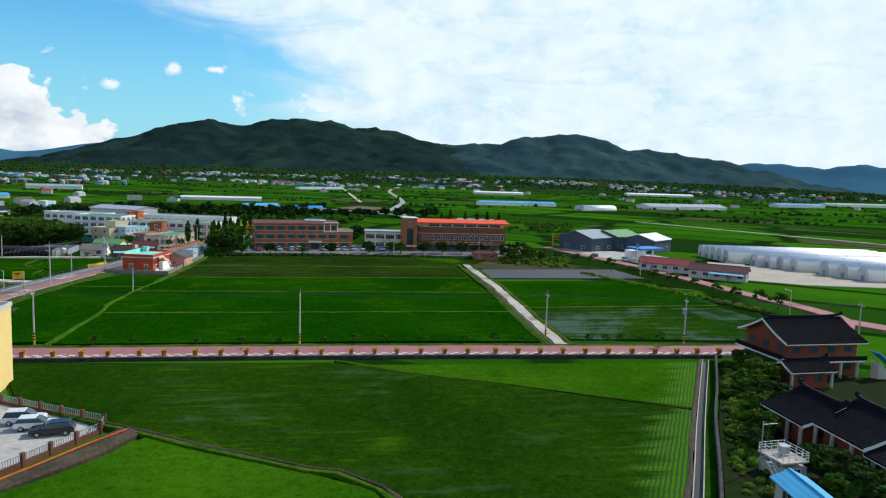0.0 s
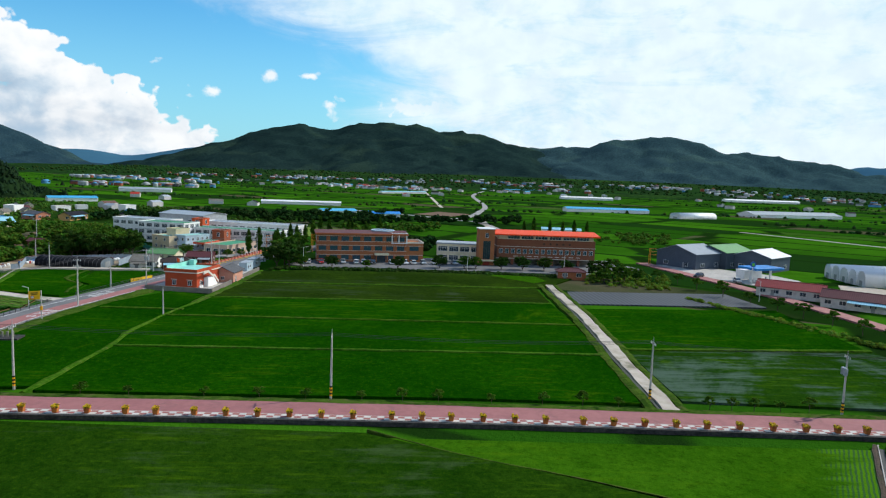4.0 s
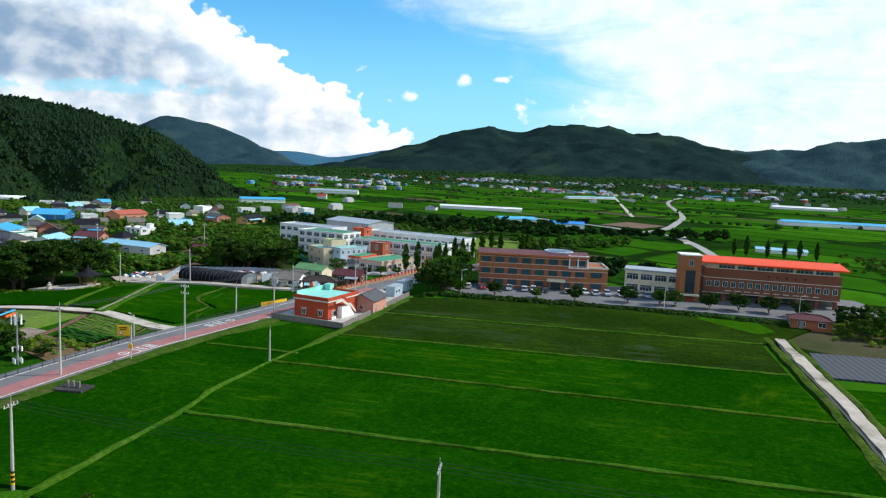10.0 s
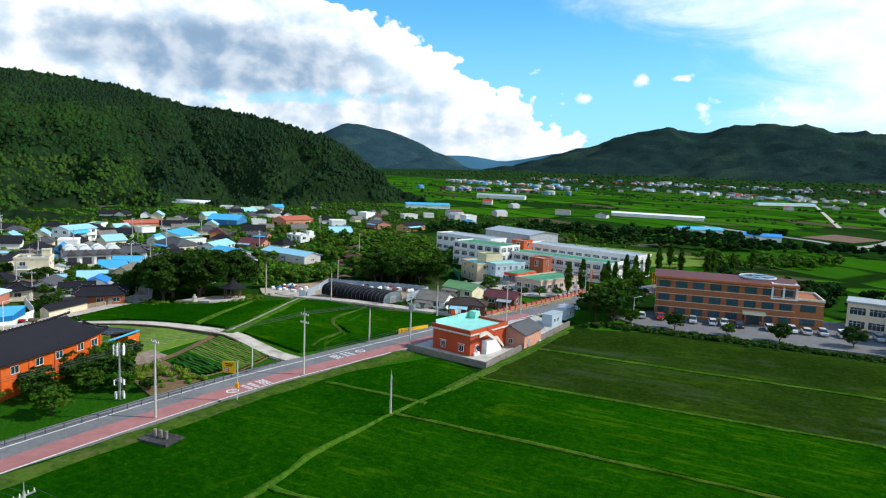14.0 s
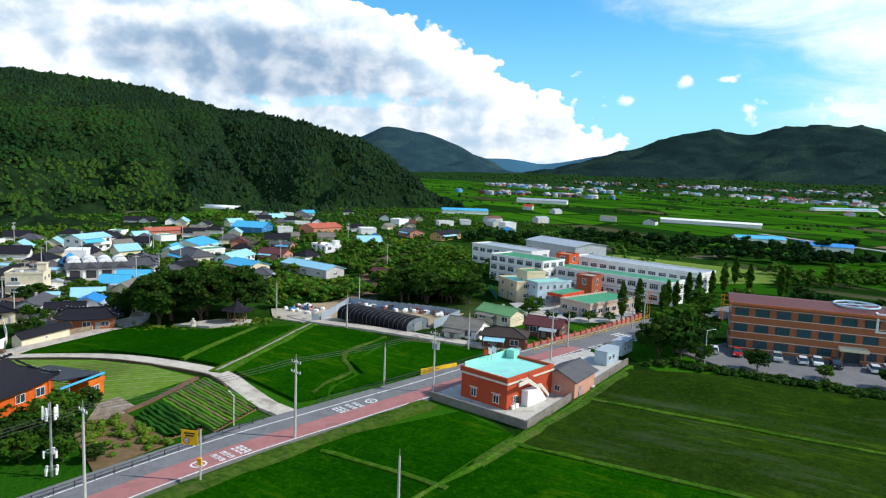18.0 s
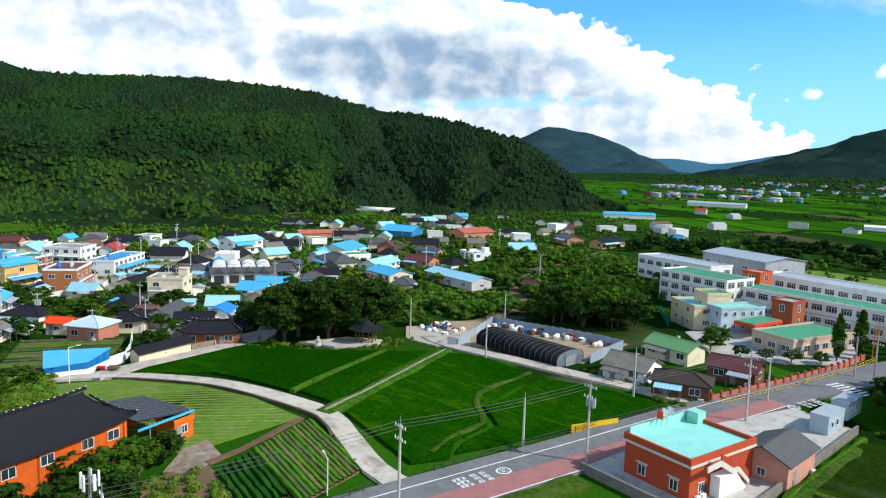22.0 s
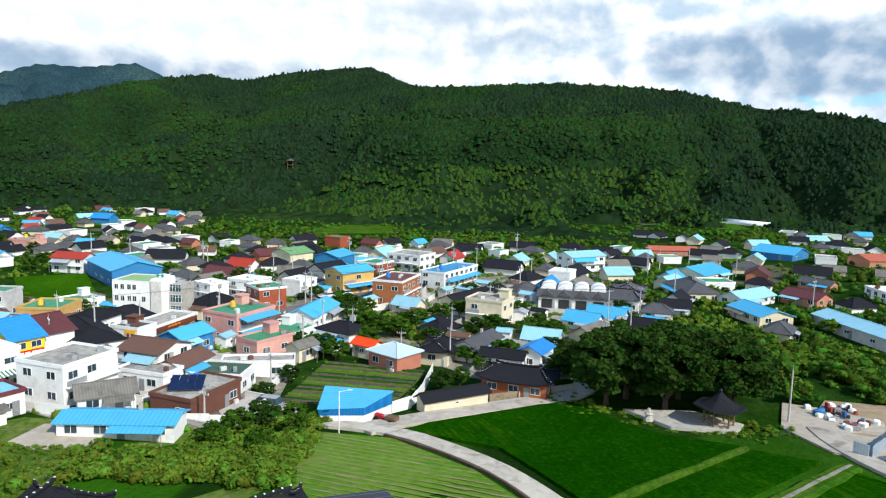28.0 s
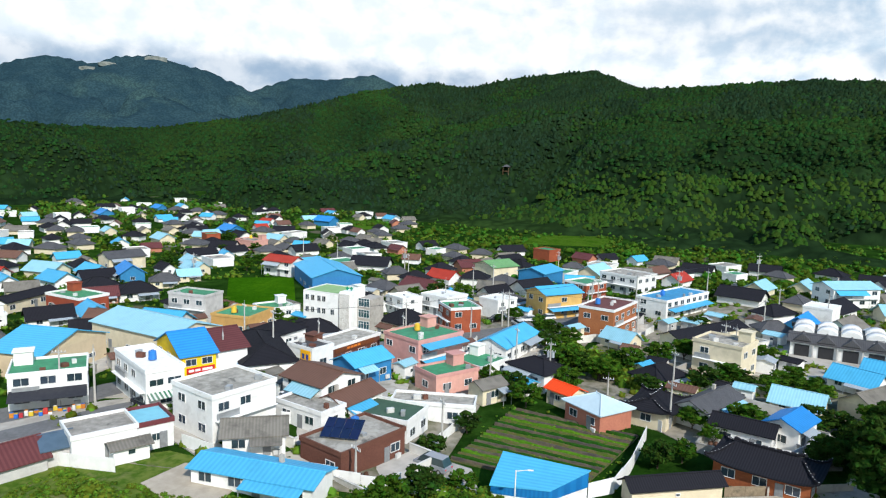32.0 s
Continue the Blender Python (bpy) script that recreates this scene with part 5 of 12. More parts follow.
building("house", "long low white house with a sky-blue roof", "house", -184.3, 99, 93.1, 14.8, 5, 2.1, "gable", WHITE, BLUEROOF, 1, rise=0.6)
building("house", "brown brick house with solar panels on its flat roof", "house", -197.2, 103.8, 160, 11.0, 7.4, 3.3, "flat", BROWNBRICK, GREYCOAT, 1, trim=BROWNBRICK)
building("house", "old white house with a grey slate roof", "house", -192.6, 92.4, 122, 7.4, 5.2, 2.6, "gable", WHITE, SLATE, 1)
building("house", "white house with a dark green flat roof", "house", -208.7, 103.6, 86.8, 8.9, 7, 3.3, "flat", WHITE, DARKGREENCOAT, 1)
building("house", "white house with a brown pitched roof", "house", -211.1, 91.4, 73.1, 8.3, 8, 4.7, "gable", WHITE, BROWNROOF, 2)
building("house", "low white house with a brown pitched roof", "house", -209.9, 96.8, 166.9, 8.8, 5, 3.4, "gable", WHITE, BROWNROOF, 1)
building("shop", "small blue shop with a sky-blue roof", "shop", -227.1, 90.3, 158.3, 8.4, 5.7, 3.6, "gable", BLUEW, BLUEROOF, 1)
building("shop", "brown single-storey restaurant with a long sign board", "restaurant", -235.9, 81.7, 166.4, 14.9, 6.3, 3.6, "flat", BROWNBRICK, GREYCOAT, 1, trim=WHITE)
building("shop", "white corner shop with a yellow sign", "shop", -227.5, 79.9, 72.4, 6.3, 5, 4, "flat", WHITE, GREYTILE, 1)
building("house", "house with a broad black hipped roof", "house", -222.4, 72.9, 43.5, 18.9, 8.6, 3.6, "hip", WHITE, BLACKTILE, 1)
building("house", "white house with a black hipped roof", "house", -237.6, 66, 170.4, 10.2, 6.9, 3.4, "hip", WHITE, BLACKTILE, 1)
building("house", "ochre house with a green flat roof", "house", -247.4, 51.5, -176.6, 10.1, 9.1, 4, "flat", OCHRE, GREENCOAT, 1)
building("house", "grey two-storey house with arched porch", "house", -251.7, 35.6, 90, 10.2, 6.3, 6.2, "flat", GREYW, GREENCOAT, 2)
building("house", "white house with a bright red roof", "house", -315.8, 18.4, 81.9, 11.3, 6.4, 4.7, "gable", WHITE, REDROOF, 2)
building("barn", "large blue barn with a sky-blue roof", "barn", -306.1, 39.4, 42.5, 25.9, 14.2, 4.7, "gable", BLUEW, BLUEROOF, 1, size=(1.6, 0.8), gap=6.0)
building("house", "pink house with a flat roof", "house", -359.1, -24, 74.4, 10.8, 7.4, 4, "flat", PINK, GREYCOAT, 1)
building("house", "brick house with a green flat roof", "house", -245, 7.1, 81.5, 12.1, 7.7, 4, "flat", REDBRICK, GREENCOAT, 1, trim=WHITE)
building("house", "long house with a black tile roof", "house", -241.7, -5.6, -170, 16, 4.4, 3, "gable", CREAM, BLACKTILE, 1)
building("house", "house with a wide grey tile roof", "house", -301, -33.9, 159.8, 12.1, 7.6, 4, "gable", CREAM, GREYTILE, 1)
building("house", "white cottage with a black pitched roof", "house", -225.7, 151.1, 74.2, 8.1, 4.4, 3, "gable", WHITE, BLACKTILE, 1)
building("house", "white cottage with a deep blue roof", "house", -229.5, 157.5, 152.7, 6.8, 4.8, 3.4, "gable", WHITE, DEEPBLUE, 1)
building("house", "salmon-walled house with a pale blue hipped roof", "house", -226, 130.6, 51.5, 7.5, 6.5, 3, "hip", SALMON, FLATCOAT["PALEBLUE0"], 1)
building("shed", "small shed with a bright orange roof", "shed", -232, 124.6, 58.2, 4.9, 3.6, 2.6, "gable", CREAM, ORANGEROOF, 1, size=(1.1, 0.9))
building("house", "white house with a grey pitched roof", "house", -235, 146.6, 151.5, 11.7, 5, 3, "gable", WHITE, GREYTILE, 1)
building("house", "cream two-storey house with balconies", "house", -262.5, 149.8, 66, 9.2, 8.0, 6.2, "flat", CREAM, GREYCOAT, 2)
building("shop", "orange brick two-storey building with a maroon roof", "shop", -284.8, 125.3, 164, 14.1, 8.4, 6.6, "flat", TANBRICK, FLATCOAT["PURPLEROOF0"], 2, trim=WHITE)
building("shop", "yellow shop building with blue awnings and roof", "shop", -297.7, 110.2, 137.5, 11.3, 8.5, 6.2, "gable", OCHRE, BLUEROOF, 2)
building("barn", "large blue sheet-metal barn with ribbed walls", "barn", -338.3, 98.4, 161.4, 11.9, 9.2, 4.7, "gable", BLUEW, BLUEROOF, 1, size=(1.6, 0.8), gap=6.0)
building("house", "white two-storey building with a flat roof", "house", -340.9, 125, 61.5, 13.2, 10.7, 5.5, "flat", WHITE, GREYCOAT, 2)
building("house", "long white house with a blue flat roof", "house", -315.4, 139, 151.7, 21.7, 8.7, 4.7, "flat", WHITE, FLATCOAT["BLUEROOF0"], 2)
building("house", "white row house with a sky-blue roof", "house", -257.0, 108.4, 168.7, 15.5, 6.8, 3.4, "gable", WHITE, BLUEROOF, 1)
building("house", "house with a black hipped roof", "house", -241.4, 118.1, 58.5, 8.8, 6.4, 3, "hip", WHITE, BLACKTILE, 1)
building("house", "old cottage with a grey slate roof", "house", -228.7, 112.3, 147.9, 5.1, 3.6, 2.8, "gable", CREAM, SLATE, 1)
building("shop", "pink single-storey shop with a green roof", "shop", -231.6, 104.2, 146, 9.0, 6.2, 3.4, "flat", PINK, GREENCOAT, 1)
building("barn", "cream barn with a pale green roof", "barn", -346.7, 81.4, 144.7, 10.5, 10.2, 4, "gable", CREAM, GREENROOF, 1, size=(1.6, 0.8), gap=6.0)
building("house", "brick two-storey house with a green roof", "house", -323.9, 114.5, 148.9, 9.1, 8, 4.7, "flat", REDBRICK, GREENCOAT, 2, trim=WHITE)
building("house", "red brick two-storey shop with a green roof", "shop", -272.4, 92.9, 39.6, 8.3, 7.3, 5.5, "flat", REDBRICK, GREENCOAT, 2, trim=WHITE)
building("house", "long house with a black pitched roof", "house", -282.1, 146.5, 143.4, 23.8, 4.9, 3.4, "gable", CREAM, BLACKTILE, 1)
building("hall", "long hall with a salmon-red roof", "hall", -398.1, 232.8, 93.4, 20.5, 8.2, 2.6, "gable", SALMON, SALMONROOF, 1, size=(1.6, 0.8), gap=6.0)
building("house", "house with a broad sky-blue roof", "house", -337.5, 224.3, 135.2, 18.3, 13.4, 2.9, "gable", CREAM, BLUEROOF, 1)
building("house", "house with a broad grey hipped roof", "house", -303.8, 211, 5.6, 17.3, 9.5, 2.9, "hip", CREAM, GREYTILE, 1)
building("house", "white house with a pale blue roof", "house", -297.2, 224.9, 127.3, 16.3, 7.5, 2.4, "gable", WHITE, PALEBLUE, 1)
building("house", "house with a maroon pitched roof", "house", -297.9, 242, 30.7, 11.2, 7.4, 2.4, "gable", SALMON, PURPLEROOF, 1)
building("barn", "barn with a patched pale blue sheet roof", "barn", -260.5, 237.1, 9.9, 24.4, 8.1, 2.9, "gable", GREYW, PALEBLUE, 1, size=(1.6, 0.8), gap=6.0)
building("house", "plain white house with a flat roof", "house", -297.2, 264.7, -0.5, 11.5, 7.3, 2.4, "flat", WHITE, WHITE, 1)
building("shed", "small brick hut with a maroon roof", "shed", -237.3, 250.2, 105.4, 4, 5, 2.3, "gable", BROWNBRICK, PURPLEROOF, 1, along="y", size=(1.1, 0.9))
building("house", "house with a sky-blue sheet roof", "house", -275.3, 219.4, 11.4, 13.7, 9.2, 2.6, "gable", CREAM, BLUEROOF, 1)
building("hall", "brick hall with a salmon roof", "hall", -360.6, 299.3, 100.1, 18.9, 11.3, 2.9, "gable", SALMON, SALMONROOF, 1, size=(1.6, 0.8), gap=6.0)
building("barn", "long barn with a blue roof", "barn", -379.1, 270.2, 42.7, 16.1, 15, 2.4, "gable", BLUEW, BLUEROOF, 1, size=(1.6, 0.8), gap=6.0)
building("house", "salmon house with a dark roof", "house", -315.3, 253.7, 39.1, 9.7, 5, 2.4, "gable", SALMON, GREYTILE, 1)
building("house", "ochre house with a dark roof", "house", -310.8, 342.1, 106.5, 18.4, 6.7, 2.9, "gable", OCHRE, BLACKTILE, 1)
building("house", "brick house with a dark grey roof", "house", -327.2, 332.8, -7.9, 12.4, 8.5, 2.9, "gable", SALMON, GREYTILE, 1)
building("house", "dark brick house with a brown-black hipped roof", "house", -143.3, 215, 38, 8.8, 5.6, 2.7, "hip", BROWNBRICK, DARKHIP, 1)
building("house", "brown brick house with a purple sheet roof", "house", -145.7, 230.4, 23.7, 8, 5.9, 2.6, "gable", BROWNBRICK, PURPLEROOF, 1)
building("house", "cream house with a green roof", "house", -159.9, 230.3, 9.7, 9.5, 5.7, 2.7, "gable", CREAM, GREENROOF, 1)
building("house", "white house with a weathered grey roof", "house", -153.9, 214.1, 22.5, 7.6, 7.2, 2.4, "gable", WHITE, SLATE, 1)
building("house", "old house with a black tiled roof and white ridge ends", "house", -230.8, 138.7, 163, 7.8, 6.2, 2.8, "hanok", CREAM, BLACKTILE, 1)
building("house", "brick house with a black tiled roof and white ridge ends", "house", -213.6, 153, 71.6, 11.1, 6.8, 3, "hanok", REDBRICK, BLACKTILE, 1)

# ---- the brick school beside the paddies ----
BAND = mat("pale_stone_band", (0.62, 0.58, 0.50), (0.54, 0.50, 0.43), 0.8, 1.5)
EAVE = mat("orange_eave", (0.55, 0.17, 0.05), None, 0.6, 2.0)


def school_a():
    root = empty("school_building", -115.5, 254.5, 29.2, "three-storey orange brick school block with maroon roof", "school")
    W, D, H = 32.0, 12.0, 10.2
    bm = bmesh.new()
    box(bm, W / 2, D / 2, -0.5, W, D, H + 0.5)
    part("wall", bm, TANBRICK, root)
    bm = bmesh.new()
    prism(bm, [(-1.0, H), (D + 1.0, H + 0.0), (D + 1.0, H + 0.25), (D * 0.5, H + 1.1), (-1.0, H + 0.35)], -0.6, W + 0.6)
    bmesh.ops.rotate(bm, verts=bm.verts[:], cent=(0, 0, 0), matrix=Matrix.Rotation(-math.pi / 2, 3, "Z"))
    bmesh.ops.transform(bm, verts=bm.verts[:], matrix=Matrix.Scale(-1, 4, (0, 1, 0)))
    bmesh.ops.recalc_face_normals(bm, faces=bm.faces[:])
    part("roof", bm, PURPLEROOF, root)
    bm = bmesh.new()
    box(bm, W / 2, -1.02, H - 0.12, W + 1.2, 0.14, 0.5)
    part("eave", bm, EAVE, root, "orange eave board")
    for fl in range(3):
        for zz in (0.85, 2.75):
            bm = bmesh.new()
            box(bm, W / 2, -0.03, fl * 3.35 + zz, W + 0.1, 0.1, 0.13)
            part("string_course", bm, BAND, root)
        for k in range(8):
            window(root, 2.0 + k * 4.0, -0.05, fl * 3.35 + 1.05, 2.7, 1.6, 0, DARKMETAL, BLUEGLASS)
        for k in range(2):
            window(root, -0.02, 3.2 + k * 5.0, fl * 3.35 + 1.05, 1.6, 1.5, -90, FRAME, GLASS)
    bm = bmesh.new()
    box(bm, 23.0, -1.1, 2.9, 5.2, 2.2, 0.7, bevel=0.05)
    part("porch_roof", bm, CREAM, root, "cream entrance canopy")
    bm = bmesh.new()
    for sx in (-2, 2):
        box(bm, 23.0 + sx, -1.7, -0.3, 0.35, 0.35, 3.2)
    part("porch_column", bm, TANBRICK, root)
    bm = bmesh.new()
    box(bm, 23.0, -0.06, 0, 3.0, 0.1, 2.6)
    part("door", bm, GLASS, root)
    # two-storey end wing with a roof terrace
    bm = bmesh.new()
    box(bm, W + 3.2, D / 2 + 0.4, -0.5, 6.4, D, 7.6)
    part("wing", bm, TANBRICK, root)
    bm = bmesh.new()
    for sx in (-1, 1):
        box(bm, W + 3.2 + sx * 3.2, D / 2 + 0.4, 7.1, 0.3, D + 0.3, 0.5)
        box(bm, W + 3.2, D / 2 + 0.4 + sx * D / 2, 7.1, 6.1, 0.3, 0.5)
    part("parapet", bm, BAND, root)
    for fl in range(2):
        for k in range(2):
            window(root, W + 6.42, 3.2 + k * 4.6, fl * 3.35 + 1.1, 1.6, 1.5, 90, FRAME, GLASS)
        window(root, W + 3.0, 0.37, fl * 3.35 + 1.05, 3.4, 1.6, 0, DARKMETAL, BLUEGLASS)
        bm = bmesh.new()
        box(bm, W + 3.2, D / 2 + 0.4, fl * 3.35 + 2.75, 6.5, D + 0.1, 0.13)
        part("string_course", bm, BAND, root)
    # white stair frame above the terrace
    bm = bmesh.new()
    for x in (W - 5.2, W - 2.7, W + 0.1):
        for y in (-0.25, 4.0):
            box(bm, x, y, 7.2, 0.4, 0.4, 3.4)
    for y in (-0.25, 4.0):
        box(bm, W - 2.5, y, 10.5, 5.9, 0.45, 0.35)
        box(bm, W - 2.5, y, 7.0, 5.9, 0.45, 0.3)
    for x in (W - 5.2, W + 0.1):
        box(bm, x, 1.9, 10.5, 0.4, 4.0, 0.34)
    part("stair_frame", bm, WHITE, root, "white open stair frame")
    # round white ring on the roof
    bm = bmesh.new()
    n = 40
    for k in range(n):
        a, b = 2 * math.pi * k / n, 2 * math.pi * (k + 1) / n
        tube(bm, (W - 8 + 4.2 * math.cos(a), 6 + 4.2 * math.sin(a), 11.3), (W - 8 + 4.2 * math.cos(b), 6 + 4.2 * math.sin(b), 11.3), 0.22, n=6)
    for a in (0.3, 0.3 + math.pi / 2):
        tube(bm, (W - 8 - 4.2 * math.cos(a), 6 - 4.2 * math.sin(a), 11.3), (W - 8 + 4.2 * math.cos(a), 6 + 4.2 * math.sin(a), 11.3), 0.16, n=6)
    box(bm, W - 8, 6, 10.6, 4.5, 4.5, 0.5)
    part("roof_ring", bm, mat("pale_blue_ring", (0.45, 0.62, 0.72), None, 0.5, 2.0), root, "pale blue steel ring")


school_a()


def school_link():
    root = empty("link_building", -79.5, 281.5, 14, "two-storey glazed link between two school blocks", "school")
    bm = bmesh.new()
    box(bm, 8.5, 4, -0.5, 17, 8, 7.2)
    part("wall", bm, CREAM, root)
    bm = bmesh.new()
    box(bm, 8.5, 4, 6.7, 17.6, 8.6, 0.5)
    part("roof", bm, GREYROOF, root)
    for fl in range(2):
        for k in range(4):
            window(root, 2.3 + 4.1 * k, -0.04, 0.7 + fl * 3.3, 3.5, 1.9, 0, FRAME, GLASS)
    root = empty("stair_tower", -62, 277, 24, "tall orange brick stair tower with a glass front", "tower")
    bm = bmesh.new()
    box(bm, 2.8, 3, -0.5, 5.6, 6, 13.9)
    part("wall", bm, TANBRICK, root)
    roof = bmesh.new()
    box(roof, 2.8, 3, 13.4, 6.0, 6.4, 0.3)
    part("roof", roof, WHITE, root)
    window(root, 2.8, -0.04, 2.6, 2.7, 6.6, 0, DARKMETAL, GLASS)
    window(root, 2.8, -0.04, 10.4, 1.2, 1.7, 0, FRAME, GLASS)
    bm = bmesh.new()
    box(bm, 2.8, -0.9, 2.0, 5.0, 1.8, 0.4)
    part("canopy", bm, CREAM, root)
    bm = bmesh.new()
    box(bm, 2.8, -0.05, 0, 2.4, 0.12, 1.9)
    part("door", bm, mat("red_door", (0.3, 0.03, 0.02), None, 0.5, 2.0), root)


school_link()


def school_b():
    root = empty("school_hall", -57, 284, 19.9, "long dark brick school hall under a bright orange roof", "school")
    W, D, H = 36.7, 14.0, 9.7
    brick = mat("hall_brick", (0.21, 0.075, 0.04), (0.165, 0.058, 0.032), 0.85, 4.0, 0.005, 16.0)
    bm = bmesh.new()
    box(bm, W / 2, D / 2, 2.6, W, D, H - 2.6)
    part("wall", bm, brick, root)
    bm = bmesh.new()
    box(bm, W / 2, D / 2 + 2.5, -0.5, W - 0.4, D - 5, 3.1)
    part("ground_floor", bm, DARKCONC, root)
    for k in range(8):
        bm = bmesh.new()
        box(bm, 1.0 + k * (W - 2) / 7, 0.6, -0.5, 0.9, 0.9, 3.1)
        part("pillar", bm, brick, root)
    bm = bmesh.new()
    box(bm, W / 2, D / 2, H, W - 1.2, D - 1.2, 1.5)
    part("clerestory", bm, CREAM, root)
    for k in range(6):
        window(root, 6.2 + k * 5.2, 0.57, H + 0.15, 4.6, 1.2, 0, FRAME, BLUEGLASS)
    bm = bmesh.new()
    prism(bm, [(-1.4, H + 1.5), (D + 1.0, H + 1.5), (D + 1.0, H + 1.9), (D * 0.55, H + 3.0), (-1.4, H + 1.95)], -1.4, W + 1.4)
    bmesh.ops.rotate(bm, verts=bm.verts[:], cent=(0, 0, 0), matrix=Matrix.Rotation(-math.pi / 2, 3, "Z"))
    bmesh.ops.transform(bm, verts=bm.verts[:], matrix=Matrix.Scale(-1, 4, (0, 1, 0)))
    bmesh.ops.recalc_face_normals(bm, faces=bm.faces[:])
    part("roof", bm, ORANGEROOF, root, "bright orange metal roof")
    for z in (7.0, 2.6):
        bm = bmesh.new()
        box(bm, W / 2, D / 2, z, W + 0.14, D + 0.14, 0.16)
        part("string_course", bm, BAND, root)
    for k in range(16):
        window(root, 1.5 + k * (W - 3) / 15, -0.04, 4.5, 1.35, 1.7, 0, FRAME, BLUEGLASS)
    for k in range(10):
        bm = bmesh.new()
        box(bm, 7 + k * 2.6, -0.04, 3.4, 1.7, 0.1, 0.22)
        part("louvre", bm, BAND, root)
    for k in range(5):
        bm = bmesh.new()
        tube(bm, (17.5 + k * 2.4, -0.12, 8.3), (17.5 + k * 2.4, 0.02, 8.3), 0.42, n=14)
        part("emblem", bm, mat("dark_bronze", (0.08, 0.035, 0.02), None, 0.5, 3.0), root)
    for k in range(3):
        window(root, W + 0.02, 3 + 3.6 * k, 4.5, 1.3, 1.6, 90, FRAME, GLASS)
    shed = building("store", "low brick store with a maroon roof behind the hedge", "shed", -27, 262.5, 16, 9, 4.5, 2.6, "hip", TANBRICK, PURPLEROOF, 1)


school_b()

# school yard
sheet("school_yard", [(-121, 243), (-108, 239.5), (-66, 259), (-22, 274), (-6, 300), (-20, 320), (-60, 305), (-118, 262)], ASPHALT, 0.30, 0.5, "asphalt school car park", "car park")
sheet("school_lawn", [(-238, 346), (-165, 338), (-153, 362), (-163, 390), (-230, 376)], TURF, 0.10, 0.3, "yellow-green turf of the school sports field", "sports field")
sheet("plastic_field", [(-24.5, 234), (19.5, 253.5), (28.5, 235), (-20.5, 215)], striped("black_mulch_film", (0.062, 0.070, 0.088), (0.018, 0.021, 0.022), 1.3, RA, 0.55, 0.2, spec=0.2, sharp=False, noise_amt=0.2, local=False), 0.30, 0.5, "vegetable field under dark mulch film", "field")


# ---- the white school ----
def big_block(name, label, x, y, rot, w, d, h, wall, roofm, floors, size=(2.2, 1.5), gap=3.6, band=None, **k):
    return building(name, label, "school", x, y, rot, w, d, h, "flat", wall, roofm, floors, size=size, gap=gap, skip=0.0, band=band, **k)


SCHOOLW = mat("school_white", (0.76, 0.76, 0.75), (0.67, 0.67, 0.66), 0.75, 0.8, 0.002, stain=(0.35, 0.34, 0.32), stain_amt=0.3)
BIGWIN = (2.6, 1.6)
BANDGREY = mat("school_band", (0.42, 0.43, 0.44), (0.36, 0.37, 0.38), 0.8, 1.0)
big_block("school_block", "white three-storey school block with green roof edge", -198, 280, 3, 22, 11, 8.2, SCHOOLW, GREENCOAT, 3, size=BIGWIN, gap=3.3, band=BANDGREY)
big_block("school_block", "long white two-storey school wing with green roof", -170, 288.1, 8, 40.5, 9, 6.4, SCHOOLW, GREENCOAT, 2, size=BIGWIN, gap=3.3, band=BANDGREY)
big_block("school_block", "long white rear school wing with a grey roof", -175, 309.3, 5, 46, 10, 7.3, SCHOOLW, GREYROOF, 2, size=BIGWIN, gap=3.3, band=BANDGREY)
big_block("school_block", "grey rear school wing", -228, 303, 2, 30, 10, 7.0, SCHOOLW, GREYROOF, 2, size=BIGWIN, gap=3.4)
building("gymnasium", "grey school gymnasium with a shallow pale roof", "gymnasium", -221, 327, -5, 27, 17, 8.6, "gable", mat("gym_grey", (0.36, 0.39, 0.42), None, 0.7, 0.8), GREYROOF, 2, rise=1.2, size=(2.2, 1.0), gap=5.0)
building("stair_block", "orange glazed stair block of the school", "tower", -191.5, 292.5, 8, 5, 6, 9.3, "flat", mat("school_orange", (0.55, 0.09, 0.02), None, 0.7, 1.0), GREYCOAT, 3, size=(1.6, 1.8), door=False)
building("stair_block", "brick-red stair block of the school", "tower", -169.5, 276, 10, 5, 6, 6.6, "flat", REDBRICK, GREYCOAT, 2, size=(1.2, 1.8), door=False)
big_block("kindergarten", "beige kindergarten block with a tan attic", -180.5, 260.5, -18, 11, 11, 5.2, BEIGE, MINTCOAT, 2, size=(1.2, 1.2))
big_block("kindergarten", "pale blue kindergarten block with square windows", -173.2, 262.5, -10, 5.5, 12, 5.5, mat("pale_blue_wall", (0.40, 0.52, 0.60), None, 0.7, 0.8), MINTCOAT, 2, size=(1.0, 1.2), gap=2.0)
building("attic", "tan rooftop room of the kindergarten", "school", -179.5, 262, -18, 6, 6, 7.7, "flat", BEIGE, GREENCOAT, 2, size=(0.9, 0.9), door=False)
big_block("school_block", "low pink-beige school block with a mint roof", -156.2, 263.4, 0, 9.6, 20, 3.3, mat("pink_beige_tile", (0.52, 0.38, 0.30), (0.46, 0.33, 0.26), 0.7, 1.0), GREENCOAT, 1, size=(1.8, 1.2), gap=2.6)


sheet("school_yard", [(-160, 240), (-176, 250), (-173, 270), (-164, 276), (-150, 274), (-144, 258), (-149, 248)], LANECONC, 0.12, 0.3, "pale paved forecourt of the kindergarten", "yard")


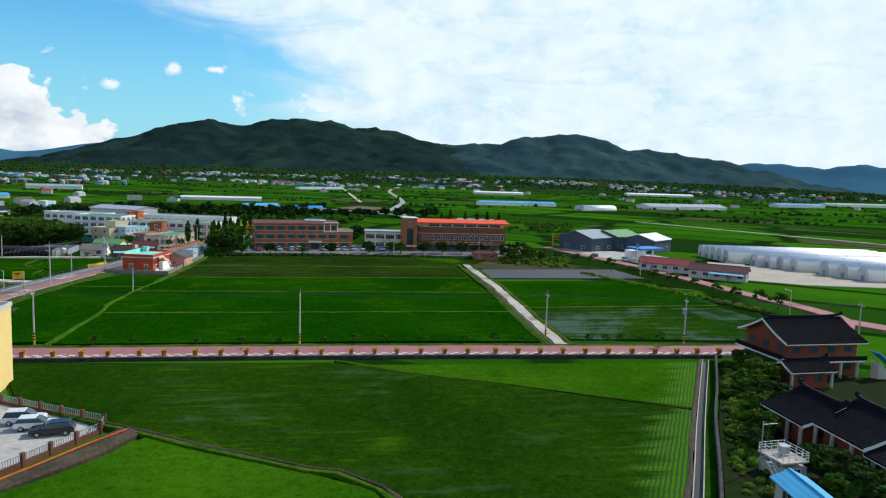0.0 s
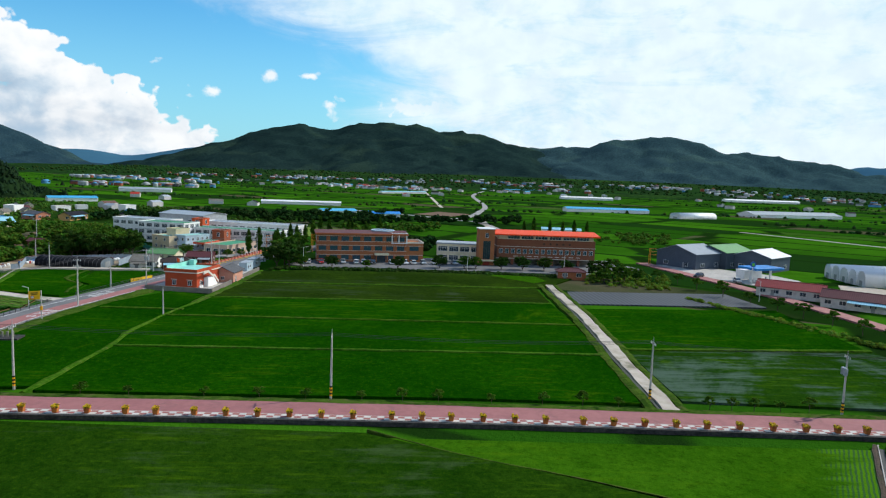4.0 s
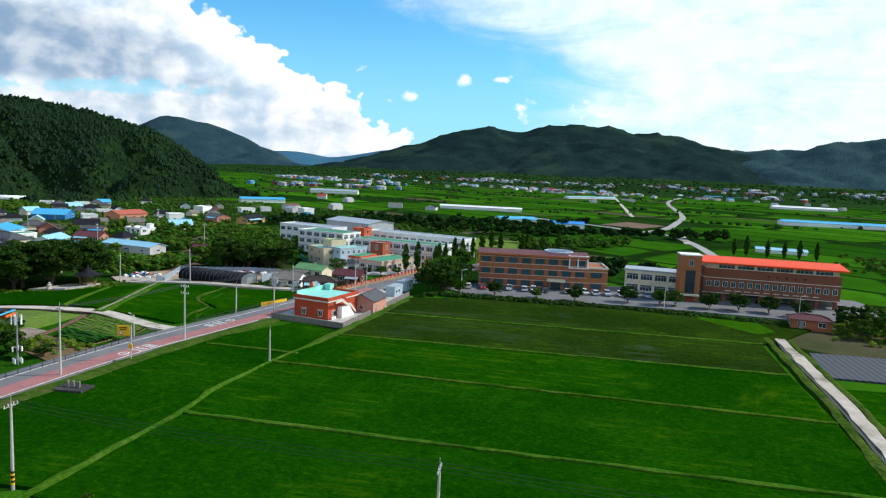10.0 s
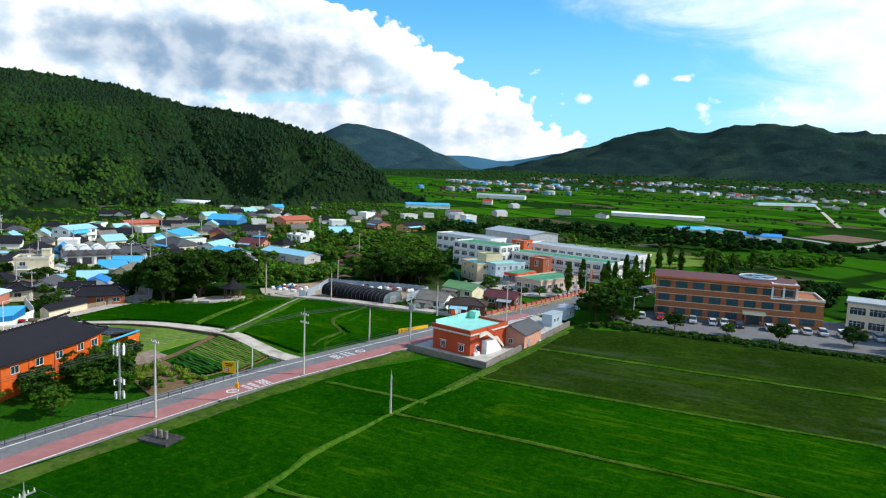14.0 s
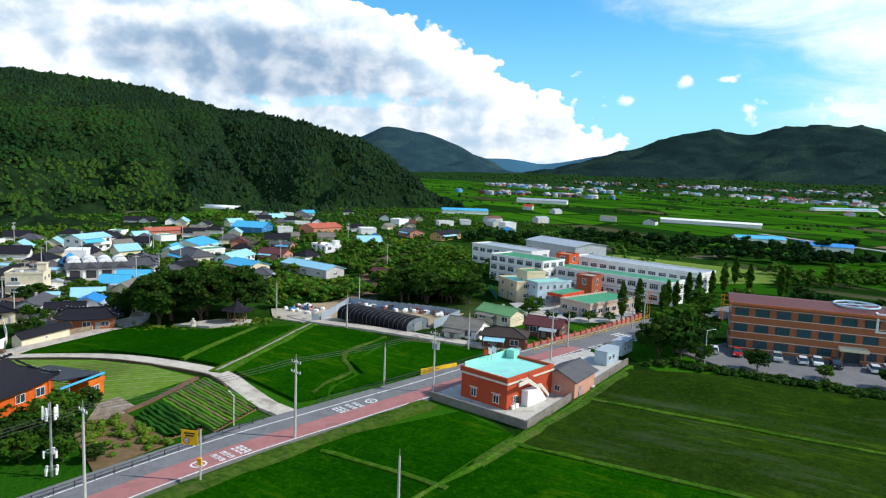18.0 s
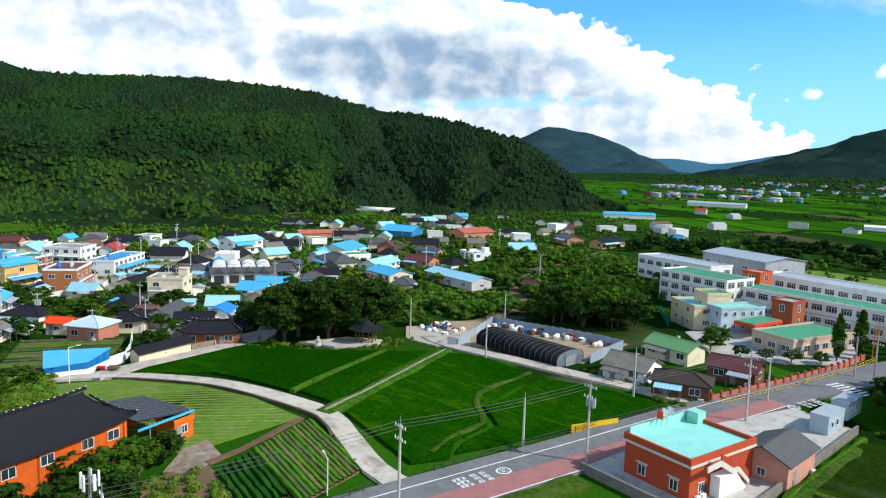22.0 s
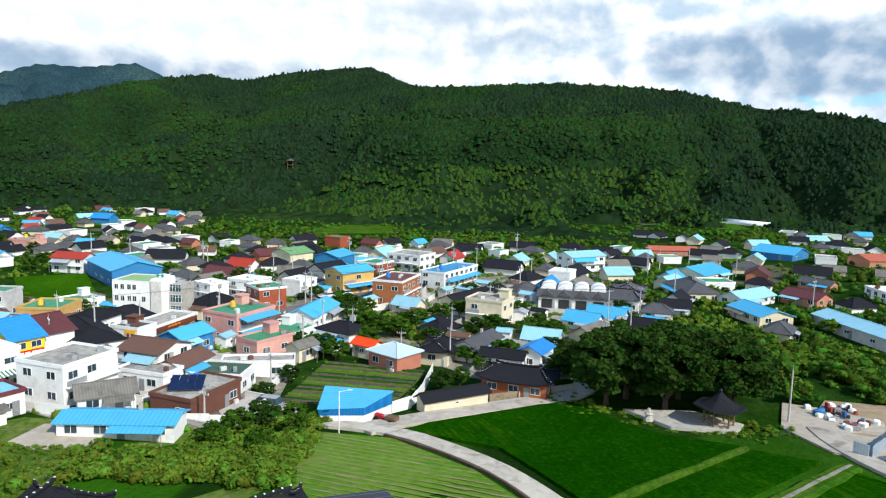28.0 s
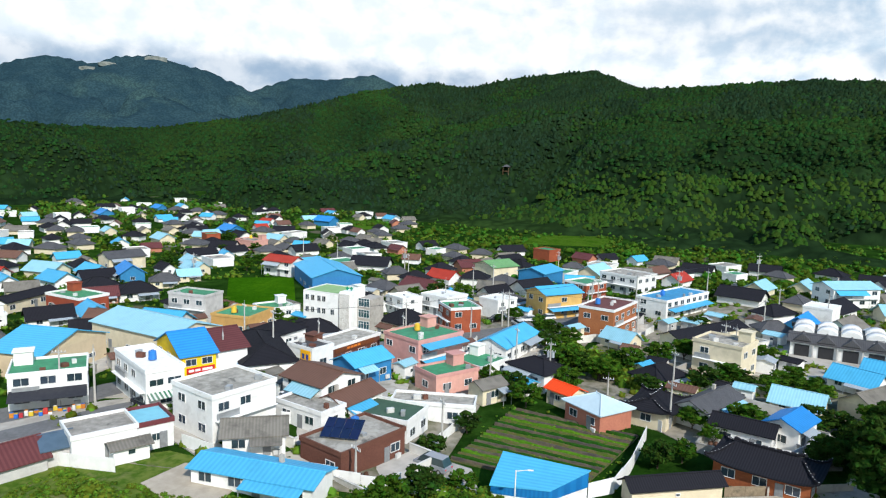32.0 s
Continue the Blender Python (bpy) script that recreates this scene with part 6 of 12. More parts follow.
def red_porch():
    root = empty("entrance_canopy", -166.8, 262.5, 97, "red school entrance canopy with a green top", "canopy")
    red = mat("canopy_red", (0.62, 0.05, 0.02), None, 0.6, 1.0)
    bm = bmesh.new()
    box(bm, 0, 0, 2.8, 11.0, 5.0, 0.8, bevel=0.05)
    part("canopy", bm, red, root)
    bm = bmesh.new()
    box(bm, 0, 0, 3.6, 10.4, 4.4, 0.08)
    part("roof", bm, GREENCOAT, root)
    for sx in (-4.6, 4.6):
        bm = bmesh.new()
        tube(bm, (sx, -1.9, -0.3), (sx, -1.9, 2.8), 0.3)
        part("column", bm, CREAM, root)


red_porch()


# ---- police-box style station house beside the road ----
def station():
    root = empty("station_house", -115.2, 186.9, 97.5, "orange brick station house with a mint flat roof", "office building")
    # local x runs away along the paddy side, local y towards the road
    W, D, H = 12.0, 9.0, 4.3
    bm = bmesh.new()
    box(bm, W / 2, D / 2, -0.3, W, D, H + 0.3)
    part("wall", bm, PUMPBRICK, root)
    bm = bmesh.new()
    box(bm, W / 2, D / 2, H, W + 0.5, D + 0.5, 0.28)
    part("cornice", bm, BAND, root, "white cornice band")
    bm = bmesh.new()
    for s in (0, 1):
        box(bm, W / 2, s * D, H + 0.28, W + 0.5, 0.3, 0.75)
        box(bm, s * W, D / 2, H + 0.28, 0.3, D - 0.1, 0.75)
    part("parapet", bm, PUMPBRICK, root)
    bm = bmesh.new()
    box(bm, W / 2, D / 2, H + 0.28, W - 0.4, D - 0.4, 0.3)
    part("roof", bm, MINTCOAT, root, "mint-green roof coating")
    bm = bmesh.new()
    box(bm, W * 0.5, D - 0.3, H + 0.58, W - 0.6, 0.12, 1.1)
    box(bm, W - 0.5, D - 1.4, H + 0.58, 1.6, 1.6, 1.4)
    part("roof_screen", bm, MINTCOAT, root)
    # stair on the paddy side
    bm = bmesh.new()
    prism(bm, [(3.6, -0.3), (8.8, -0.3), (8.8, 0.6), (6.6, 2.9), (3.6, 2.9), (3.6, 0)], -1.3, -0.1)
    part("stair", bm, WHITE, root, "white-sided outside stair")
    bm = bmesh.new()
    prism(bm, [(1.0, 4.1), (3.4, 4.3), (5.8, 2.9), (6.8, 2.9), (9.2, 0.9), (9.2, 1.4), (6.9, 3.5), (5.9, 3.5), (3.5, 4.95), (1.0, 4.7)], -1.45, -1.28)
    part("stair_rail", bm, BAND, root)
    bm = bmesh.new()
    prism(bm, [(9.0, 1.5), (6.9, 3.6), (5.9, 3.6), (3.5, 5.0), (3.5, 5.6), (6.2, 4.4), (7.1, 4.4), (9.0, 2.4)], -1.40, -1.22)
    part("stair_wall", bm, PUMPBRICK, root)
    for x in (1.2, 2.2):
        bm = bmesh.new()
        box(bm, x, -0.3, 0.2, 0.7, 0.4, 0.8, bevel=0.03)
        part("air_conditioner", bm, WHITE, root)
    window(root, 2.0, -0.05, 1.1, 1.0, 1.2, 0)
    for y in (2.0, 6.4):
        window(root, -0.04, y, 1.0, 1.1, 1.3, -90)
        bm = bmesh.new()
        box(bm, -0.08, y, 2.45, 0.3, 1.6, 0.12)
        part("lintel", bm, BAND, root)
    bm = bmesh.new()
    box(bm, 2.6, -0.06, 0, 0.9, 0.1, 2.0)
    part("door", bm, DARKMETAL, root)
    for k, c in enumerate(((0.7, 0.12, 0.02), (0.85, 0.85, 0.85), (0.75, 0.8, 0.85))):
        flag = empty("flag", -124.2 - 0.2 * k, 190.5 + 1.1 * k, 0, "small flag on a roof pole", "flag", "roof flags", z=4.9)
        bm = bmesh.new()
        tube(bm, (0, 0, 0), (0, 0, 2.6), 0.03, n=6)
        part("flag_pole", bm, STEEL, flag)
        bm = bmesh.new()
        for j in range(5):
            v = [bm.verts.new((0.03 + j * 0.18 + i * 0.18, 0.06 * math.sin((j + i) * 1.6), 1.5 + z)) for i, z in ((0, 0), (1, -0.05), (1, 0.95), (0, 1.0))]
            bm.faces.new(v)
        bmesh.ops.solidify(bm, geom=bm.faces[:], thickness=0.012)
        part("cloth", bm, mat("cloth_%d" % k, c, None, 0.8, 4.0), flag)
    # yard wall round it
    wall = empty("yard_wall", 0, 0, 0, "stained concrete yard wall beside the paddies", "wall", z=0)
    for a, b in (((-127, 181.5), (-109.0, 184.6)), ((-109.0, 184.6), (-121, 226))):
        bm = bmesh.new()
        L = math.dist(a, b)
        box(bm, (a[0] + b[0]) / 2, (a[1] + b[1]) / 2, -0.3, L, 0.3, 1.5, math.atan2(b[1] - a[1], b[0] - a[0]))
        part("panel", bm, DARKCONC, wall)
    sheet("yard", [(-127, 182), (-109.4, 185), (-121.2, 226), (-131, 226), (-131, 200)], CONCRETE, 0.42, 0.6, "concrete yard", "yard")


station()
building("annex", "pale pink annex with a dark pitched roof", "house", -117.0, 203.3, 106, 8.5, 6.0, 3.2, "gable", mat("pink_annex", (0.55, 0.27, 0.2), None, 0.8, 1.0), GREYTILE, 1, size=(1.0, 1.0), along="x")


def container(x, y, rot):
    root = empty("container", x, y, rot, "pale blue-grey site container office", "container", "site containers")
    c = striped("container_steel", (0.36, 0.46, 0.52), (0.32, 0.42, 0.48), 0.25, 0.0, 0.5)
    bm = bmesh.new()
    box(bm, 0, 0, 0.4, 6.0, 2.5, 2.6, bevel=0.05)
    part("body", bm, c, root)
    bm = bmesh.new()
    box(bm, 0, 0, 3.0, 6.1, 2.6, 0.12)
    part("roof", bm, GREYROOF, root)
    for s in (-1.6, 0.2):
        window(root, s, -1.27, 1.3, 0.9, 0.9, 0)


container(-123.4, 222.6, 104)
container(-126.0, 231.0, 105)


# ---- timber workshop with black tiles near the farm road ----
def timber_house():
    root = empty("timber_house", -146.7, 119.9, 124, "large orange timber house with a black tiled roof", "house")
    W, D, H = 26.0, 8.8, 5.4
    bm = bmesh.new()
    box(bm, 0, 0, -0.4, W, D, H + 0.4)
    part("wall", bm, ORANGE, root)
    roof_hanok(root, W, D, H, BLACKTILE, 3.1, 0.8)
    for k, z in ((-10.0, 3.3), (-5.2, 3.3), (-0.6, 3.3), (3.4, 3.3), (8.0, 3.4), (11.2, 3.4), (8.6, 0.8), (11.2, 0.8), (4.6, 0.8)):
        window(root, k, -D / 2 - 0.03, z, 1.5, 1.2, 0)
    for z in (0.9, 3.3):
        window(root, W / 2 + 0.03, -2, z, 1.3, 1.2, 90)
    for k in range(6):
        bm = bmesh.new()
        box(bm, -W / 2 + 0.3 + k * 5.05, -D / 2 - 0.03, 0, 0.16, 0.08, H - 0.2)
        part("post", bm, mat("dark_timber", (0.36, 0.07, 0.01), None, 0.7, 3.0), root)
    shed = empty("solar_shelter", -154.2, 131.2, 124, "open shelter roofed with dark solar panels", "shelter")
    bm = bmesh.new()
    prism(bm, [(0.6, 4.5), (9.0, 3.4), (9.0, 3.55), (0.6, 4.65)], -4.6, 5.2)
    part("solar_roof", bm, striped("solar_panels", (0.02, 0.025, 0.04), (0.09, 0.10, 0.12), 1.05, math.pi / 2, 0.25, 0.0, duty=0.92), shed, "dark solar panel roof")
    bm = bmesh.new()
    box(bm, 4.8, -4.7, 3.35, 8.4, 0.15, 0.3)
    part("gutter", bm, BLUEROOF, shed, "blue gutter board")
    for x in (2.6, 8.7):
        bm = bmesh.new()
        tube(bm, (x, -4.3, -0.2), (x, -4.3, 3.7), 0.09)
        part("steel_post", bm, STEEL, shed)
    bm = bmesh.new()
    box(bm, 4.8, 4.8, -0.3, 8.0, 0.3, 3.7)
    part("back_wall", bm, mat("dark_timber", (0.36, 0.07, 0.01)), shed)
    building("annex", "small orange timber hut beside the shelter", "shed", -155.9, 139.0, 124, 3.0, 3.4, 2.6, "flat", ORANGE, BLACKTILE, 1, size=(1.0, 1.1), faces="fr", skip=0)
    root = empty("timber_house", -149.4, 106.3, -10, "timber wing with a black tiled roof and white ridge ends", "house")
    bm = bmesh.new()
    box(bm, 0, 0, -0.4, 15, 7, 5.2)
    part("wall", bm, ORANGE, root)
    roof_hanok(root, 15, 7, 4.9, BLACKTILE, 2.3, 0.8)


timber_house()


# ---- park pavilion beside the old trees ----
def pavilion():
    x, y = -198.4, 181.5
    root = empty("pavilion", x, y, 20, "dark wooden hexagonal pavilion with a tiled roof", "pavilion")
    for k in range(6):
        a = math.pi / 3 * k
        bm = bmesh.new()
        tube(bm, (2.1 * math.cos(a), 2.1 * math.sin(a), 0.3), (2.1 * math.cos(a), 2.1 * math.sin(a), 3.3), 0.14)
        part("post", bm, WOOD, root)
        b = a + math.pi / 3
        bm = bmesh.new()
        for z in (0.9, 1.3, 3.1):
            tube(bm, (2.1 * math.cos(a), 2.1 * math.sin(a), z), (2.1 * math.cos(b), 2.1 * math.sin(b), z), 0.06, n=6)
        part("rail", bm, WOOD, root)
    bm = bmesh.new()
    n, rings = 24, ((3.6, 3.25), (2.6, 3.55), (1.5, 4.2), (0.6, 5.0), (0.12, 5.5))
    vs = [[bm.verts.new((r * (1 + 0.06 * math.cos(6 * 2 * math.pi * k / n)) * math.cos(2 * math.pi * k / n), r * (1 + 0.06 * math.cos(6 * 2 * math.pi * k / n)) * math.sin(2 * math.pi * k / n), z + (0.18 * max(0, math.cos(6 * 2 * math.pi * k / n)) if i == 0 else 0))) for k in range(n)] for i, (r, z) in enumerate(rings)]
    for a, b in zip(vs, vs[1:]):
        for k in range(n):
            bm.faces.new((a[k - 1], a[k], b[k], b[k - 1]))
    bm.faces.new(vs[0][::-1])
    bm.faces.new(vs[-1])
    part("roof", bm, BLACKTILE, root)
    bm = bmesh.new()
    bmesh.ops.create_uvsphere(bm, u_segments=10, v_segments=8, radius=0.25, matrix=Matrix.Translation((0, 0, 5.7)))
    part("finial", bm, DARKMETAL, root)
    bm = bmesh.new()
    bmesh.ops.create_cone(bm, cap_ends=True, segments=6, radius1=3.0, radius2=2.8, depth=0.7, matrix=Matrix.Translation((0, 0, 0.0)))
    part("plinth", bm, CONCRETE, root)
    sheet("stone_terrace", [(-205, 169), (-205, 180), (-199, 185.5), (-195.2, 183), (-196.4, 174)], CONCRETE, 0.45, 0.7, "pale stone terrace under the old trees", "terrace")
    bm = bmesh.new()
    for k, (r, h) in enumerate(((0.8, 0.5), (0.55, 0.5), (0.7, 0.25), (0.3, 0.5))):
        bmesh.ops.create_cone(bm, cap_ends=True, segments=8, radius1=r, radius2=r * 0.8, depth=h, matrix=Matrix.Translation((0, 0, 0.3 + 0.45 * k)))
    lamp = part("stone_lantern", bm, CONCRETE)
    lamp.matrix_world = pose(-199.5, 171.5, ground_z(-199.5, 171.5) + 0.35)
    tagged(lamp, "pale stone lantern on the terrace", "stone lantern")


pavilion()


# ---- scrap yard with a black arched greenhouse ----
def arch_house(name, label, a, b, width, height, cover, ribs, category="greenhouse", end=None, base=0.0, group="", hoop=0.035, hoop_mat=None):
    """An arched tunnel from a to b, with hoops standing proud of its cover."""
    (x0, y0), (x1, y1) = a, b
    L = math.dist(a, b)
    rot = math.degrees(math.atan2(y1 - y0, x1 - x0))
    root = empty(name, x0, y0, rot, label, category, group)
    n = 14
    prof = [(-width / 2, 0)] + [(-width / 2 * math.cos(math.pi * k / n), base + (height - base) * math.sin(math.pi * k / n) ** 0.8) for k in range(n + 1)] + [(width / 2, 0)]
    bm = bmesh.new()
    rows = [[bm.verts.new((x, yy, z)) for yy, z in prof] for x in (0, L)]
    for k in range(len(prof) - 1):
        bm.faces.new((rows[0][k], rows[0][k + 1], rows[1][k + 1], rows[1][k]))
    bmesh.ops.recalc_face_normals(bm, faces=bm.faces[:])
    for f in bm.faces:
        f.smooth = True
    bmesh.ops.solidify(bm, geom=bm.faces[:], thickness=0.06)
    part("cover", bm, cover, root)
    for x in (0.02, L - 0.02):
        bm = bmesh.new()
        v = [bm.verts.new((x, yy, z)) for yy, z in prof]
        bm.faces.new(v)
        bmesh.ops.solidify(bm, geom=bm.faces[:], thickness=0.05)
        part("end_wall", bm, end or cover, root)
    bm = bmesh.new()
    box(bm, -0.06, 0, 0, 0.1, width * 0.35, min(2.0, height * 0.6))
    part("door", bm, STEEL, root)
    for k in range(ribs + 1):
        bm = bmesh.new()
        x = L * k / ribs
        for (ya, za), (yb, zb) in zip(prof, prof[1:]):
            tube(bm, (x, ya * 1.012, za * 1.008), (x, yb * 1.012, zb * 1.008), hoop, n=5)
        part("hoop", bm, hoop_mat or STEEL, root)
    return root


arch_house("greenhouse", "long greenhouse under black shade cloth with steel hoops", (-163.6, 208.1), (-184.0, 203.2), 7.6, 2.9, mat("black_shade_cloth", (0.014, 0.015, 0.019), (0.009, 0.010, 0.013), 0.85, 1.0, spec=0.08), 16, end=mat("blue_grey_panel", (0.25, 0.31, 0.36), None, 0.5, 1.0), base=1.2, hoop_mat=mat("dull_hoop", (0.12, 0.12, 0.13), None, 0.6, 2.0))
sheet("scrap_yard", [(-176, 196.5), (-199, 203), (-209, 217), (-172, 229.5), (-163.5, 211)], mat("sandy_dirt", (0.36, 0.26, 0.16), (0.27, 0.20, 0.12), 1.0, 0.7, 0.04, 3.0, stain=(0.14, 0.12, 0.06), stain_amt=0.5), 0.12, 0.3, "pale dirt yard", "yard")
sheet("turning_place", [(-199, 191), (-212, 197), (-206, 210), (-196, 205), (-185, 199.5), (-188, 193)], GRAVEL, 0.22, 0.4, "bare dirt turning place", "yard")


def panel_fence(name, label, pts, height, material, step=2.5):
    root = empty(name, *pts[0], 0, label, "fence")
    base = root.matrix_world.translation
    for a, b in zip(pts, pts[1:]):
        n = max(1, round(math.dist(a, b) / step))
        for k in range(n):
            t0, t1 = k / n, (k + 1) / n
            p, q = [(a[0] + (b[0] - a[0]) * t, a[1] + (b[1] - a[1]) * t) for t in (t0, t1)]
            mx, my = (p[0] + q[0]) / 2, (p[1] + q[1]) / 2
            bm = bmesh.new()
            box(bm, mx - base.x, my - base.y, ground_z(mx, my) - base.z - 0.2, math.dist(p, q) - 0.04, 0.08, height + 0.2, math.atan2(b[1] - a[1], b[0] - a[0]))
            part("panel", bm, material, root)
    return root


panel_fence("yard_fence", "blue-grey sheet steel fence round the scrap yard", [(-186.2, 196.9), (-207.6, 218.5), (-168.8, 225.3), (-163.2, 212.4)], 1.9, striped("fence_steel", (0.30, 0.36, 0.42), (0.25, 0.31, 0.37), 0.3, 0.0, 0.5))
panel_fence("yard_fence", "pale steel fence beside the greenhouse", [(-186.4, 196.6), (-188.0, 195.4)], 1.9, striped("fence_pale", (0.48, 0.52, 0.56), (0.43, 0.47, 0.5), 0.3, 0.0, 0.5))


# ---- blue corner workshop with a white base ----
def blue_shop():
    """A wedge-shaped workshop: long back wall, walls closing to the corner by the lane."""
    cx, cy = -196.3, 127.0
    root = empty("workshop", cx, cy, 0, "blue-roofed corner workshop with white lower walls", "workshop")
    base = ground_z(cx, cy)
    corners = [(-193.3, 122.9), (-194.0, 129.3), (-199.0, 132.8), (-199.7, 122.7)]
    prof = [(x - cx, y - cy) for x, y in corners]
    tops = (2.3, 2.55, 3.3, 3.5)

    def ring(z0s, z1s, grow=1.0, cap=False):
        bm = bmesh.new()
        a = [bm.verts.new((px * grow, py * grow, z)) for (px, py), z in zip(prof, z0s)]
        b = [bm.verts.new((px * grow, py * grow, z)) for (px, py), z in zip(prof, z1s)]
        for i in range(len(prof)):
            bm.faces.new((a[i - 1], a[i], b[i], b[i - 1]))
        if cap:
            bm.faces.new(b)
            bm.faces.new(a[::-1])
        bmesh.ops.recalc_face_normals(bm, faces=bm.faces[:])
        return bm

    part("wall", ring([-0.8] * 4, [1.45] * 4, 1.0, True), WHITE, root)
    part("cladding", ring([1.4] * 4, tops, 1.012), striped("cobalt_cladding", (0.01, 0.16, 0.42), (0.008, 0.13, 0.36), 0.3, 0.8, 0.5), root)
    part("roof", ring(tops, [t + 0.14 for t in tops], 1.05, True), BLUEROOF, root, "sky-blue sheet roof")


blue_shop()

# ---- clinic, market and other village landmarks ----
def clinic():
    root = empty("clinic", -261.0, 67.6, 84, "white three-storey clinic with a lime-green roof deck", "clinic")
    W, D, H = 9.4, 9.0, 8.4
    bm = bmesh.new()
    box(bm, -1.8, 0, -0.6, W, D, H + 0.6)
    part("wall", bm, WHITE, root)
    bm = bmesh.new()
    box(bm, -1.8, 0, H, W - 0.4, D - 0.4, 0.12)
    part("roof", bm, FLATCOAT["GREENROOF0"], root, "lime-green roof coating")
    bm = bmesh.new()
    for s in (-1, 1):
        box(bm, -1.8, s * (D / 2 - 0.1), H, W, 0.2, 0.3)
        box(bm, -1.8 + s * (W / 2 - 0.1), 0, H, 0.2, D - 0.4, 0.3)
    part("parapet", bm, WHITE, root)
    bm = bmesh.new()
    box(bm, 4.6, -1.5, -0.6, 3.2, 6.4, H + 1.5, bevel=0.35)
    part("stair_tower", bm, WHITE, root)
    bm = bmesh.new()
    for k in range(13):
        box(bm, 3.3 + 0.22 * k, -4.72, 0.0, 0.05, 0.06, H + 0.4)
    part("ribbing", bm, CONCRETE, root)
    bm = bmesh.new()
    box(bm, 7.9, 1.0, -0.6, 3.4, 5.6, H - 0.2)
    part("wing", bm, CONCRETE, root)
    for z in (0.8, 3.4, 5.9):
        window(root, 7.9, -1.84, z, 2.9, 1.9, 0, FRAME, BLUEGLASS)
    for fl in range(3):
        for x in (-5.4, -3.9, -2.2, -0.9, 1.4):
            if x == 1.4 and fl != 1:
                continue
            window(root, x, -D / 2 - 0.03, fl * 2.75 + 1.0, 1.0, 1.3, 0)
        for y in (-2.6, 0.4, 2.8):
            window(root, -6.53, y, fl * 2.75 + 1.0, 1.0, 1.3, -90)
    cross = mat("clinic_green", (0.01, 0.28, 0.16), None, 0.5, 2.0)
    for x in (4.0, 5.1):
        bm = bmesh.new()
        box(bm, x, -2.6, H + 1.25, 0.8, 0.14, 0.28)
        box(bm, x, -2.6, H + 0.98, 0.28, 0.15, 0.82)
        part("cross_sign", bm, cross, root, "green cross sign")
    FOOT.append((-260, 68, 8))


clinic()


def market():
    root = empty("market_hall", -288.5, 173.8, 80, "grey-tiled covered market with two rows of white barrel skylights", "market hall")
    W, D, bays = 18.0, 15.0, 4
    bm = bmesh.new()
    box(bm, 0, 0, -0.6, W, D, 4.0)
    part("wall", bm, WHITE, root)
    # low tiled slopes on the two long sides and a flat valley between
    for side in (1, -1):
        bm = bmesh.new()
        prism(bm, [(side * (D / 2 + 0.7), 3.2), (side * (D / 2 - 2.6), 4.7), (side * (D / 2 - 2.6), 4.4), (side * (D / 2 + 0.7), 2.95)], -W / 2 - 0.6, W / 2 + 0.6)
        bmesh.ops.rotate(bm, verts=bm.verts[:], cent=(0, 0, 0), matrix=Matrix.Rotation(math.pi / 2, 3, "Z"))
        part("roof", bm, GREYTILE, root, "grey tiled slope")
    bm = bmesh.new()
    box(bm, 0, 0, 4.0, W, D - 5.0, 0.5)
    part("roof", bm, SLATE, root, "dark flat roof between the slopes")
    for k in range(bays):
        x = -W / 2 + W / bays * (k + 0.5)
        for y0, y1 in ((-4.6, -0.9), (0.7, 4.4)):
            bm = bmesh.new()
            arc = [(x + 2.0 * math.cos(q * math.pi / 10), 4.5 + 1.35 * math.sin(q * math.pi / 10)) for q in range(11)]
            prism(bm, arc, y0, y1)
            for f in bm.faces:
                f.smooth = len(f.verts) == 4
            part("skylight", bm, WHITE, root, "white fabric barrel skylight")
        # small tiled gable over each bay of the front
        bm = bmesh.new()
        prism(bm, [(x - 1.7, 3.5), (x, 4.9), (x + 1.7, 3.5)], -D / 2 - 0.6, -D / 2 + 3.0)
        part("gable", bm, GREYTILE, root, "small grey tiled gable")
        bm = bmesh.new()
        box(bm, x, -D / 2 - 0.05, 0, 2.8, 0.14, 2.5)
        part("shutter", bm, DARKMETAL, root)
        bm = bmesh.new()
        box(bm, x + W / bays / 2 - 0.15, -D / 2 - 0.35, 0, 0.3, 0.3, 3.1, bevel=0.02)
        part("post", bm, GREYW, root)
    FOOT.append((-284, 173, 12))


market()
for dx, dy, rot in ((-284, 186, 70), (-294, 190, 160)):
    building("market_stall_house", "grey-tiled market house with a hipped roof", "house", dx, dy, rot, 10, 8, 3.6, "hanok", WHITE, GREYTILE, 1)
building("house", "long white and blue house with a shallow roof", "house", -350, 186, 119, 15, 9, 5.5, "gable", WHITE, PALEBLUE, 2)


def awning(x, y, z, rot, w, d, material, label):
    root = empty("awning", x, y, rot, label, "awning", z=z)
    bm = bmesh.new()
    prism(bm, [(0, 0), (-d, -0.5), (-d, -0.42), (0, 0.1)], -w / 2, w / 2)
    bmesh.ops.rotate(bm, verts=bm.verts[:], cent=(0, 0, 0), matrix=Matrix.Rotation(math.pi / 2, 3, "Z"))
    part("canopy", bm, material, root)
    for s in (-1, 1):
        bm = bmesh.new()
        tube(bm, (s * (w / 2 - 0.2), -0.05, -1.0), (s * (w / 2 - 0.2), -d + 0.1, -0.5), 0.04, n=5)
        part("bracket", bm, STEEL, root)


def local(x, y, rot, lx, ly):
    a = radians(rot)
    return x + lx * math.cos(a) - ly * math.sin(a), y + lx * math.sin(a) + ly * math.cos(a)


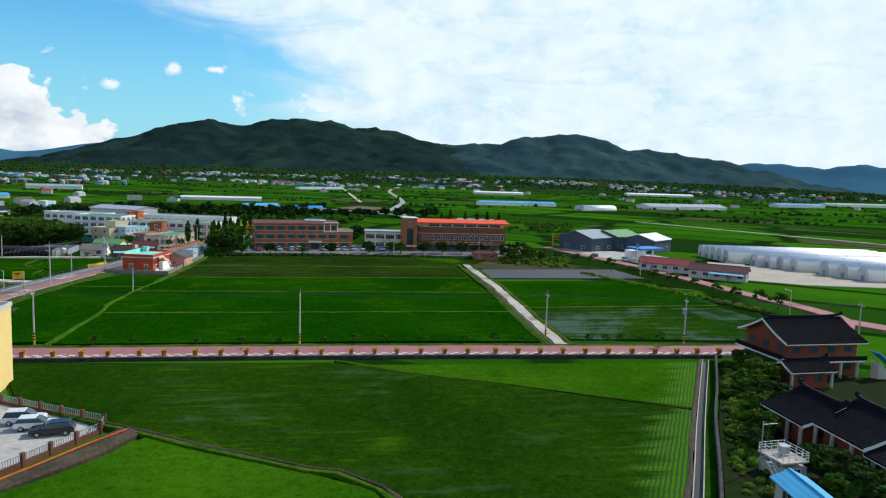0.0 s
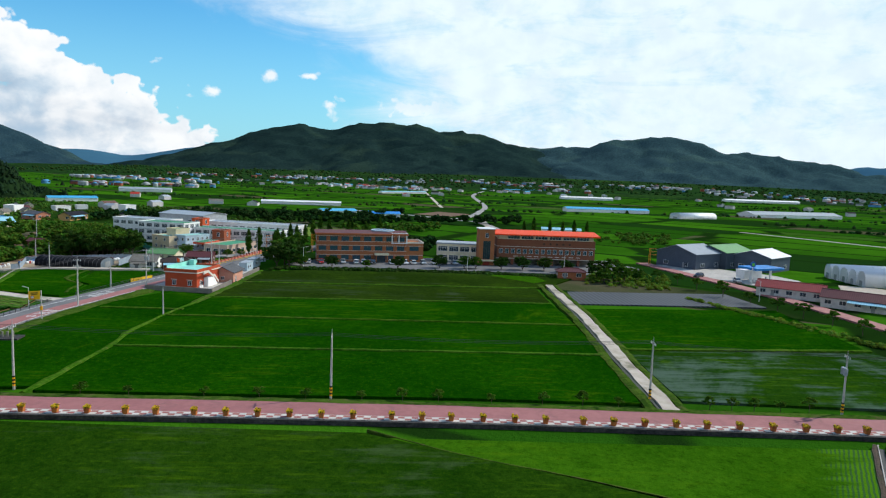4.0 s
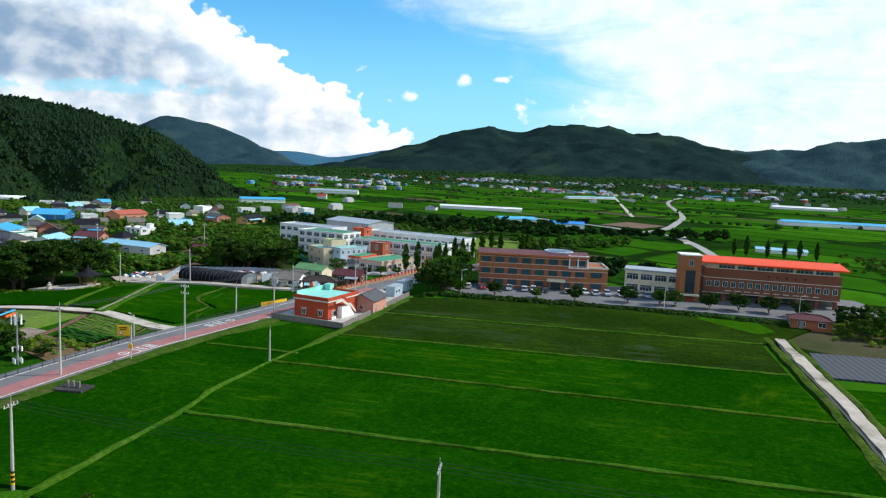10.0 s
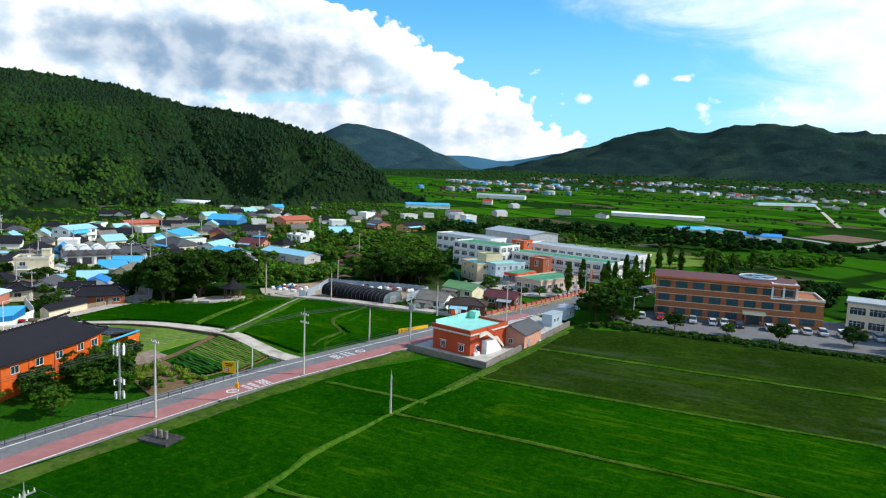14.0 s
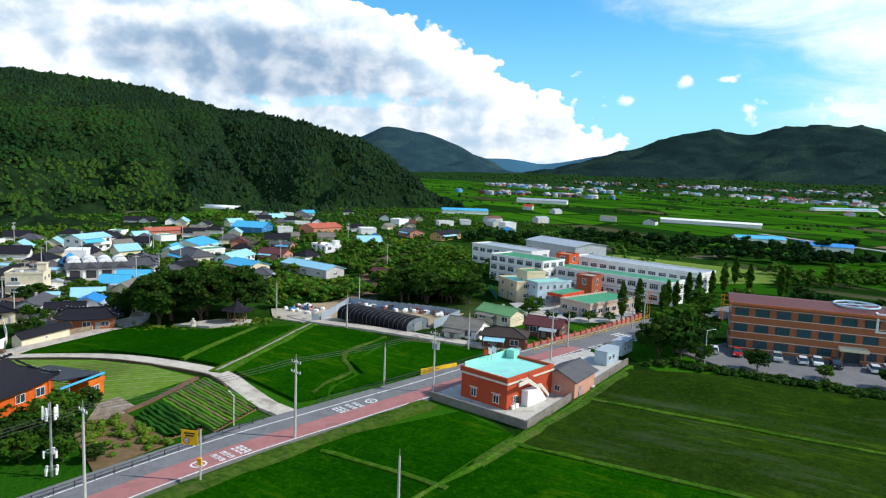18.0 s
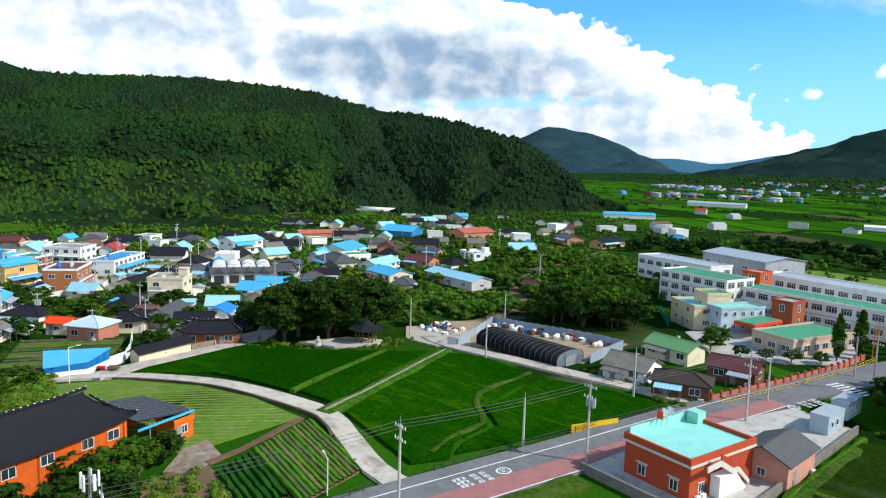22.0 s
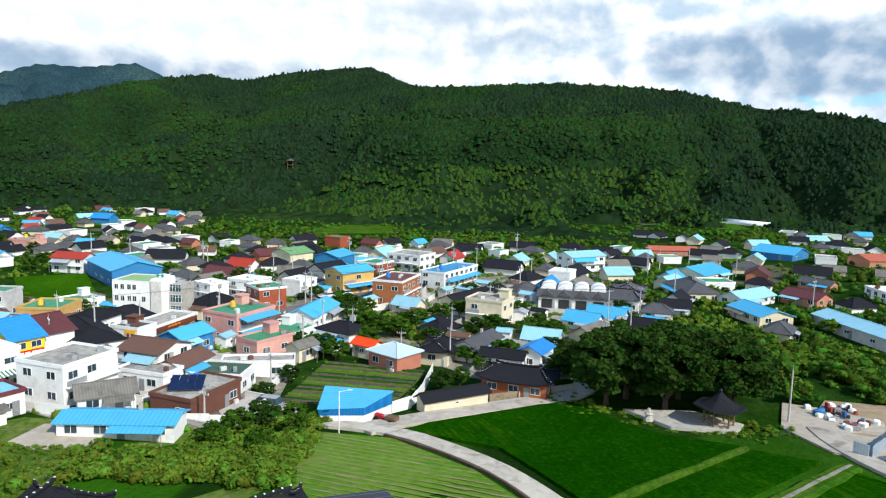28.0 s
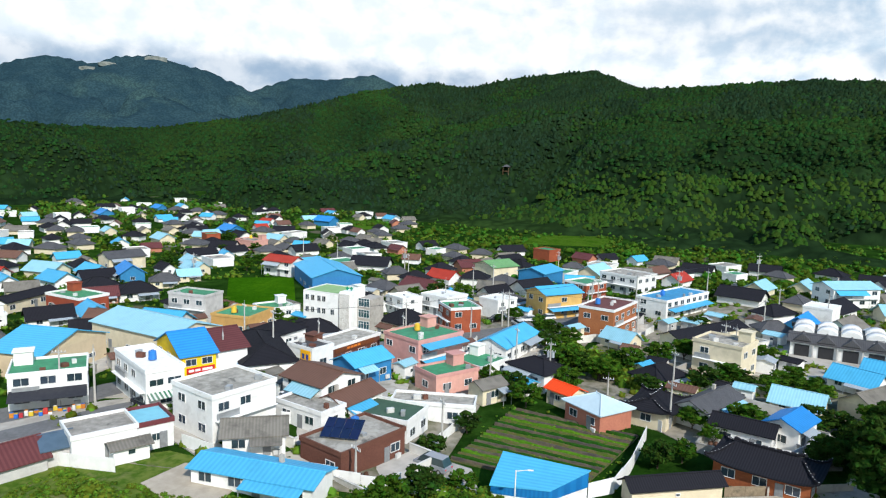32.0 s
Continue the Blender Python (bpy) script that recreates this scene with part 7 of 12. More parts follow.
def front(label, lx=0.0, gap=0.0):
    """A point on a building's front wall, and its turn."""
    x, y, rot, w, d, h = SITE[label]
    return (*local(x, y, rot, lx, -d / 2 - gap), rot, ground_z(x, y), w, h)


PINKSHOP, CORNERWHITE = "pink two-storey shop with blue awnings", "white corner shop with a green flat roof"
ax, ay, ar, az, aw, ah = front(PINKSHOP)
for z in (2.9, ah - 0.5):
    awning(ax, ay, az + z, ar, aw - 1.2, 2.4, BLUEROOF, "sky-blue awning over the pink shop front")
ax, ay, ar, az, aw, ah = front("white two-storey shop with a cluttered flat roof", 2.0)
awning(-198.25, 73.7, az + 2.7, 150.8, 5.2, 1.6, striped("striped_awning", (0.65, 0.65, 0.62), (0.05, 0.16, 0.09), 0.6, 0.0, 0.8, 0.0), "green and white striped shop awning")
ax, ay, ar, az, aw, ah = front(CORNERWHITE)
awning(ax, ay, az + 2.8, ar, 9.6, 3.4, mat("black_canopy", (0.02, 0.022, 0.03), (0.032, 0.033, 0.04), 0.85, 1.5), "black canopy over goods stacked before a shop")
for label in ("yellow shop building with blue awnings and roof", "long white house with a blue flat roof"):
    if label in SITE:
        ax, ay, ar, az, aw, ah = front(label)
        awning(ax, ay, az + 2.8, ar, aw - 1.5, 2.2, BLUEROOF, "sky-blue awning over a shop front")


def sign_board(x, y, z, rot, w, h, back, text, ink, label, bars=()):
    root = empty("shop_sign", x, y, rot, label, "sign", z=z)
    bm = bmesh.new()
    box(bm, 0, 0, 0, w, 0.16, h, bevel=0.02)
    part("board", bm, back, root)
    if text:
        cu = bpy.data.curves.new("lettering", "FONT")
        cu.body, cu.size, cu.extrude, cu.align_x = text, h * 0.75, 0.01, "CENTER"
        ob = new("lettering", cu)
        ob.data.materials.append(ink)
        ob.parent = root
        ob.matrix_local = pose(0, -0.1, h * 0.22, 90, 0, 0)
    for bx, bw in bars:
        bm = bmesh.new()
        box(bm, bx, -0.085, h * 0.3, bw, 0.02, h * 0.42)
        part("lettering", bm, ink, root)


INK = mat("white_ink", (0.8, 0.8, 0.8), None, 0.6, 2.0)
REDINK = mat("red_sign", (0.55, 0.02, 0.03), None, 0.5, 2.0)
ax, ay, ar, az, aw, ah = front("yellow two-storey shop with a blue roof", 1.0, 0.12)
sign_board(*local(-210.9, 66.7, 59.2, 5.9, 0.2), az + 2.7, 149.2, 4.4, 0.9, REDINK, "", INK, "red shop sign with white lettering", ((-1.5, 0.8), (-0.5, 0.8), (1.0, 1.6)))
BROWNSIGN = mat("brown_sign", (0.16, 0.05, 0.02), None, 0.6, 2.0)
ax, ay, ar, az, aw, ah = front("house with a broad black hipped roof", 0, 0.15)
sign_board(ax, ay, az + 2.4, ar, 7, 0.8, BROWNSIGN, "", INK, "brown restaurant sign with pale lettering", ((-1.8, 0.7), (-0.9, 0.7), (0.0, 0.7), (0.9, 0.7), (1.8, 0.7)))
ax, ay, ar, az, aw, ah = front("brown single-storey restaurant with a long sign board", 0, 0.12)
sign_board(ax, ay, az + 2.6, ar, 11, 0.9, BROWNSIGN, "", mat("orange_ink", (0.7, 0.2, 0.02), None, 0.6, 2.0), "long brown sign over the restaurant", ((-2, 0.8), (-1, 0.8), (0, 0.8), (1, 0.8)))
ax, ay, ar, az, aw, ah = front("white corner shop with a yellow sign", 1.6, 0.12)
sign_board(ax, ay, az + 1.6, ar, 2.4, 2.2, YELLOWSIGN, "", mat("blue_ink", (0.02, 0.05, 0.3), None, 0.6, 2.0), "yellow corner shop sign", ((-0.5, 0.6), (0.5, 0.6)))


def solar_array(x, y, z, rot):
    root = empty("solar_array", x, y, rot, "dark blue solar panels on a flat roof", "solar panels", z=z)
    panel = mat("solar_cell", (0.012, 0.02, 0.06), None, 0.15, 2.0, spec=0.6)
    for i in range(4):
        for j in range(2):
            bm = bmesh.new()
            box(bm, -2.4 + i * 1.22, 0, 0, 1.16, 1.75, 0.05)
            bmesh.ops.translate(bm, verts=bm.verts[:], vec=(0, -0.9 + j * 1.8, 0))
            bmesh.ops.rotate(bm, verts=bm.verts[:], cent=(0, 0, 0), matrix=Matrix.Rotation(radians(20), 3, "X"))
            bmesh.ops.translate(bm, verts=bm.verts[:], vec=(0, 0, 0.9))
            part("panel", bm, panel, root)
    for x0 in (-2.4, 0, 1.4):
        bm = bmesh.new()
        tube(bm, (x0, 0.9, 0), (x0, 0.9, 1.2), 0.04, n=5)
        tube(bm, (x0, -1.4, 0), (x0, -1.4, 0.42), 0.04, n=5)
        part("stand", bm, STEEL, root)


solar_array(-196.2, 103.4, 3.45 + ground_z(-197.2, 103.8), 100)

YARDSTONE = mat("pale_yard_wall", (0.66, 0.64, 0.59), (0.54, 0.52, 0.48), 0.85, 0.8, stain=(0.25, 0.24, 0.21), stain_amt=0.6)
# garden wall by the lane and its tiled gate range
panel_fence("garden_wall", "white rendered garden wall beside the lane", [(-199.8, 132.8), (-202.6, 135.4), (-210.0, 136.8), (-222.6, 138)], 1.9, WHITE, 4.0)
panel_fence("garden_wall", "white rendered wall before the brick house", [(-189.6, 100.5), (-190.3, 108.2), (-191.0, 113.5), (-190.4, 118.5)], 1.6, WHITE, 4.0)
for line in ([(-188.6, 84.5), (-187.6, 90)], [(-201.5, 90.5), (-203.6, 99.5), (-200.5, 99.5)], [(-203.5, 111.2), (-214.5, 112.0), (-221, 109)], [(-214.2, 98.8), (-222, 101.5), (-225.5, 109.5)], [(-217.5, 96), (-221, 88)], [(-236, 103), (-240, 111), (-232.5, 113.5)], [(-226, 140), (-232, 133.5), (-236.5, 136)], [(-220.5, 148), (-222, 157), (-231, 163)], [(-240, 143), (-243, 152), (-239, 160)], [(-252, 146), (-251.5, 157)], [(-249, 101), (-262, 100.5)], [(-268, 118), (-275, 124), (-271, 133)], [(-178, 71), (-180, 82.5)], [(-171, 66), (-176, 74.5)]):
    panel_fence("garden_wall", "white rendered yard wall between village houses", line, 1.7, WHITE if line[0][0] > -230 else YARDSTONE, 5.0)
panel_fence("garden_wall", "mud-coloured stone wall beside the lane", [(-207.6, 147.9), (-209.8, 152.6)], 1.3, mat("field_stone_wall", (0.30, 0.235, 0.16), (0.20, 0.155, 0.105), 0.95, 3.0, 0.05, 4.0, stain=(0.10, 0.09, 0.06), stain_amt=0.6), 2.6)
panel_fence("garden_wall", "stained concrete wall beside the lane", [(-209.9, 152.8), (-212.6, 158), (-215.2, 163)], 1.3, CONCRETE, 3.0)
building("house", "low cream terrace house with a flat roof", "house", -203.6, 93.8, 74, 9.0, 4.6, 2.9, "flat", WHITE, GREYCOAT, 1, gap=4)
building("house", "long low house with a grey flat roof", "house", -217.2, 107.2, 102, 12.5, 4.4, 3.0, "flat", WHITE, GREYCOAT, 1, gap=4)
building("gate_range", "low cream gate range with black tiles", "house", -204.0, 142.0, 121, 11.5, 2.6, 2.2, "gable", CREAM, BLACKTILE, 1, size=(0.6, 0.4), gap=20, rise=0.8, door=False)


# ---- plots ----
def crop_plot(name, label, pts, rows, row_mat, soil, width=0.5, height=0.35, z=0.12):
    """Bare soil with raised rows of plants; rows gives the number of rows across the first edge."""
    root = sheet(name, pts, soil, z, 0.3, label, "vegetable plot", "")
    a, b, c, d = (np.array(p, float) for p in pts[:4])
    rng = random.Random(len(label))
    for k in range(rows):
        t = (k + 0.5) / rows
        p, q = a + (b - a) * t, d + (c - d) * t
        L = np.linalg.norm(q - p)
        n = max(2, int(L / 1.2))
        bm = bmesh.new()
        tops = []
        u = (q - p) / L
        nrm = np.array([-u[1], u[0]])
        for i in range(n + 1):
            m = p + (q - p) * i / n
            w = width * rng.uniform(0.7, 1.25) / 2
            h = height * rng.uniform(0.6, 1.3)
            g = ground_z(*m) + z
            tops.append([bm.verts.new((*(m + nrm * w), g)), bm.verts.new((*(m + nrm * w * 0.6), g + h)), bm.verts.new((*(m - nrm * w * 0.6), g + h * rng.uniform(0.8, 1.1))), bm.verts.new((*(m - nrm * w), g))])
        for r, s in zip(tops, tops[1:]):
            for j in range(3):
                bm.faces.new((r[j], r[j + 1], s[j + 1], s[j]))
        bmesh.ops.recalc_face_normals(bm, faces=bm.faces[:])
        part("plant_bed", bm, row_mat[k % len(row_mat)], root)
    return root


PLOTSOIL = mat("plot_soil", (0.20, 0.13, 0.07), (0.13, 0.10, 0.045), 1.0, 0.8, 0.05, 3.0, spec=0.0)
CROP = mat("crop_leaves", (0.085, 0.20, 0.014), (0.05, 0.14, 0.010), 0.9, 2.5, 0.1, 5.0, spec=0.02)
CROPDARK = mat("dark_crop", (0.022, 0.085, 0.010), (0.013, 0.055, 0.007), 0.9, 2.5, 0.1, 5.0, spec=0.02)
CROPPALE = mat("pale_crop", (0.09, 0.16, 0.03), (0.06, 0.12, 0.02), 0.9, 2.5, 0.1, 5.0, spec=0.02)
MIXSOIL = mat("weedy_soil", (0.13, 0.10, 0.05), (0.05, 0.09, 0.02), 1.0, 0.6, 0.05, 3.0)
MULCH = mat("mulch_row", (0.055, 0.05, 0.045), (0.11, 0.09, 0.06), 0.8, 1.2, 0.04, 3.0, spec=0.1)
DRYROW = mat("dry_row", (0.19, 0.15, 0.07), (0.09, 0.13, 0.025), 1.0, 1.4, 0.1, 4.0, spec=0.0)
WEEDROW = mat("weed_row", (0.05, 0.12, 0.012), (0.13, 0.10, 0.05), 1.0, 1.4, 0.1, 4.0, spec=0.0)
crop_plot("vegetable_plot", "vegetable plot with rows of greens and bare soil", [(-155.2, 156.8), (-147.8, 147.2), (-132.2, 148.8), (-137.5, 158)], 14, (CROP, CROPPALE, WEEDROW, CROP, DRYROW), PLOTSOIL, 0.72, 0.26)
crop_plot("vegetable_plot", "plot of dark leafy vegetables", [(-147, 147), (-142.6, 141.8), (-133, 143), (-134, 148)], 6, (CROPDARK,), PLOTSOIL, 0.8, 0.5)
def row_field(name, label, pts, angle, gap, width, soil, row_mats, z):
    """A field of low rows, all one way, clipped to its convex outline; every row ragged and partly bare."""
    root = sheet(name, pts, soil, z, 0.3, label, "field", "")
    rng = random.Random(14)
    u = np.array([math.cos(radians(angle)), math.sin(radians(angle))])
    nrm = np.array([-u[1], u[0]])
    P = np.array(pts, float)
    off = P @ nrm
    for k in range(int((off.max() - off.min()) / gap) - 1):
        c = off.min() + (k + 0.9) * gap
        cuts = []
        for a, b in zip(P, np.roll(P, -1, 0)):
            da, db = a @ nrm - c, b @ nrm - c
            if da * db < 0:
                cuts.append(float((a + (b - a) * da / (da - db)) @ u))
        if len(cuts) < 2 or max(cuts) - min(cuts) < 3:
            continue
        s0, s1 = min(cuts) + 0.7, max(cuts) - 0.7
        n = max(3, int((s1 - s0) / 0.8))
        bm = bmesh.new()
        tops = []
        for i in range(n + 1):
            m = u * (s0 + (s1 - s0) * i / n) + nrm * (c + rng.uniform(-0.07, 0.07))
            w, h = width * rng.uniform(0.35, 1.25) / 2, rng.uniform(0.015, 0.05)
            g = ground_z(*m) + z
            tops.append([bm.verts.new((*(m + nrm * w), g)), bm.verts.new((*m, g + h)), bm.verts.new((*(m - nrm * w), g))])
        for r, q in zip(tops, tops[1:]):
            for j in range(2):
                bm.faces.new((r[j], r[j + 1], q[j + 1], q[j]))
        bmesh.ops.recalc_face_normals(bm, faces=bm.faces[:])
        part("plant_bed", bm, row_mats[k % len(row_mats)], root)
    return root


row_field("seed_bed", "light green field of young plants in thin dry rows", [(-189.5, 120.5), (-158, 125.5), (-150, 139.5), (-156.6, 155.6), (-167, 151.4), (-177, 145), (-187.5, 134)], 71.0, 1.15, 0.42, mat("seedling_ground", (0.120, 0.200, 0.026), (0.075, 0.150, 0.016), 1.0, 0.8, 0.05, 5.0, spec=0.0, stain=(0.21, 0.19, 0.085), stain_amt=0.45, coarse=0.12), (mat("pale_dry_row", (0.24, 0.22, 0.11), (0.12, 0.17, 0.04), 1.0, 0.7, spec=0.0), mat("green_row", (0.105, 0.205, 0.020), (0.16, 0.20, 0.055), 1.0, 0.9, spec=0.0)), 0.14)
ribbon("garden_path", [(-156.0, 155.6), (-152, 150.5), (-148.3, 145.6), (-146, 141.5)], 0.8, SOIL, 0.28, 0.3, label="narrow dirt path between the plots", category="path", jag=0.2)
sheet("dirt_yard", [(-151.5, 139.5), (-153.0, 142.6), (-147.5, 143.4), (-143.8, 139.5), (-145.5, 136.5)], mat("stony_dirt", (0.30, 0.25, 0.19), (0.17, 0.125, 0.08), 1.0, 0.9, 0.05, 4.0, stain=(0.42, 0.40, 0.37), stain_amt=0.5), 0.2, 0.3, "pale dirt yard beside the timber hut", "yard")
sheet("soil_patch", [(-144, 134), (-146, 141.5), (-132, 143.5), (-128.5, 133)], PLOTSOIL, 0.14, 0.3, "bare brown soil beside the road", "soil")
crop_plot("garden_plot", "kitchen garden with dark furrows behind the blue workshop", [(-226.5, 117.5), (-203.5, 114.5), (-201.5, 131.5), (-223, 137)], 22, (MULCH, CROPDARK, WEEDROW, MULCH, CROP, WEEDROW, CROPDARK), MIXSOIL, 0.55, 0.3, 0.1)
sheet("weedy_ground", [(-158, 68), (-176, 72), (-187, 84), (-186.5, 110), (-192.5, 119), (-186, 124), (-170, 122), (-160, 116)], mat("weeds", (0.13, 0.165, 0.035), (0.045, 0.10, 0.010), 1.0, 0.9, 0.15, 2.5, spec=0.0, stain=(0.22, 0.18, 0.10), stain_amt=0.5, coarse=0.2), 0.06, 0.3, "overgrown weedy lot below the village", "grass")
sheet("dirt_patch", [(-179, 87), (-185, 88), (-186.5, 96), (-179, 97.5), (-177, 92)], GRAVEL, 0.1, 0.3, "pale trodden dirt beside the long blue roof", "dirt")
sheet("forecourt", [(-196, 110), (-203.5, 112.5), (-202, 118), (-194, 121.5), (-191, 117)], CONCRETE, 0.07, 0.3, "grey concrete forecourt beside the lane", "yard")
sheet("village_green", [(-301, 8), (-311, 25), (-281, 44), (-266, 33)], LUSH, 0.3, 0.5, "small rice paddy inside the village", "rice paddy")

# village streets and yards
YARD = mat("trodden_yard", (0.30, 0.27, 0.22), (0.09, 0.095, 0.05), 0.95, 0.35, 0.04, 3.0, spec=0.02, stain=(0.30, 0.28, 0.24), stain_amt=0.6, coarse=0.09)
sheet("village_ground", [(-185, 46), (-181, 74), (-184, 92), (-189, 110), (-196, 119), (-204, 114), (-226, 112), (-262, 122), (-300, 124), (-312, 100), (-262, 62), (-225, 30), (-200, 30)], YARD, 0.05, 0.3, "trodden village yards of dirt, weeds and concrete", "yard")
sheet("village_ground", [(-226, 140), (-216, 150), (-222, 163), (-262, 176), (-300, 196), (-345, 190), (-330, 140), (-262, 122), (-236, 126)], YARD, 0.05, 0.3, "village yards of dirt, weeds and grey concrete", "yard")
STREET = [(-172, 45), (-188, 56.5), (-202, 60.5), (-218, 67.5), (-234, 74.2), (-252, 86), (-272, 101), (-283, 111), (-297, 119), (-330, 138), (-372, 160)]
LANE = mat("lane_concrete", (0.46, 0.43, 0.38), (0.34, 0.32, 0.28), 0.92, 0.5, 0.01, 4.0, spec=0.1, stain=(0.16, 0.145, 0.11), stain_amt=0.65, coarse=0.12)
sheet("village_lane", [(-188.5, 86), (-193, 78.6), (-200, 66), (-196, 58), (-206, 60), (-222, 70), (-231, 80), (-230, 99), (-222, 110), (-205, 111), (-196, 109), (-190, 101), (-188.5, 93)], LANE, 0.09, 0.3, "stained concrete lanes and yards between the houses", "yard")
sheet("village_lane", [(-232, 80), (-246, 88), (-262, 100), (-272, 106), (-266, 118), (-252, 116), (-240, 110), (-231, 99)], LANE, 0.085, 0.3, "stained concrete yards beside the street", "yard")
sheet("village_lane", [(-266, 140), (-262, 160), (-270, 186), (-292, 196), (-306, 178), (-300, 156), (-284, 140)], LANE, 0.085, 0.3, "grey concrete market yard", "yard")
sheet("village_lane", [(-176, 61), (-186, 57.5), (-197, 63.5), (-204, 70), (-206, 76), (-200, 75), (-192, 71.5), (-182, 68)], LANE, 0.1, 0.3, "stained concrete edges of the shopping street", "yard")
ribbon("street", [(-168, 56), (-175, 59.2), (-182, 62.2), (-188.4, 64.9), (-194, 67.3), (-201, 71.0), (-208, 75)], 4.0, ASPHALT, 0.135, 0.3, label="grey asphalt street before the shops", category="road")
ribbon("village_lane", [(-194.5, 72), (-191.2, 81), (-188.3, 88), (-187.2, 92)], 2.2, LANE, 0.13, 0.3, label="narrow concrete alley beside the white house", category="lane", jag=0.3)
ribbon("street", STREET, 6.0, ASPHALT, 0.12, 0.3, label="grey asphalt village street", category="road")
ribbon("street", [(-248, 74), (-268, 76), (-290, 92), (-284, 110)], 5.0, ASPHALT, 0.115, 0.3, label="grey asphalt side street", category="road")
ribbon("street", [(-300, 120), (-312, 90), (-330, 55), (-342, 10), (-352, -60)], 5.0, ASPHALT, 0.11, 0.3, label="grey asphalt back street", category="road")

# ---- eastern farm yard ----
def white_film():
    """Milky plastic that scatters light on both sides."""
    m = mat("white_film", (0.93, 0.94, 0.94), (0.88, 0.90, 0.90), 0.4, 0.5, spec=0.4)
    t = m.node_tree
    p = [n for n in t.nodes if n.bl_idname == "ShaderNodeBsdfPrincipled"][0]
    out = [n for n in t.nodes if n.bl_idname == "ShaderNodeOutputMaterial"][0]
    behind, both = t.nodes.new("ShaderNodeBsdfTranslucent"), t.nodes.new("ShaderNodeMixShader")
    behind.inputs["Color"].default_value = (0.93, 0.95, 0.95, 1)
    both.inputs[0].default_value = 0.18
    t.links.new(p.outputs[0], both.inputs[1])
    t.links.new(behind.outputs[0], both.inputs[2])
    t.links.new(both.outputs[0], out.inputs["Surface"])
    return m


FILM = white_film()
for x, y, w, h in ((60, 318, 5.0, 5.2), (61.6, 313.4, 5.0, 5.2), (63.2, 308.8, 5.0, 5.2), (64.8, 304.2, 5.0, 5.2), (66.4, 299.6, 5.0, 5.2), (76, 294.2, 4.9, 4.7), (79.6, 290, 4.9, 4.7), (83.2, 285.8, 4.9, 4.7), (86.8, 281.6, 4.9, 4.7), (94.5, 273, 5.6, 5.0), (99, 267.8, 5.6, 5.0), (103.5, 262.6, 5.6, 5.0)):
    arch_house("polytunnel", "large white plastic polytunnel with thin hoops", (x, y), (x + 72, y + 16), w, h, FILM, 6, group="eastern polytunnels", base=2.4)
sheet("farm_yard", [(61, 247), (56, 275), (59, 297), (67, 297), (78, 292), (92, 278), (106, 260), (128, 262), (116, 249), (80, 243)], GRAVEL, 0.12, 0.3, "pale dirt yard beside the polytunnels", "yard")
sheet("farm_yard", [(-4, 318), (8, 298), (26, 284), (36, 276), (48, 300), (40, 312), (10, 325)], CONCRETE, 0.2, 0.4, "concrete works yard", "yard")
GREYSHED = striped("shed_cladding", (0.075, 0.10, 0.135), (0.06, 0.08, 0.11), 0.4, 0.0, 0.5)
building("warehouse", "grey steel warehouse with a pale pitched roof", "warehouse", 12, 324, -38, 18, 17, 6.0, "gable", GREYSHED, GREYROOF, 1, along="y", size=(2.2, 1.4), gap=7)
building("warehouse", "grey steel warehouse with a green roof", "warehouse", 25, 334, -38, 15, 18, 6.4, "gable", GREYSHED, GREENROOF, 1, along="y", size=(2.2, 1.4), gap=7)
building("warehouse", "steel warehouse with a white roof", "warehouse", 39, 331, -30, 15, 18, 5.6, "gable", GREYSHED, WHITE, 1, along="y", size=(2.2, 1.4), gap=7)
building("house", "low house with a dark red roof", "house", 38.5, 261, -16, 18, 7.5, 2.8, "gable", GREYW, striped("brick_red_sheet", (0.30, 0.055, 0.05), (0.25, 0.045, 0.042), 0.5, 0.0, 0.55), 1)
building("house", "long low house with a maroon roof", "house", 53.5, 247.5, -20, 18, 7.5, 2.9, "gable", GREYW, PURPLEROOF, 1)


def fuel_canopy():
    root = empty("filling_station", 34, 292, 40, "blue-roofed filling station canopy", "filling station")
    bm = bmesh.new()
    box(bm, 0, 0, 4.4, 13, 8, 0.8, bevel=0.08)
    part("canopy", bm, DEEPBLUE, root)
    for x in (-4.5, 4.5):
        bm = bmesh.new()
        box(bm, x, 0, -0.1, 0.6, 0.6, 4.5)
        part("column", bm, WHITE, root)
        bm = bmesh.new()
        box(bm, x * 0.6, 0, 0.1, 0.7, 0.5, 1.6, bevel=0.05)
        part("pump", bm, WHITE, root)
    bm = bmesh.new()
    box(bm, 2, 7, -0.1, 8, 4, 3.4)
    part("kiosk", bm, WHITE, root)
    sign = empty("roundel_sign", 30, 281, 30, "round green and blue sign on a tall post", "sign")
    bm = bmesh.new()
    tube(bm, (0, 0, -0.2), (0, 0, 6.2), 0.14)
    part("sign_post", bm, WHITE, sign)
    bm = bmesh.new()
    tube(bm, (0, -0.2, 6.9), (0, 0.2, 6.9), 0.95, n=20)
    part("disc", bm, mat("roundel_blue", (0.01, 0.12, 0.45), None, 0.4, 2.0), sign)
    bm = bmesh.new()
    tube(bm, (0, -0.24, 6.9), (0, 0.24, 6.9), 0.55, n=20)
    part("centre", bm, mat("roundel_green", (0.1, 0.5, 0.08), None, 0.4, 2.0), sign)


fuel_canopy()


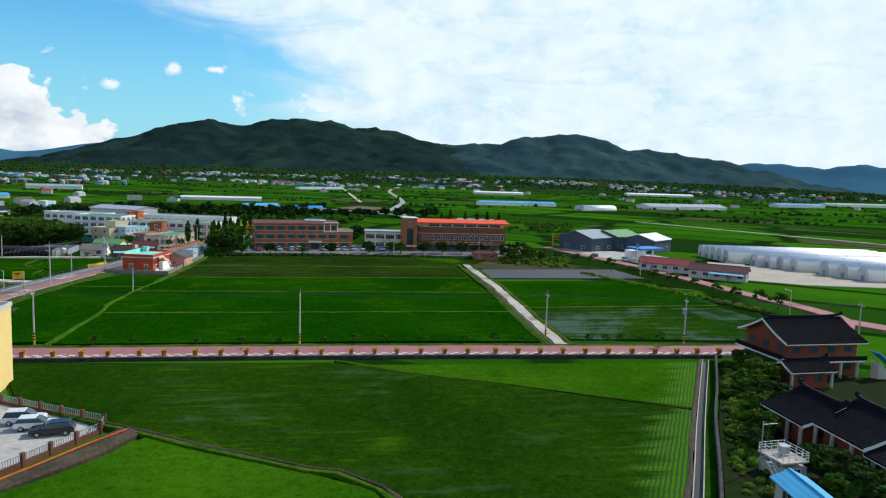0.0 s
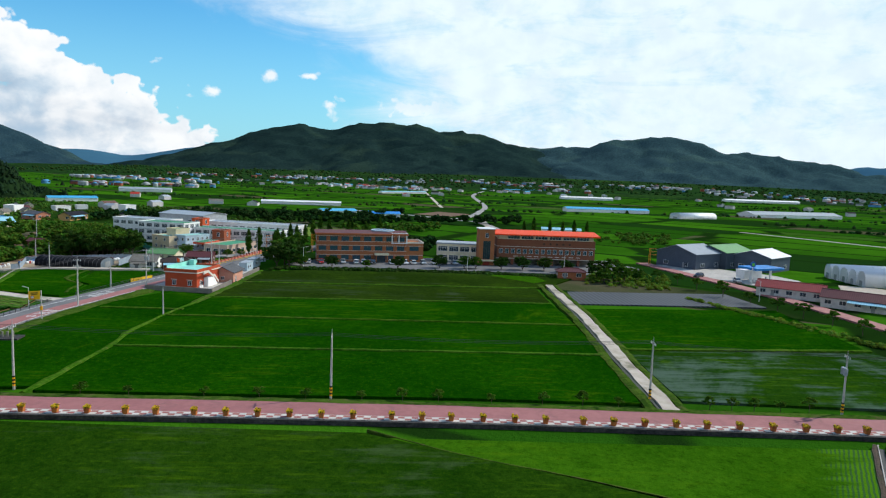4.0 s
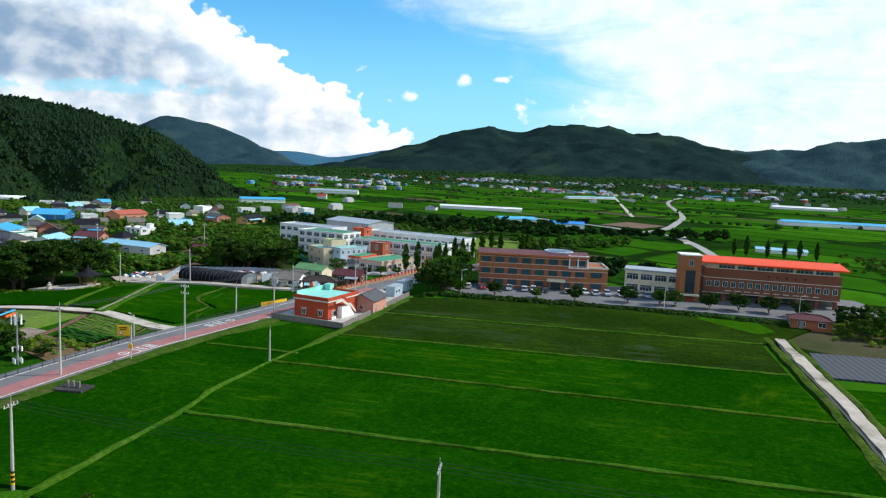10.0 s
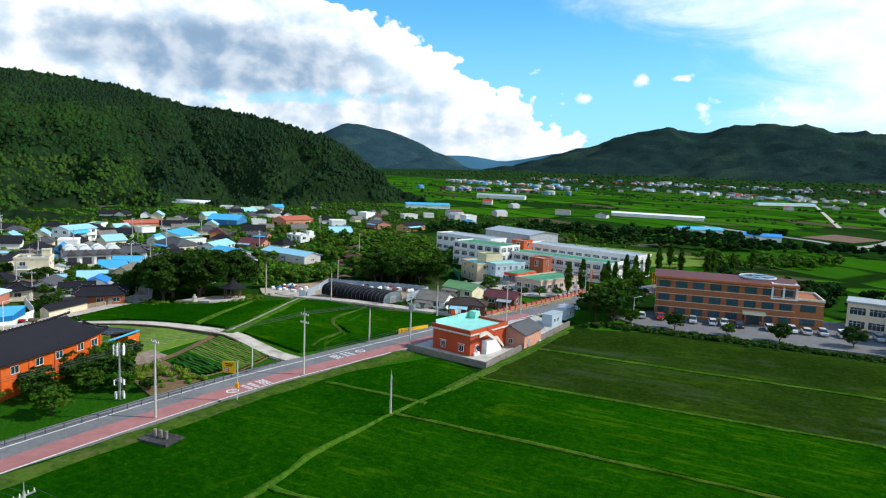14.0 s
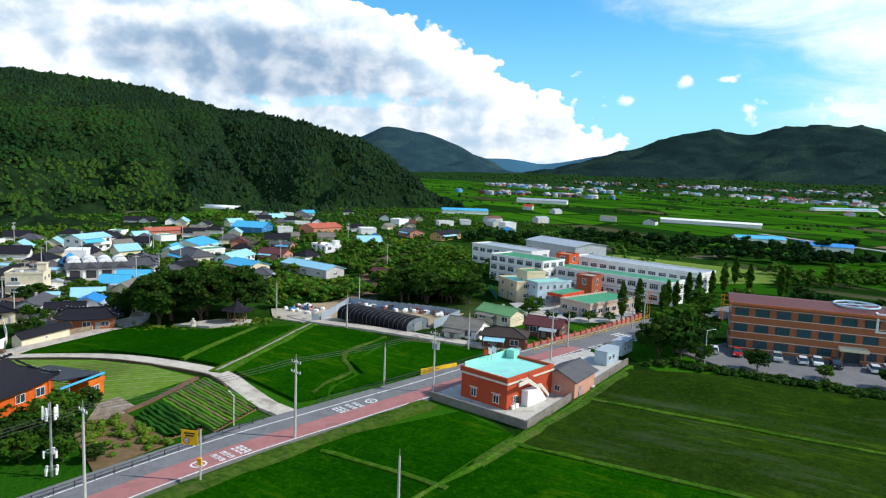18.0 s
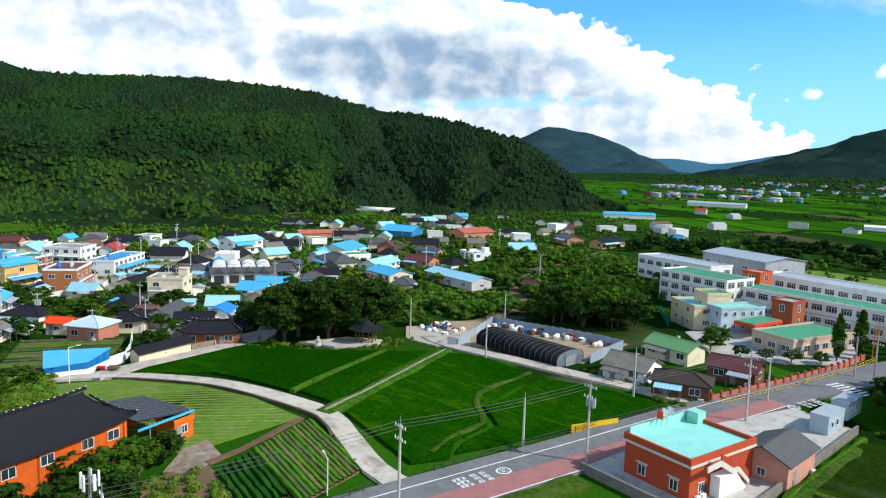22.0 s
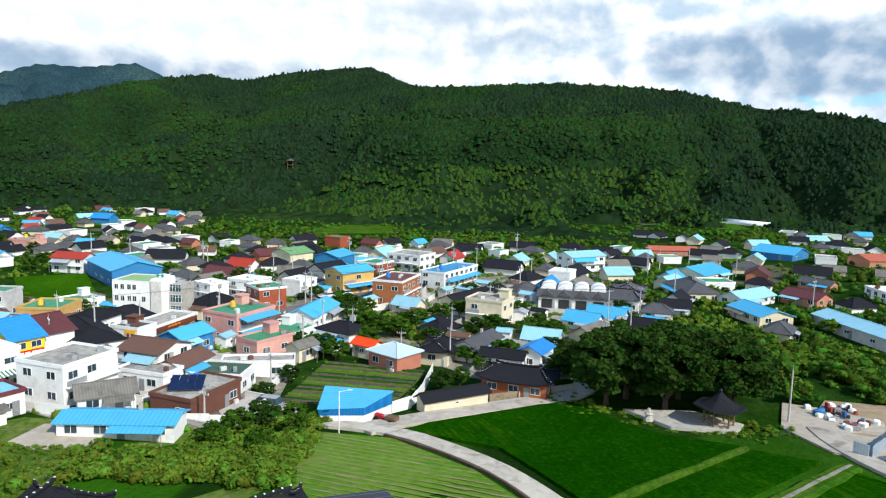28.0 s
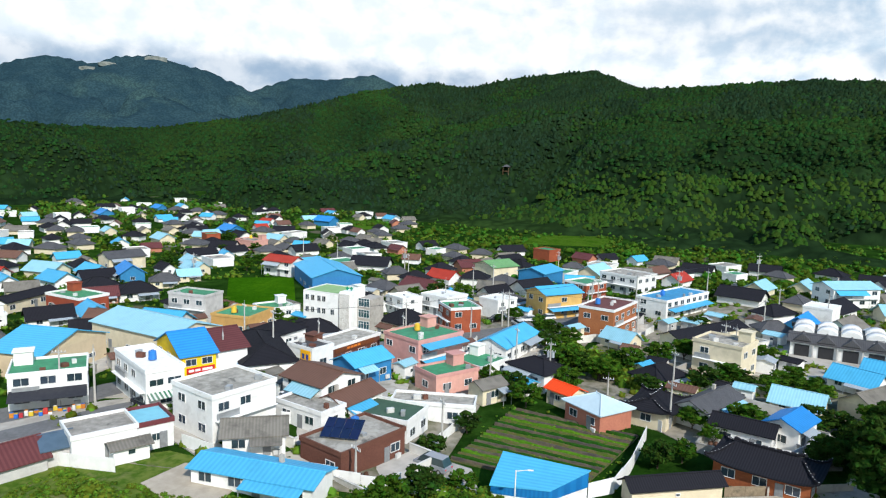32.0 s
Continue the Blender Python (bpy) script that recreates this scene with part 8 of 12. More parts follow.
# ---- tiled brick houses by the ditch ----
TILEBLACK = mat("charcoal_tile", (0.014, 0.014, 0.018), (0.008, 0.008, 0.011), 0.8, 1.5, 0.01, 9.0, spec=0.08)
HOUSEBRICK = mat("dull_red_brick", (0.22, 0.058, 0.034), (0.16, 0.042, 0.026), 0.9, 4.0, 0.006, 16.0)


def roof_ribbed(root, w, d, h, rise, name="roof"):
    """A sagging gable roof of charcoal tiles: round rib rows, curled ridge, pale plaster verge boards."""
    W, D = w / 2, d / 2

    def z(t):
        return h + rise * (0.72 * (1 - t) + 0.28 * (1 - t) ** 2)

    bm = bmesh.new()
    n, rows = 6, int(w / 0.42)
    for sy in (-1, 1):
        for k in range(n):
            t0, t1 = k / n, (k + 1) / n
            quad = [(-W, sy * D * t0, z(t0)), (W, sy * D * t0, z(t0)), (W, sy * D * t1, z(t1)), (-W, sy * D * t1, z(t1))]
            top = [bm.verts.new(p) for p in quad]
            low = [bm.verts.new((p[0], p[1], p[2] - 0.2)) for p in quad]
            bm.faces.new(top)
            bm.faces.new(low[::-1])
            for a in range(4):
                bm.faces.new((top[a], low[a], low[(a + 1) % 4], top[(a + 1) % 4]))
        for r in range(rows + 1):
            x = -W + 0.1 + (w - 0.2) * r / rows
            for k in range(3):
                t0, t1 = k / 3, (k + 1) / 3
                tube(bm, (x, sy * D * t0, z(t0) + 0.02), (x, sy * D * t1, z(t1) + 0.02), 0.085, n=5)
    bmesh.ops.recalc_face_normals(bm, faces=bm.faces[:])
    roof = part(name, bm, TILEBLACK, root)
    bm = bmesh.new()
    pts = [(W * (k / 8 - 1), h + rise + 0.16 + 0.35 * abs(k / 8 - 1) ** 5) for k in range(17)]
    ring = [[bm.verts.new((x, y, zz + dz)) for y, dz in ((-0.2, -0.2), (-0.14, 0.2), (0.14, 0.2), (0.2, -0.2))] for x, zz in pts]
    for a, b in zip(ring, ring[1:]):
        for k in range(4):
            bm.faces.new((a[k], a[(k + 1) % 4], b[(k + 1) % 4], b[k]))
    bm.faces.new(ring[0])
    bm.faces.new(ring[-1][::-1])
    bmesh.ops.recalc_face_normals(bm, faces=bm.faces[:])
    part("ridge", bm, TILEBLACK, roof)
    for sx in (-1, 1):
        bm = bmesh.new()
        box(bm, sx * W, 0, h + rise + 0.3, 0.45, 0.5, 0.65, bevel=0.12)
        part("ridge_finial", bm, TILEBLACK, roof)
        for sy in (-1, 1):
            bm = bmesh.new()
            rail_ = [[bm.verts.new((sx * (W + dx), sy * D * k / 6, z(k / 6) + dz)) for dx, dz in ((-0.05, -0.42), (0.06, -0.42), (0.06, -0.04), (-0.05, -0.04))] for k in range(7)]
            for a, b in zip(rail_, rail_[1:]):
                for k in range(4):
                    bm.faces.new((a[k], a[(k + 1) % 4], b[(k + 1) % 4], b[k]))
            bm.faces.new(rail_[0])
            bm.faces.new(rail_[-1][::-1])
            bmesh.ops.recalc_face_normals(bm, faces=bm.faces[:])
            part("verge_board", bm, WHITE, roof, "white curved verge board")
    return roof


def tiled_house(x, y, rot, w, d, h, rise, floors, label, over=1.1, columns=()):
    root = empty("tiled_house", x, y, rot, label, "house")
    iw, il = w - 2 * over, d - 2 * over
    bm = bmesh.new()
    box(bm, 0, 0, -0.4, iw, il, h + 0.35)
    for sx in (-1, 1):
        tri = [[bm.verts.new((sx * iw / 2 - sx * e, y, z)) for y, z in ((-il / 2, h - 0.1), (il / 2, h - 0.1), (0, h + rise - 0.4))] for e in (0.0, 0.25)]
        bm.faces.new(tri[0])
        bm.faces.new(tri[1][::-1])
        for k in range(3):
            bm.faces.new((tri[0][k], tri[1][k], tri[1][k - 1], tri[0][k - 1]))
    bmesh.ops.recalc_face_normals(bm, faces=bm.faces[:])
    part("wall", bm, HOUSEBRICK, root)
    roof_ribbed(root, w, d, h - 0.1, rise)
    for sy in (-1, 1):
        bm = bmesh.new()
        box(bm, 0, sy * (d / 2 - 0.12), h - 0.48, w - 0.3, 0.14, 0.2)
        part("eave_board", bm, WHITE, root, "white eave board")
    wall_windows(root, iw, il, h, floors, "fblr", (1.4, 1.1), 2.8, glass=BLUEGLASS, frame_mat=DARKMETAL)
    for k in columns:
        bm = bmesh.new()
        tube(bm, (-w / 2 + w * k, -d / 2 + 0.45, -0.3), (-w / 2 + w * k, -d / 2 + 0.45, h - 0.3), 0.24, n=10)
        part("column", bm, CONCRETE, root)
    return root


main = tiled_house(43.9, 132.6, 22.5, 15.7, 13.0, 6.1, 3.0, 2, "two-storey brick house with a ribbed charcoal tile roof")
for (x, y, w, d) in ((0.5, -6.2, 13.5, 2.0), (-7.0, 0.5, 2.2, 12.0)):
    bm = bmesh.new()
    box(bm, x, y, 2.75, w, d, 0.28, bevel=0.04)
    part("balcony", bm, WHITE, main, "white balcony slab")
    bm = bmesh.new()
    box(bm, x + (-1.0 if w < d else 0), y + (-0.95 if w > d else 0), 3.03, w if w > d else 0.14, d if d > w else 0.14, 0.75)
    part("balustrade", bm, TILEBLACK, main, "charcoal tiled balustrade")
for x in (5.6, 2.4, -2.4):
    bm = bmesh.new()
    tube(bm, (x, -7.0, -0.3), (x, -7.0, 2.8), 0.24, n=10)
    part("column", bm, CONCRETE, main)
for k in range(12):
    bm = bmesh.new()
    box(bm, 12.2 - 0.32 * k, -7.6, -0.1, 0.34, 1.5, 0.3 + 0.24 * k)
    part("stair_step", bm, CONCRETE, main)
bm = bmesh.new()
box(bm, 0, 0, 0, 5.2, 1.9, 0.2, bevel=0.08)
canopy = part("stair_canopy", bm, DEEPBLUE, main, "curved blue stair canopy")
canopy.matrix_local = Matrix.Translation((10.4, -7.6, 2.9)) @ Matrix.Rotation(radians(36), 4, "Y")
tiled_house(40.9, 120.6, 23.5, 8.4, 5.0, 3.2, 1.2, 1, "brick gatehouse with a small charcoal tile roof", 0.9, (0.06, 0.94))
tiled_house(35.6, 96.6, -72, 8.6, 11.0, 3.3, 2.2, 1, "brick wing with a charcoal tile roof and white eaves", 1.2, (0.25, 0.6, 0.9))
tiled_house(39.9, 89.4, -72, 9.0, 12.2, 3.8, 2.5, 1, "brick house with a charcoal tile roof on round columns", 1.2, (0.08, 0.4, 0.75))
tiled_house(42.6, 80.6, -72, 9.6, 11.6, 3.2, 2.3, 1, "brick wing with a low charcoal tile roof", 1.2, (0.1, 0.5, 0.9))


def plant_room():
    root = empty("plant_room", 27.4, 82.9, 25, "grey plant room with a railed roof and outside stair", "shed", z=-0.5)
    bm = bmesh.new()
    box(bm, 0, 0, -0.7, 3.2, 3.6, 2.7, bevel=0.03)
    part("wall", bm, CONCRETE, root)
    bm = bmesh.new()
    box(bm, 0, 0, 2.5, 3.5, 3.9, 0.18, bevel=0.03)
    part("roof_slab", bm, PALECONC, root)
    window(root, 0.3, -1.8, 1.3, 1.0, 0.6, 0)
    for a, b in (((-1.65, -1.85), (1.65, -1.85)), ((1.65, -1.85), (1.65, 1.85)), ((1.65, 1.85), (-1.65, 1.85)), ((-1.65, 1.85), (-1.65, -1.85))):
        bm = bmesh.new()
        for hgt in (0.35, 0.65, 0.95):
            tube(bm, (*a, 2.68 + hgt), (*b, 2.68 + hgt), 0.03, n=5)
        part("railing", bm, WHITE, root, "white steel railing")
        for k in range(4):
            bm = bmesh.new()
            px, py = a[0] + (b[0] - a[0]) * k / 4, a[1] + (b[1] - a[1]) * k / 4
            tube(bm, (px, py, 2.66), (px, py, 3.65), 0.035, n=5)
            part("railing_post", bm, WHITE, root)
    for k in range(9):
        bm = bmesh.new()
        box(bm, -2.1, -2.9 + 0.28 * k, 0.2 + 0.27 * k, 0.9, 0.28, 0.05)
        part("stair_tread", bm, STEEL, root)
    for sx in (-2.55, -1.66):
        bm = bmesh.new()
        tube(bm, (sx, -3.0, 0.1), (sx, -0.5, 2.5), 0.05, n=5)
        tube(bm, (sx, -3.0, 1.0), (sx, -0.5, 3.4), 0.03, n=5)
        part("stair_rail", bm, WHITE, root)
    bm = bmesh.new()
    tube(bm, (-1.9, 1.2, -0.2), (-1.9, 1.2, 6.2), 0.07, n=6)
    tube(bm, (-1.9, 1.2, 5.9), (0.0, 1.2, 5.9), 0.04, n=5)
    part("aerial_pole", bm, STEEL, root)
    bm = bmesh.new()
    bmesh.ops.create_cone(bm, cap_ends=True, segments=14, radius1=0.6, radius2=0.6, depth=1.0, matrix=Matrix.Translation((0.4, 0.4, 3.18)))
    part("water_tank", bm, STEEL, root)


plant_room()
building("shed", "shed with a bright blue pitched roof", "shed", 27.0, 71.2, 12, 3.0, 9.2, 2.6, "gable", GREYW, BLUEROOF, 1, along="y")
DITCH = [(28.2, 131.2), (23.9, 109.7), (20.8, 93.9), (17.2, 74.7), (10.4, 40)]
ribbon("field_verge", DITCH, 0.6, DARKSOIL, 0.42, 0.6, shift=-0.9, label="bare earth verge beside the ditch", category="bank", jag=0.4, crown=0.06)
for side in (-0.5, 0.5):
    ribbon("ditch_wall", DITCH, 0.12, CONCRETE, 0.5, 0.9, shift=side, label="thin concrete kerb of the field ditch", category="wall")
ribbon("ditch", DITCH, 0.86, mat("ditch_water", (0.02, 0.026, 0.028), None, 0.6, 1.0), 0.0, 0.2, label="narrow drainage ditch", category="ditch")
ribbon("ditch_verge", [(29.2, 131.5), (25.2, 110.5), (22.1, 95.2), (18.3, 74.6), (11.6, 40)], 1.3, GRASS, 0.3, 0.4, label="dark weedy strip between ditch and wall", category="bank", jag=0.2, crown=0.1)
# wall coloured as dark as its shaded face looks
ribbon("garden_wall", [(30, 131.9), (26.3, 112), (23.3, 97.7), (19.3, 74.5), (12.6, 40)], 0.35, DARKSHADESTONE, 1.5, 2.0, label="stained concrete garden wall along the ditch, its shaded side painted dark", category="wall")
# the garden's shade is put into this dark ground colour
sheet("garden_ground", [(30.4, 131.5), (26.8, 112), (23.8, 97.7), (19.8, 74.5), (13.5, 42), (60, 42), (62, 100), (58, 128)], mat("shady_garden", (0.014, 0.036, 0.007), (0.03, 0.03, 0.02), 0.95, 0.5, 0.06, 3.0, spec=0.0), 0.12, 0.3, "garden of moss, weeds and trodden earth, coloured dark for its shade", "garden")

# ---- yellow building and its car park ----
building("apartment_house", "cream-yellow building with a grey roof", "building", -79.5, 79.5, 22, 17, 12, 11.2, "flat", mat("butter_render", (0.75, 0.56, 0.22), (0.70, 0.52, 0.2), 0.7, 1.0), GREYCOAT, 4, trim=GREYW, faces="fl")
sheet("car_park", [(-68, 79.5), (-51.3, 76.3), (-50.2, 73.5), (-52.6, 60), (-70, 58), (-80, 66)], CONCRETE, 0.15, 0.4, "pale concrete car park", "car park")
ribbon("soil_bank", [(-46.8, 75.0), (-47.3, 70), (-48.4, 64), (-50.5, 56), (-53, 48)], 2.8, DARKSOIL, 0.4, 0.8, label="bare soil bank beside the car park", category="bank", jag=1.2, crown=0.5)
ribbon("hose", [(-46.2, 74.0), (-47.6, 69.2), (-48.9, 62.6), (-51.4, 53)], 0.09, mat("orange_hose", (0.75, 0.12, 0.02), None, 0.6, 2.0), 1.06, 0.12, label="orange hose lying on the soil bank", category="hose", kind="", crown=0.03)


def brick_fence(pts, label):
    root = empty("brick_fence", *pts[0], 0, label, "fence")
    o = root.matrix_world.translation
    for a, b in zip(pts, pts[1:]):
        n = max(1, round(math.dist(a, b) / 3.2))
        rot = math.atan2(b[1] - a[1], b[0] - a[0])
        for k in range(n + 1):
            px, py = a[0] + (b[0] - a[0]) * k / n, a[1] + (b[1] - a[1]) * k / n
            bm = bmesh.new()
            box(bm, px - o.x, py - o.y, -0.2, 0.4, 0.4, 1.7, rot, 0.02)
            part("pier", bm, BROWNBRICK, root)
            if k < n:
                qx, qy = a[0] + (b[0] - a[0]) * (k + 0.5) / n, a[1] + (b[1] - a[1]) * (k + 0.5) / n
                bm = bmesh.new()
                box(bm, qx - o.x, qy - o.y, -0.2, math.dist(a, b) / n - 0.4, 0.22, 0.8, rot)
                part("brick_base", bm, BROWNBRICK, root)
                bm = bmesh.new()
                for j in range(9):
                    t = (j - 4) * 0.3
                    box(bm, qx - o.x + t * math.cos(rot), qy - o.y + t * math.sin(rot), 0.6, 0.05, 0.05, 0.75)
                box(bm, qx - o.x, qy - o.y, 1.3, math.dist(a, b) / n - 0.4, 0.06, 0.06, rot)
                part("railing", bm, mat("grey_green_rail", (0.22, 0.28, 0.27), None, 0.6, 2.0), root)


brick_fence([(-68, 79.6), (-51.0, 76.6), (-49.8, 74.2), (-52.0, 61), (-56, 48)], "brick and railing fence round the car park")


def school_fence(pts):
    root = empty("school_fence", *pts[0], 0, "red-brown brick fence with pink panels along the drive", "fence")
    o = root.matrix_world.translation
    pink = mat("fence_pink", (0.50, 0.15, 0.12), None, 0.7, 1.0)
    for a, b in zip(pts, pts[1:]):
        n = max(1, round(math.dist(a, b) / 2.4))
        rot = math.atan2(b[1] - a[1], b[0] - a[0])
        for k in range(n):
            px, py = a[0] + (b[0] - a[0]) * (k + 0.5) / n, a[1] + (b[1] - a[1]) * (k + 0.5) / n
            bm = bmesh.new()
            box(bm, px - o.x, py - o.y, -0.1, 1.9, 0.16, 1.2, rot)
            part("panel", bm, pink, root)
            px, py = a[0] + (b[0] - a[0]) * k / n, a[1] + (b[1] - a[1]) * k / n
            bm = bmesh.new()
            box(bm, px - o.x, py - o.y, -0.1, 0.45, 0.45, 1.6, rot, 0.02)
            part("pier", bm, REDBRICK, root)
    root = empty("guard_rail", pts[0][0] + 2.2, pts[0][1], 0, "yellow roadside guard rail", "railing")
    o = root.matrix_world.translation
    for a, b in zip(pts, pts[1:]):
        a, b = (a[0] + 2.2, a[1]), (b[0] + 2.2, b[1])
        n = max(1, round(math.dist(a, b) / 1.6))
        for k in range(n):
            p, q = [(a[0] + (b[0] - a[0]) * (k + e) / n - o.x, a[1] + (b[1] - a[1]) * (k + e) / n - o.y) for e in (0, 1)]
            bm = bmesh.new()
            tube(bm, (*p, -0.1), (*p, 1.1), 0.05, n=6)
            part("post", bm, YELLOW, root)
            bm = bmesh.new()
            for z in (0.6, 1.05):
                tube(bm, (*p, z), (*q, z), 0.035, n=5)
            part("rail", bm, YELLOW, root)


school_fence([(-138.9, 216.8), (-140.4, 236), (-142.6, 254.4), (-145.2, 267)])
panel_fence("green_fence", "turquoise mesh fence beside the kindergarten", [(-183, 252), (-196, 262)], 1.6, mat("turquoise_mesh", (0.02, 0.38, 0.30), None, 0.6, 2.0), 3.0)

# ---- trees and shrubs ----
def leaf_quads(centres, size, rng, droop=0.25):
    """Small leaf sprays: one bent quad at each centre."""
    n = len(centres)
    a, b = rng.normal(size=(n, 3)), rng.normal(size=(n, 3))
    a /= np.linalg.norm(a, axis=1)[:, None]
    a[:, 2] *= 0.45
    b -= (b * a).sum(1)[:, None] * a
    b /= np.linalg.norm(b, axis=1)[:, None]
    s = size * (0.6 + 0.8 * rng.rand(n, 1))
    A, B = a * s, b * s * 0.7
    v = np.stack([centres - A - B, centres + A - B * 0.6, centres + A * 0.8 + B, centres - A * 0.7 + B], 1)
    v[:, 1:3, 2] -= droop * size
    return v.reshape(-1, 3), np.arange(4 * n).reshape(n, 4)


BALL = bmesh.new()
bmesh.ops.create_icosphere(BALL, subdivisions=2, radius=1.0)
BALL.verts.index_update()
BALL_V = np.array([v.co[:] for v in BALL.verts])
BALL_F = np.array([[v.index for v in f.verts] for f in BALL.faces])
BALL.free()


KNOT = bmesh.new()
bmesh.ops.create_icosphere(KNOT, subdivisions=1, radius=1.0)
KNOT.verts.index_update()
KNOT_V = np.array([v.co[:] for v in KNOT.verts])
KNOT_F = np.array([[v.index for v in f.verts] for f in KNOT.faces])
KNOT.free()


def crown_mesh(rng, clumps, per, rx, rz, z0, spread, leaf_size, leaf):
    """A crown of many leafy clumps over an uneven dome, each a ragged knot of foliage with sprays standing off it."""
    V, F, base = [], [], 0
    for k in range(clumps):
        u, t = rng.rand(), rng.rand() * 2 * math.pi
        el = math.asin(2 * (0.1 + 0.9 * u) - 1)
        r = 0.5 + 0.42 * rng.rand() ** 0.5
        lump = 0.82 + 0.32 * rng.rand()
        c = np.array([rx * r * lump * math.cos(el) * math.cos(t), rx * r * lump * math.cos(el) * math.sin(t), z0 + rz * (0.5 + 0.42 * r * math.sin(el) * lump)])
        R_ = rx * spread * (0.7 + 0.6 * rng.rand())
        knot = KNOT_V * (1 + 0.2 * rng.normal(size=(len(KNOT_V), 1))) * np.array([1, 1, 0.72]) * R_ * 0.66 + c
        V.append(knot)
        F.append(KNOT_F + base)
        base += len(knot)
        d = rng.normal(size=(per, 3))
        d /= np.linalg.norm(d, axis=1)[:, None]
        d[:, 2] = np.abs(d[:, 2]) * 0.9 - 0.25
        v, f = leaf_quads(c + d * np.array([1, 1, 0.75]) * R_ * (0.85 + 0.35 * rng.rand(per, 1)), leaf_size, rng)
        V.append(v)
        F.append(np.concatenate([f[:, :3], f[:, [0, 2, 3]]]) + base)
        base += len(v)
    return mesh_np("crown", np.concatenate(V), np.concatenate(F), leaf)


def tree_proto(name, label, rx, height, trunk_h, leaf, size, clumps, per, seed, trunk_r=0.22, spread=0.34):
    rng = np.random.RandomState(seed)
    root = new(name)
    tagged(root, label, "tree")
    bm = bmesh.new()
    rnd = random.Random(seed)
    tube(bm, (0, 0, -0.4), (0.05, 0.03, trunk_h), trunk_r, trunk_r * 0.7, 7)
    for k in range(5):
        a = 2 * math.pi * k / 5 + rnd.random()
        tube(bm, (0.05, 0.03, trunk_h * (0.75 + 0.05 * k)), (rx * 0.5 * math.cos(a), rx * 0.5 * math.sin(a), trunk_h + (height - trunk_h) * (0.35 + 0.1 * rnd.random())), trunk_r * 0.5, trunk_r * 0.15, 5)
    part("trunk", bm, BARK, root)
    part("crown", crown_mesh(rng, clumps, per, rx, height - trunk_h, trunk_h * 0.85, spread, size, leaf), None, root)
    return root


def poplar_proto(seed):
    rng = np.random.RandomState(seed)
    root = tagged(new("poplar_tree"), "slim upright tree beside the school drive", "tree")
    bm = bmesh.new()
    tube(bm, (0, 0, -0.3), (0, 0, 7.0), 0.16, 0.04, 6)
    part("trunk", bm, BARK, root)
    z = rng.rand(2000) ** 0.8
    t = rng.rand(2000) * 2 * math.pi
    r = 1.15 * np.sin(np.pi * (0.12 + 0.85 * z)) * np.sqrt(rng.rand(2000)) * (0.75 + 0.4 * np.sin(t * 3 + z * 20))
    v, f = leaf_quads(np.stack([r * np.cos(t), r * np.sin(t), 1.0 + 8.0 * z], 1), 0.27, rng)
    part("crown", mesh_np("crown", v, f, LEAF), None, root)
    return root


proto_big = [tree_proto("zelkova_tree", "broad old zelkova tree with a dense dark crown", 7.2, 14.2, 2.0, LEAFDARK, 0.34, 130, 95, 11 + k, 0.55, 0.2) for k in range(2)]
proto_mid = [tree_proto("broadleaf_tree", "rounded broadleaf tree with a dark green crown", 3.1, 6.6, 1.0, (LEAF, LEAFDARK, LEAF)[k], 0.27, 40, 24, 21 + k, 0.2, 0.27) for k in range(3)]
proto_small = [tree_proto("young_tree", "small roadside tree with a thin open crown", 1.3, 3.0, 1.1, (LEAF, LEAFLIGHT)[k], 0.16, 14, 18, 31 + k, 0.07, 0.3) for k in range(2)]
proto_pop = [poplar_proto(41), poplar_proto(42)]
USED = set()


def plant(protos, x, y, scale=1.0, rng=random, group="", stretch=1.0, z=0.0, label=""):
    k = rng.randrange(len(protos))
    p = protos[k]
    m = pose(x, y, ground_z(x, y) + z, 0, 0, rng.uniform(0, 360)) @ Matrix.Diagonal((scale, scale, scale * stretch, 1))
    if p.name not in USED:
        USED.add(p.name)
        p.matrix_world = m
        p.rotation_mode = "XYZ"
        ob = p
    else:
        keep = p.scale.copy()
        p.scale = (1, 1, 1)
        ob = copy_thing(p, m)
        p.scale = keep
    if group:
        ob["group"] = group
    if label:
        ob["label"] = label
    return ob


R = random.Random(5)
# the old grove by the pavilion
for x, y, s in ((-208.5, 167, 0.9), (-212, 171, 1.0), (-206.5, 176, 1.0), (-213, 180, 0.98), (-207.5, 186.5, 0.95), (-214, 189, 0.85), (-219, 173, 0.85), (-219, 181, 0.9)):
    plant(proto_big, x, y, s, R, "old grove")
# dark wood on the bank north of the scrap yard
for k in range(46):
    a, r = R.uniform(0, 2 * math.pi), math.sqrt(R.random())
    x, y = -201 + 17 * r * math.cos(a) - 5 * r * math.sin(a), 243 + 11 * r * math.sin(a)
    plant(proto_mid, x, y, R.uniform(1.1, 1.7), R, "wood behind the scrap yard")
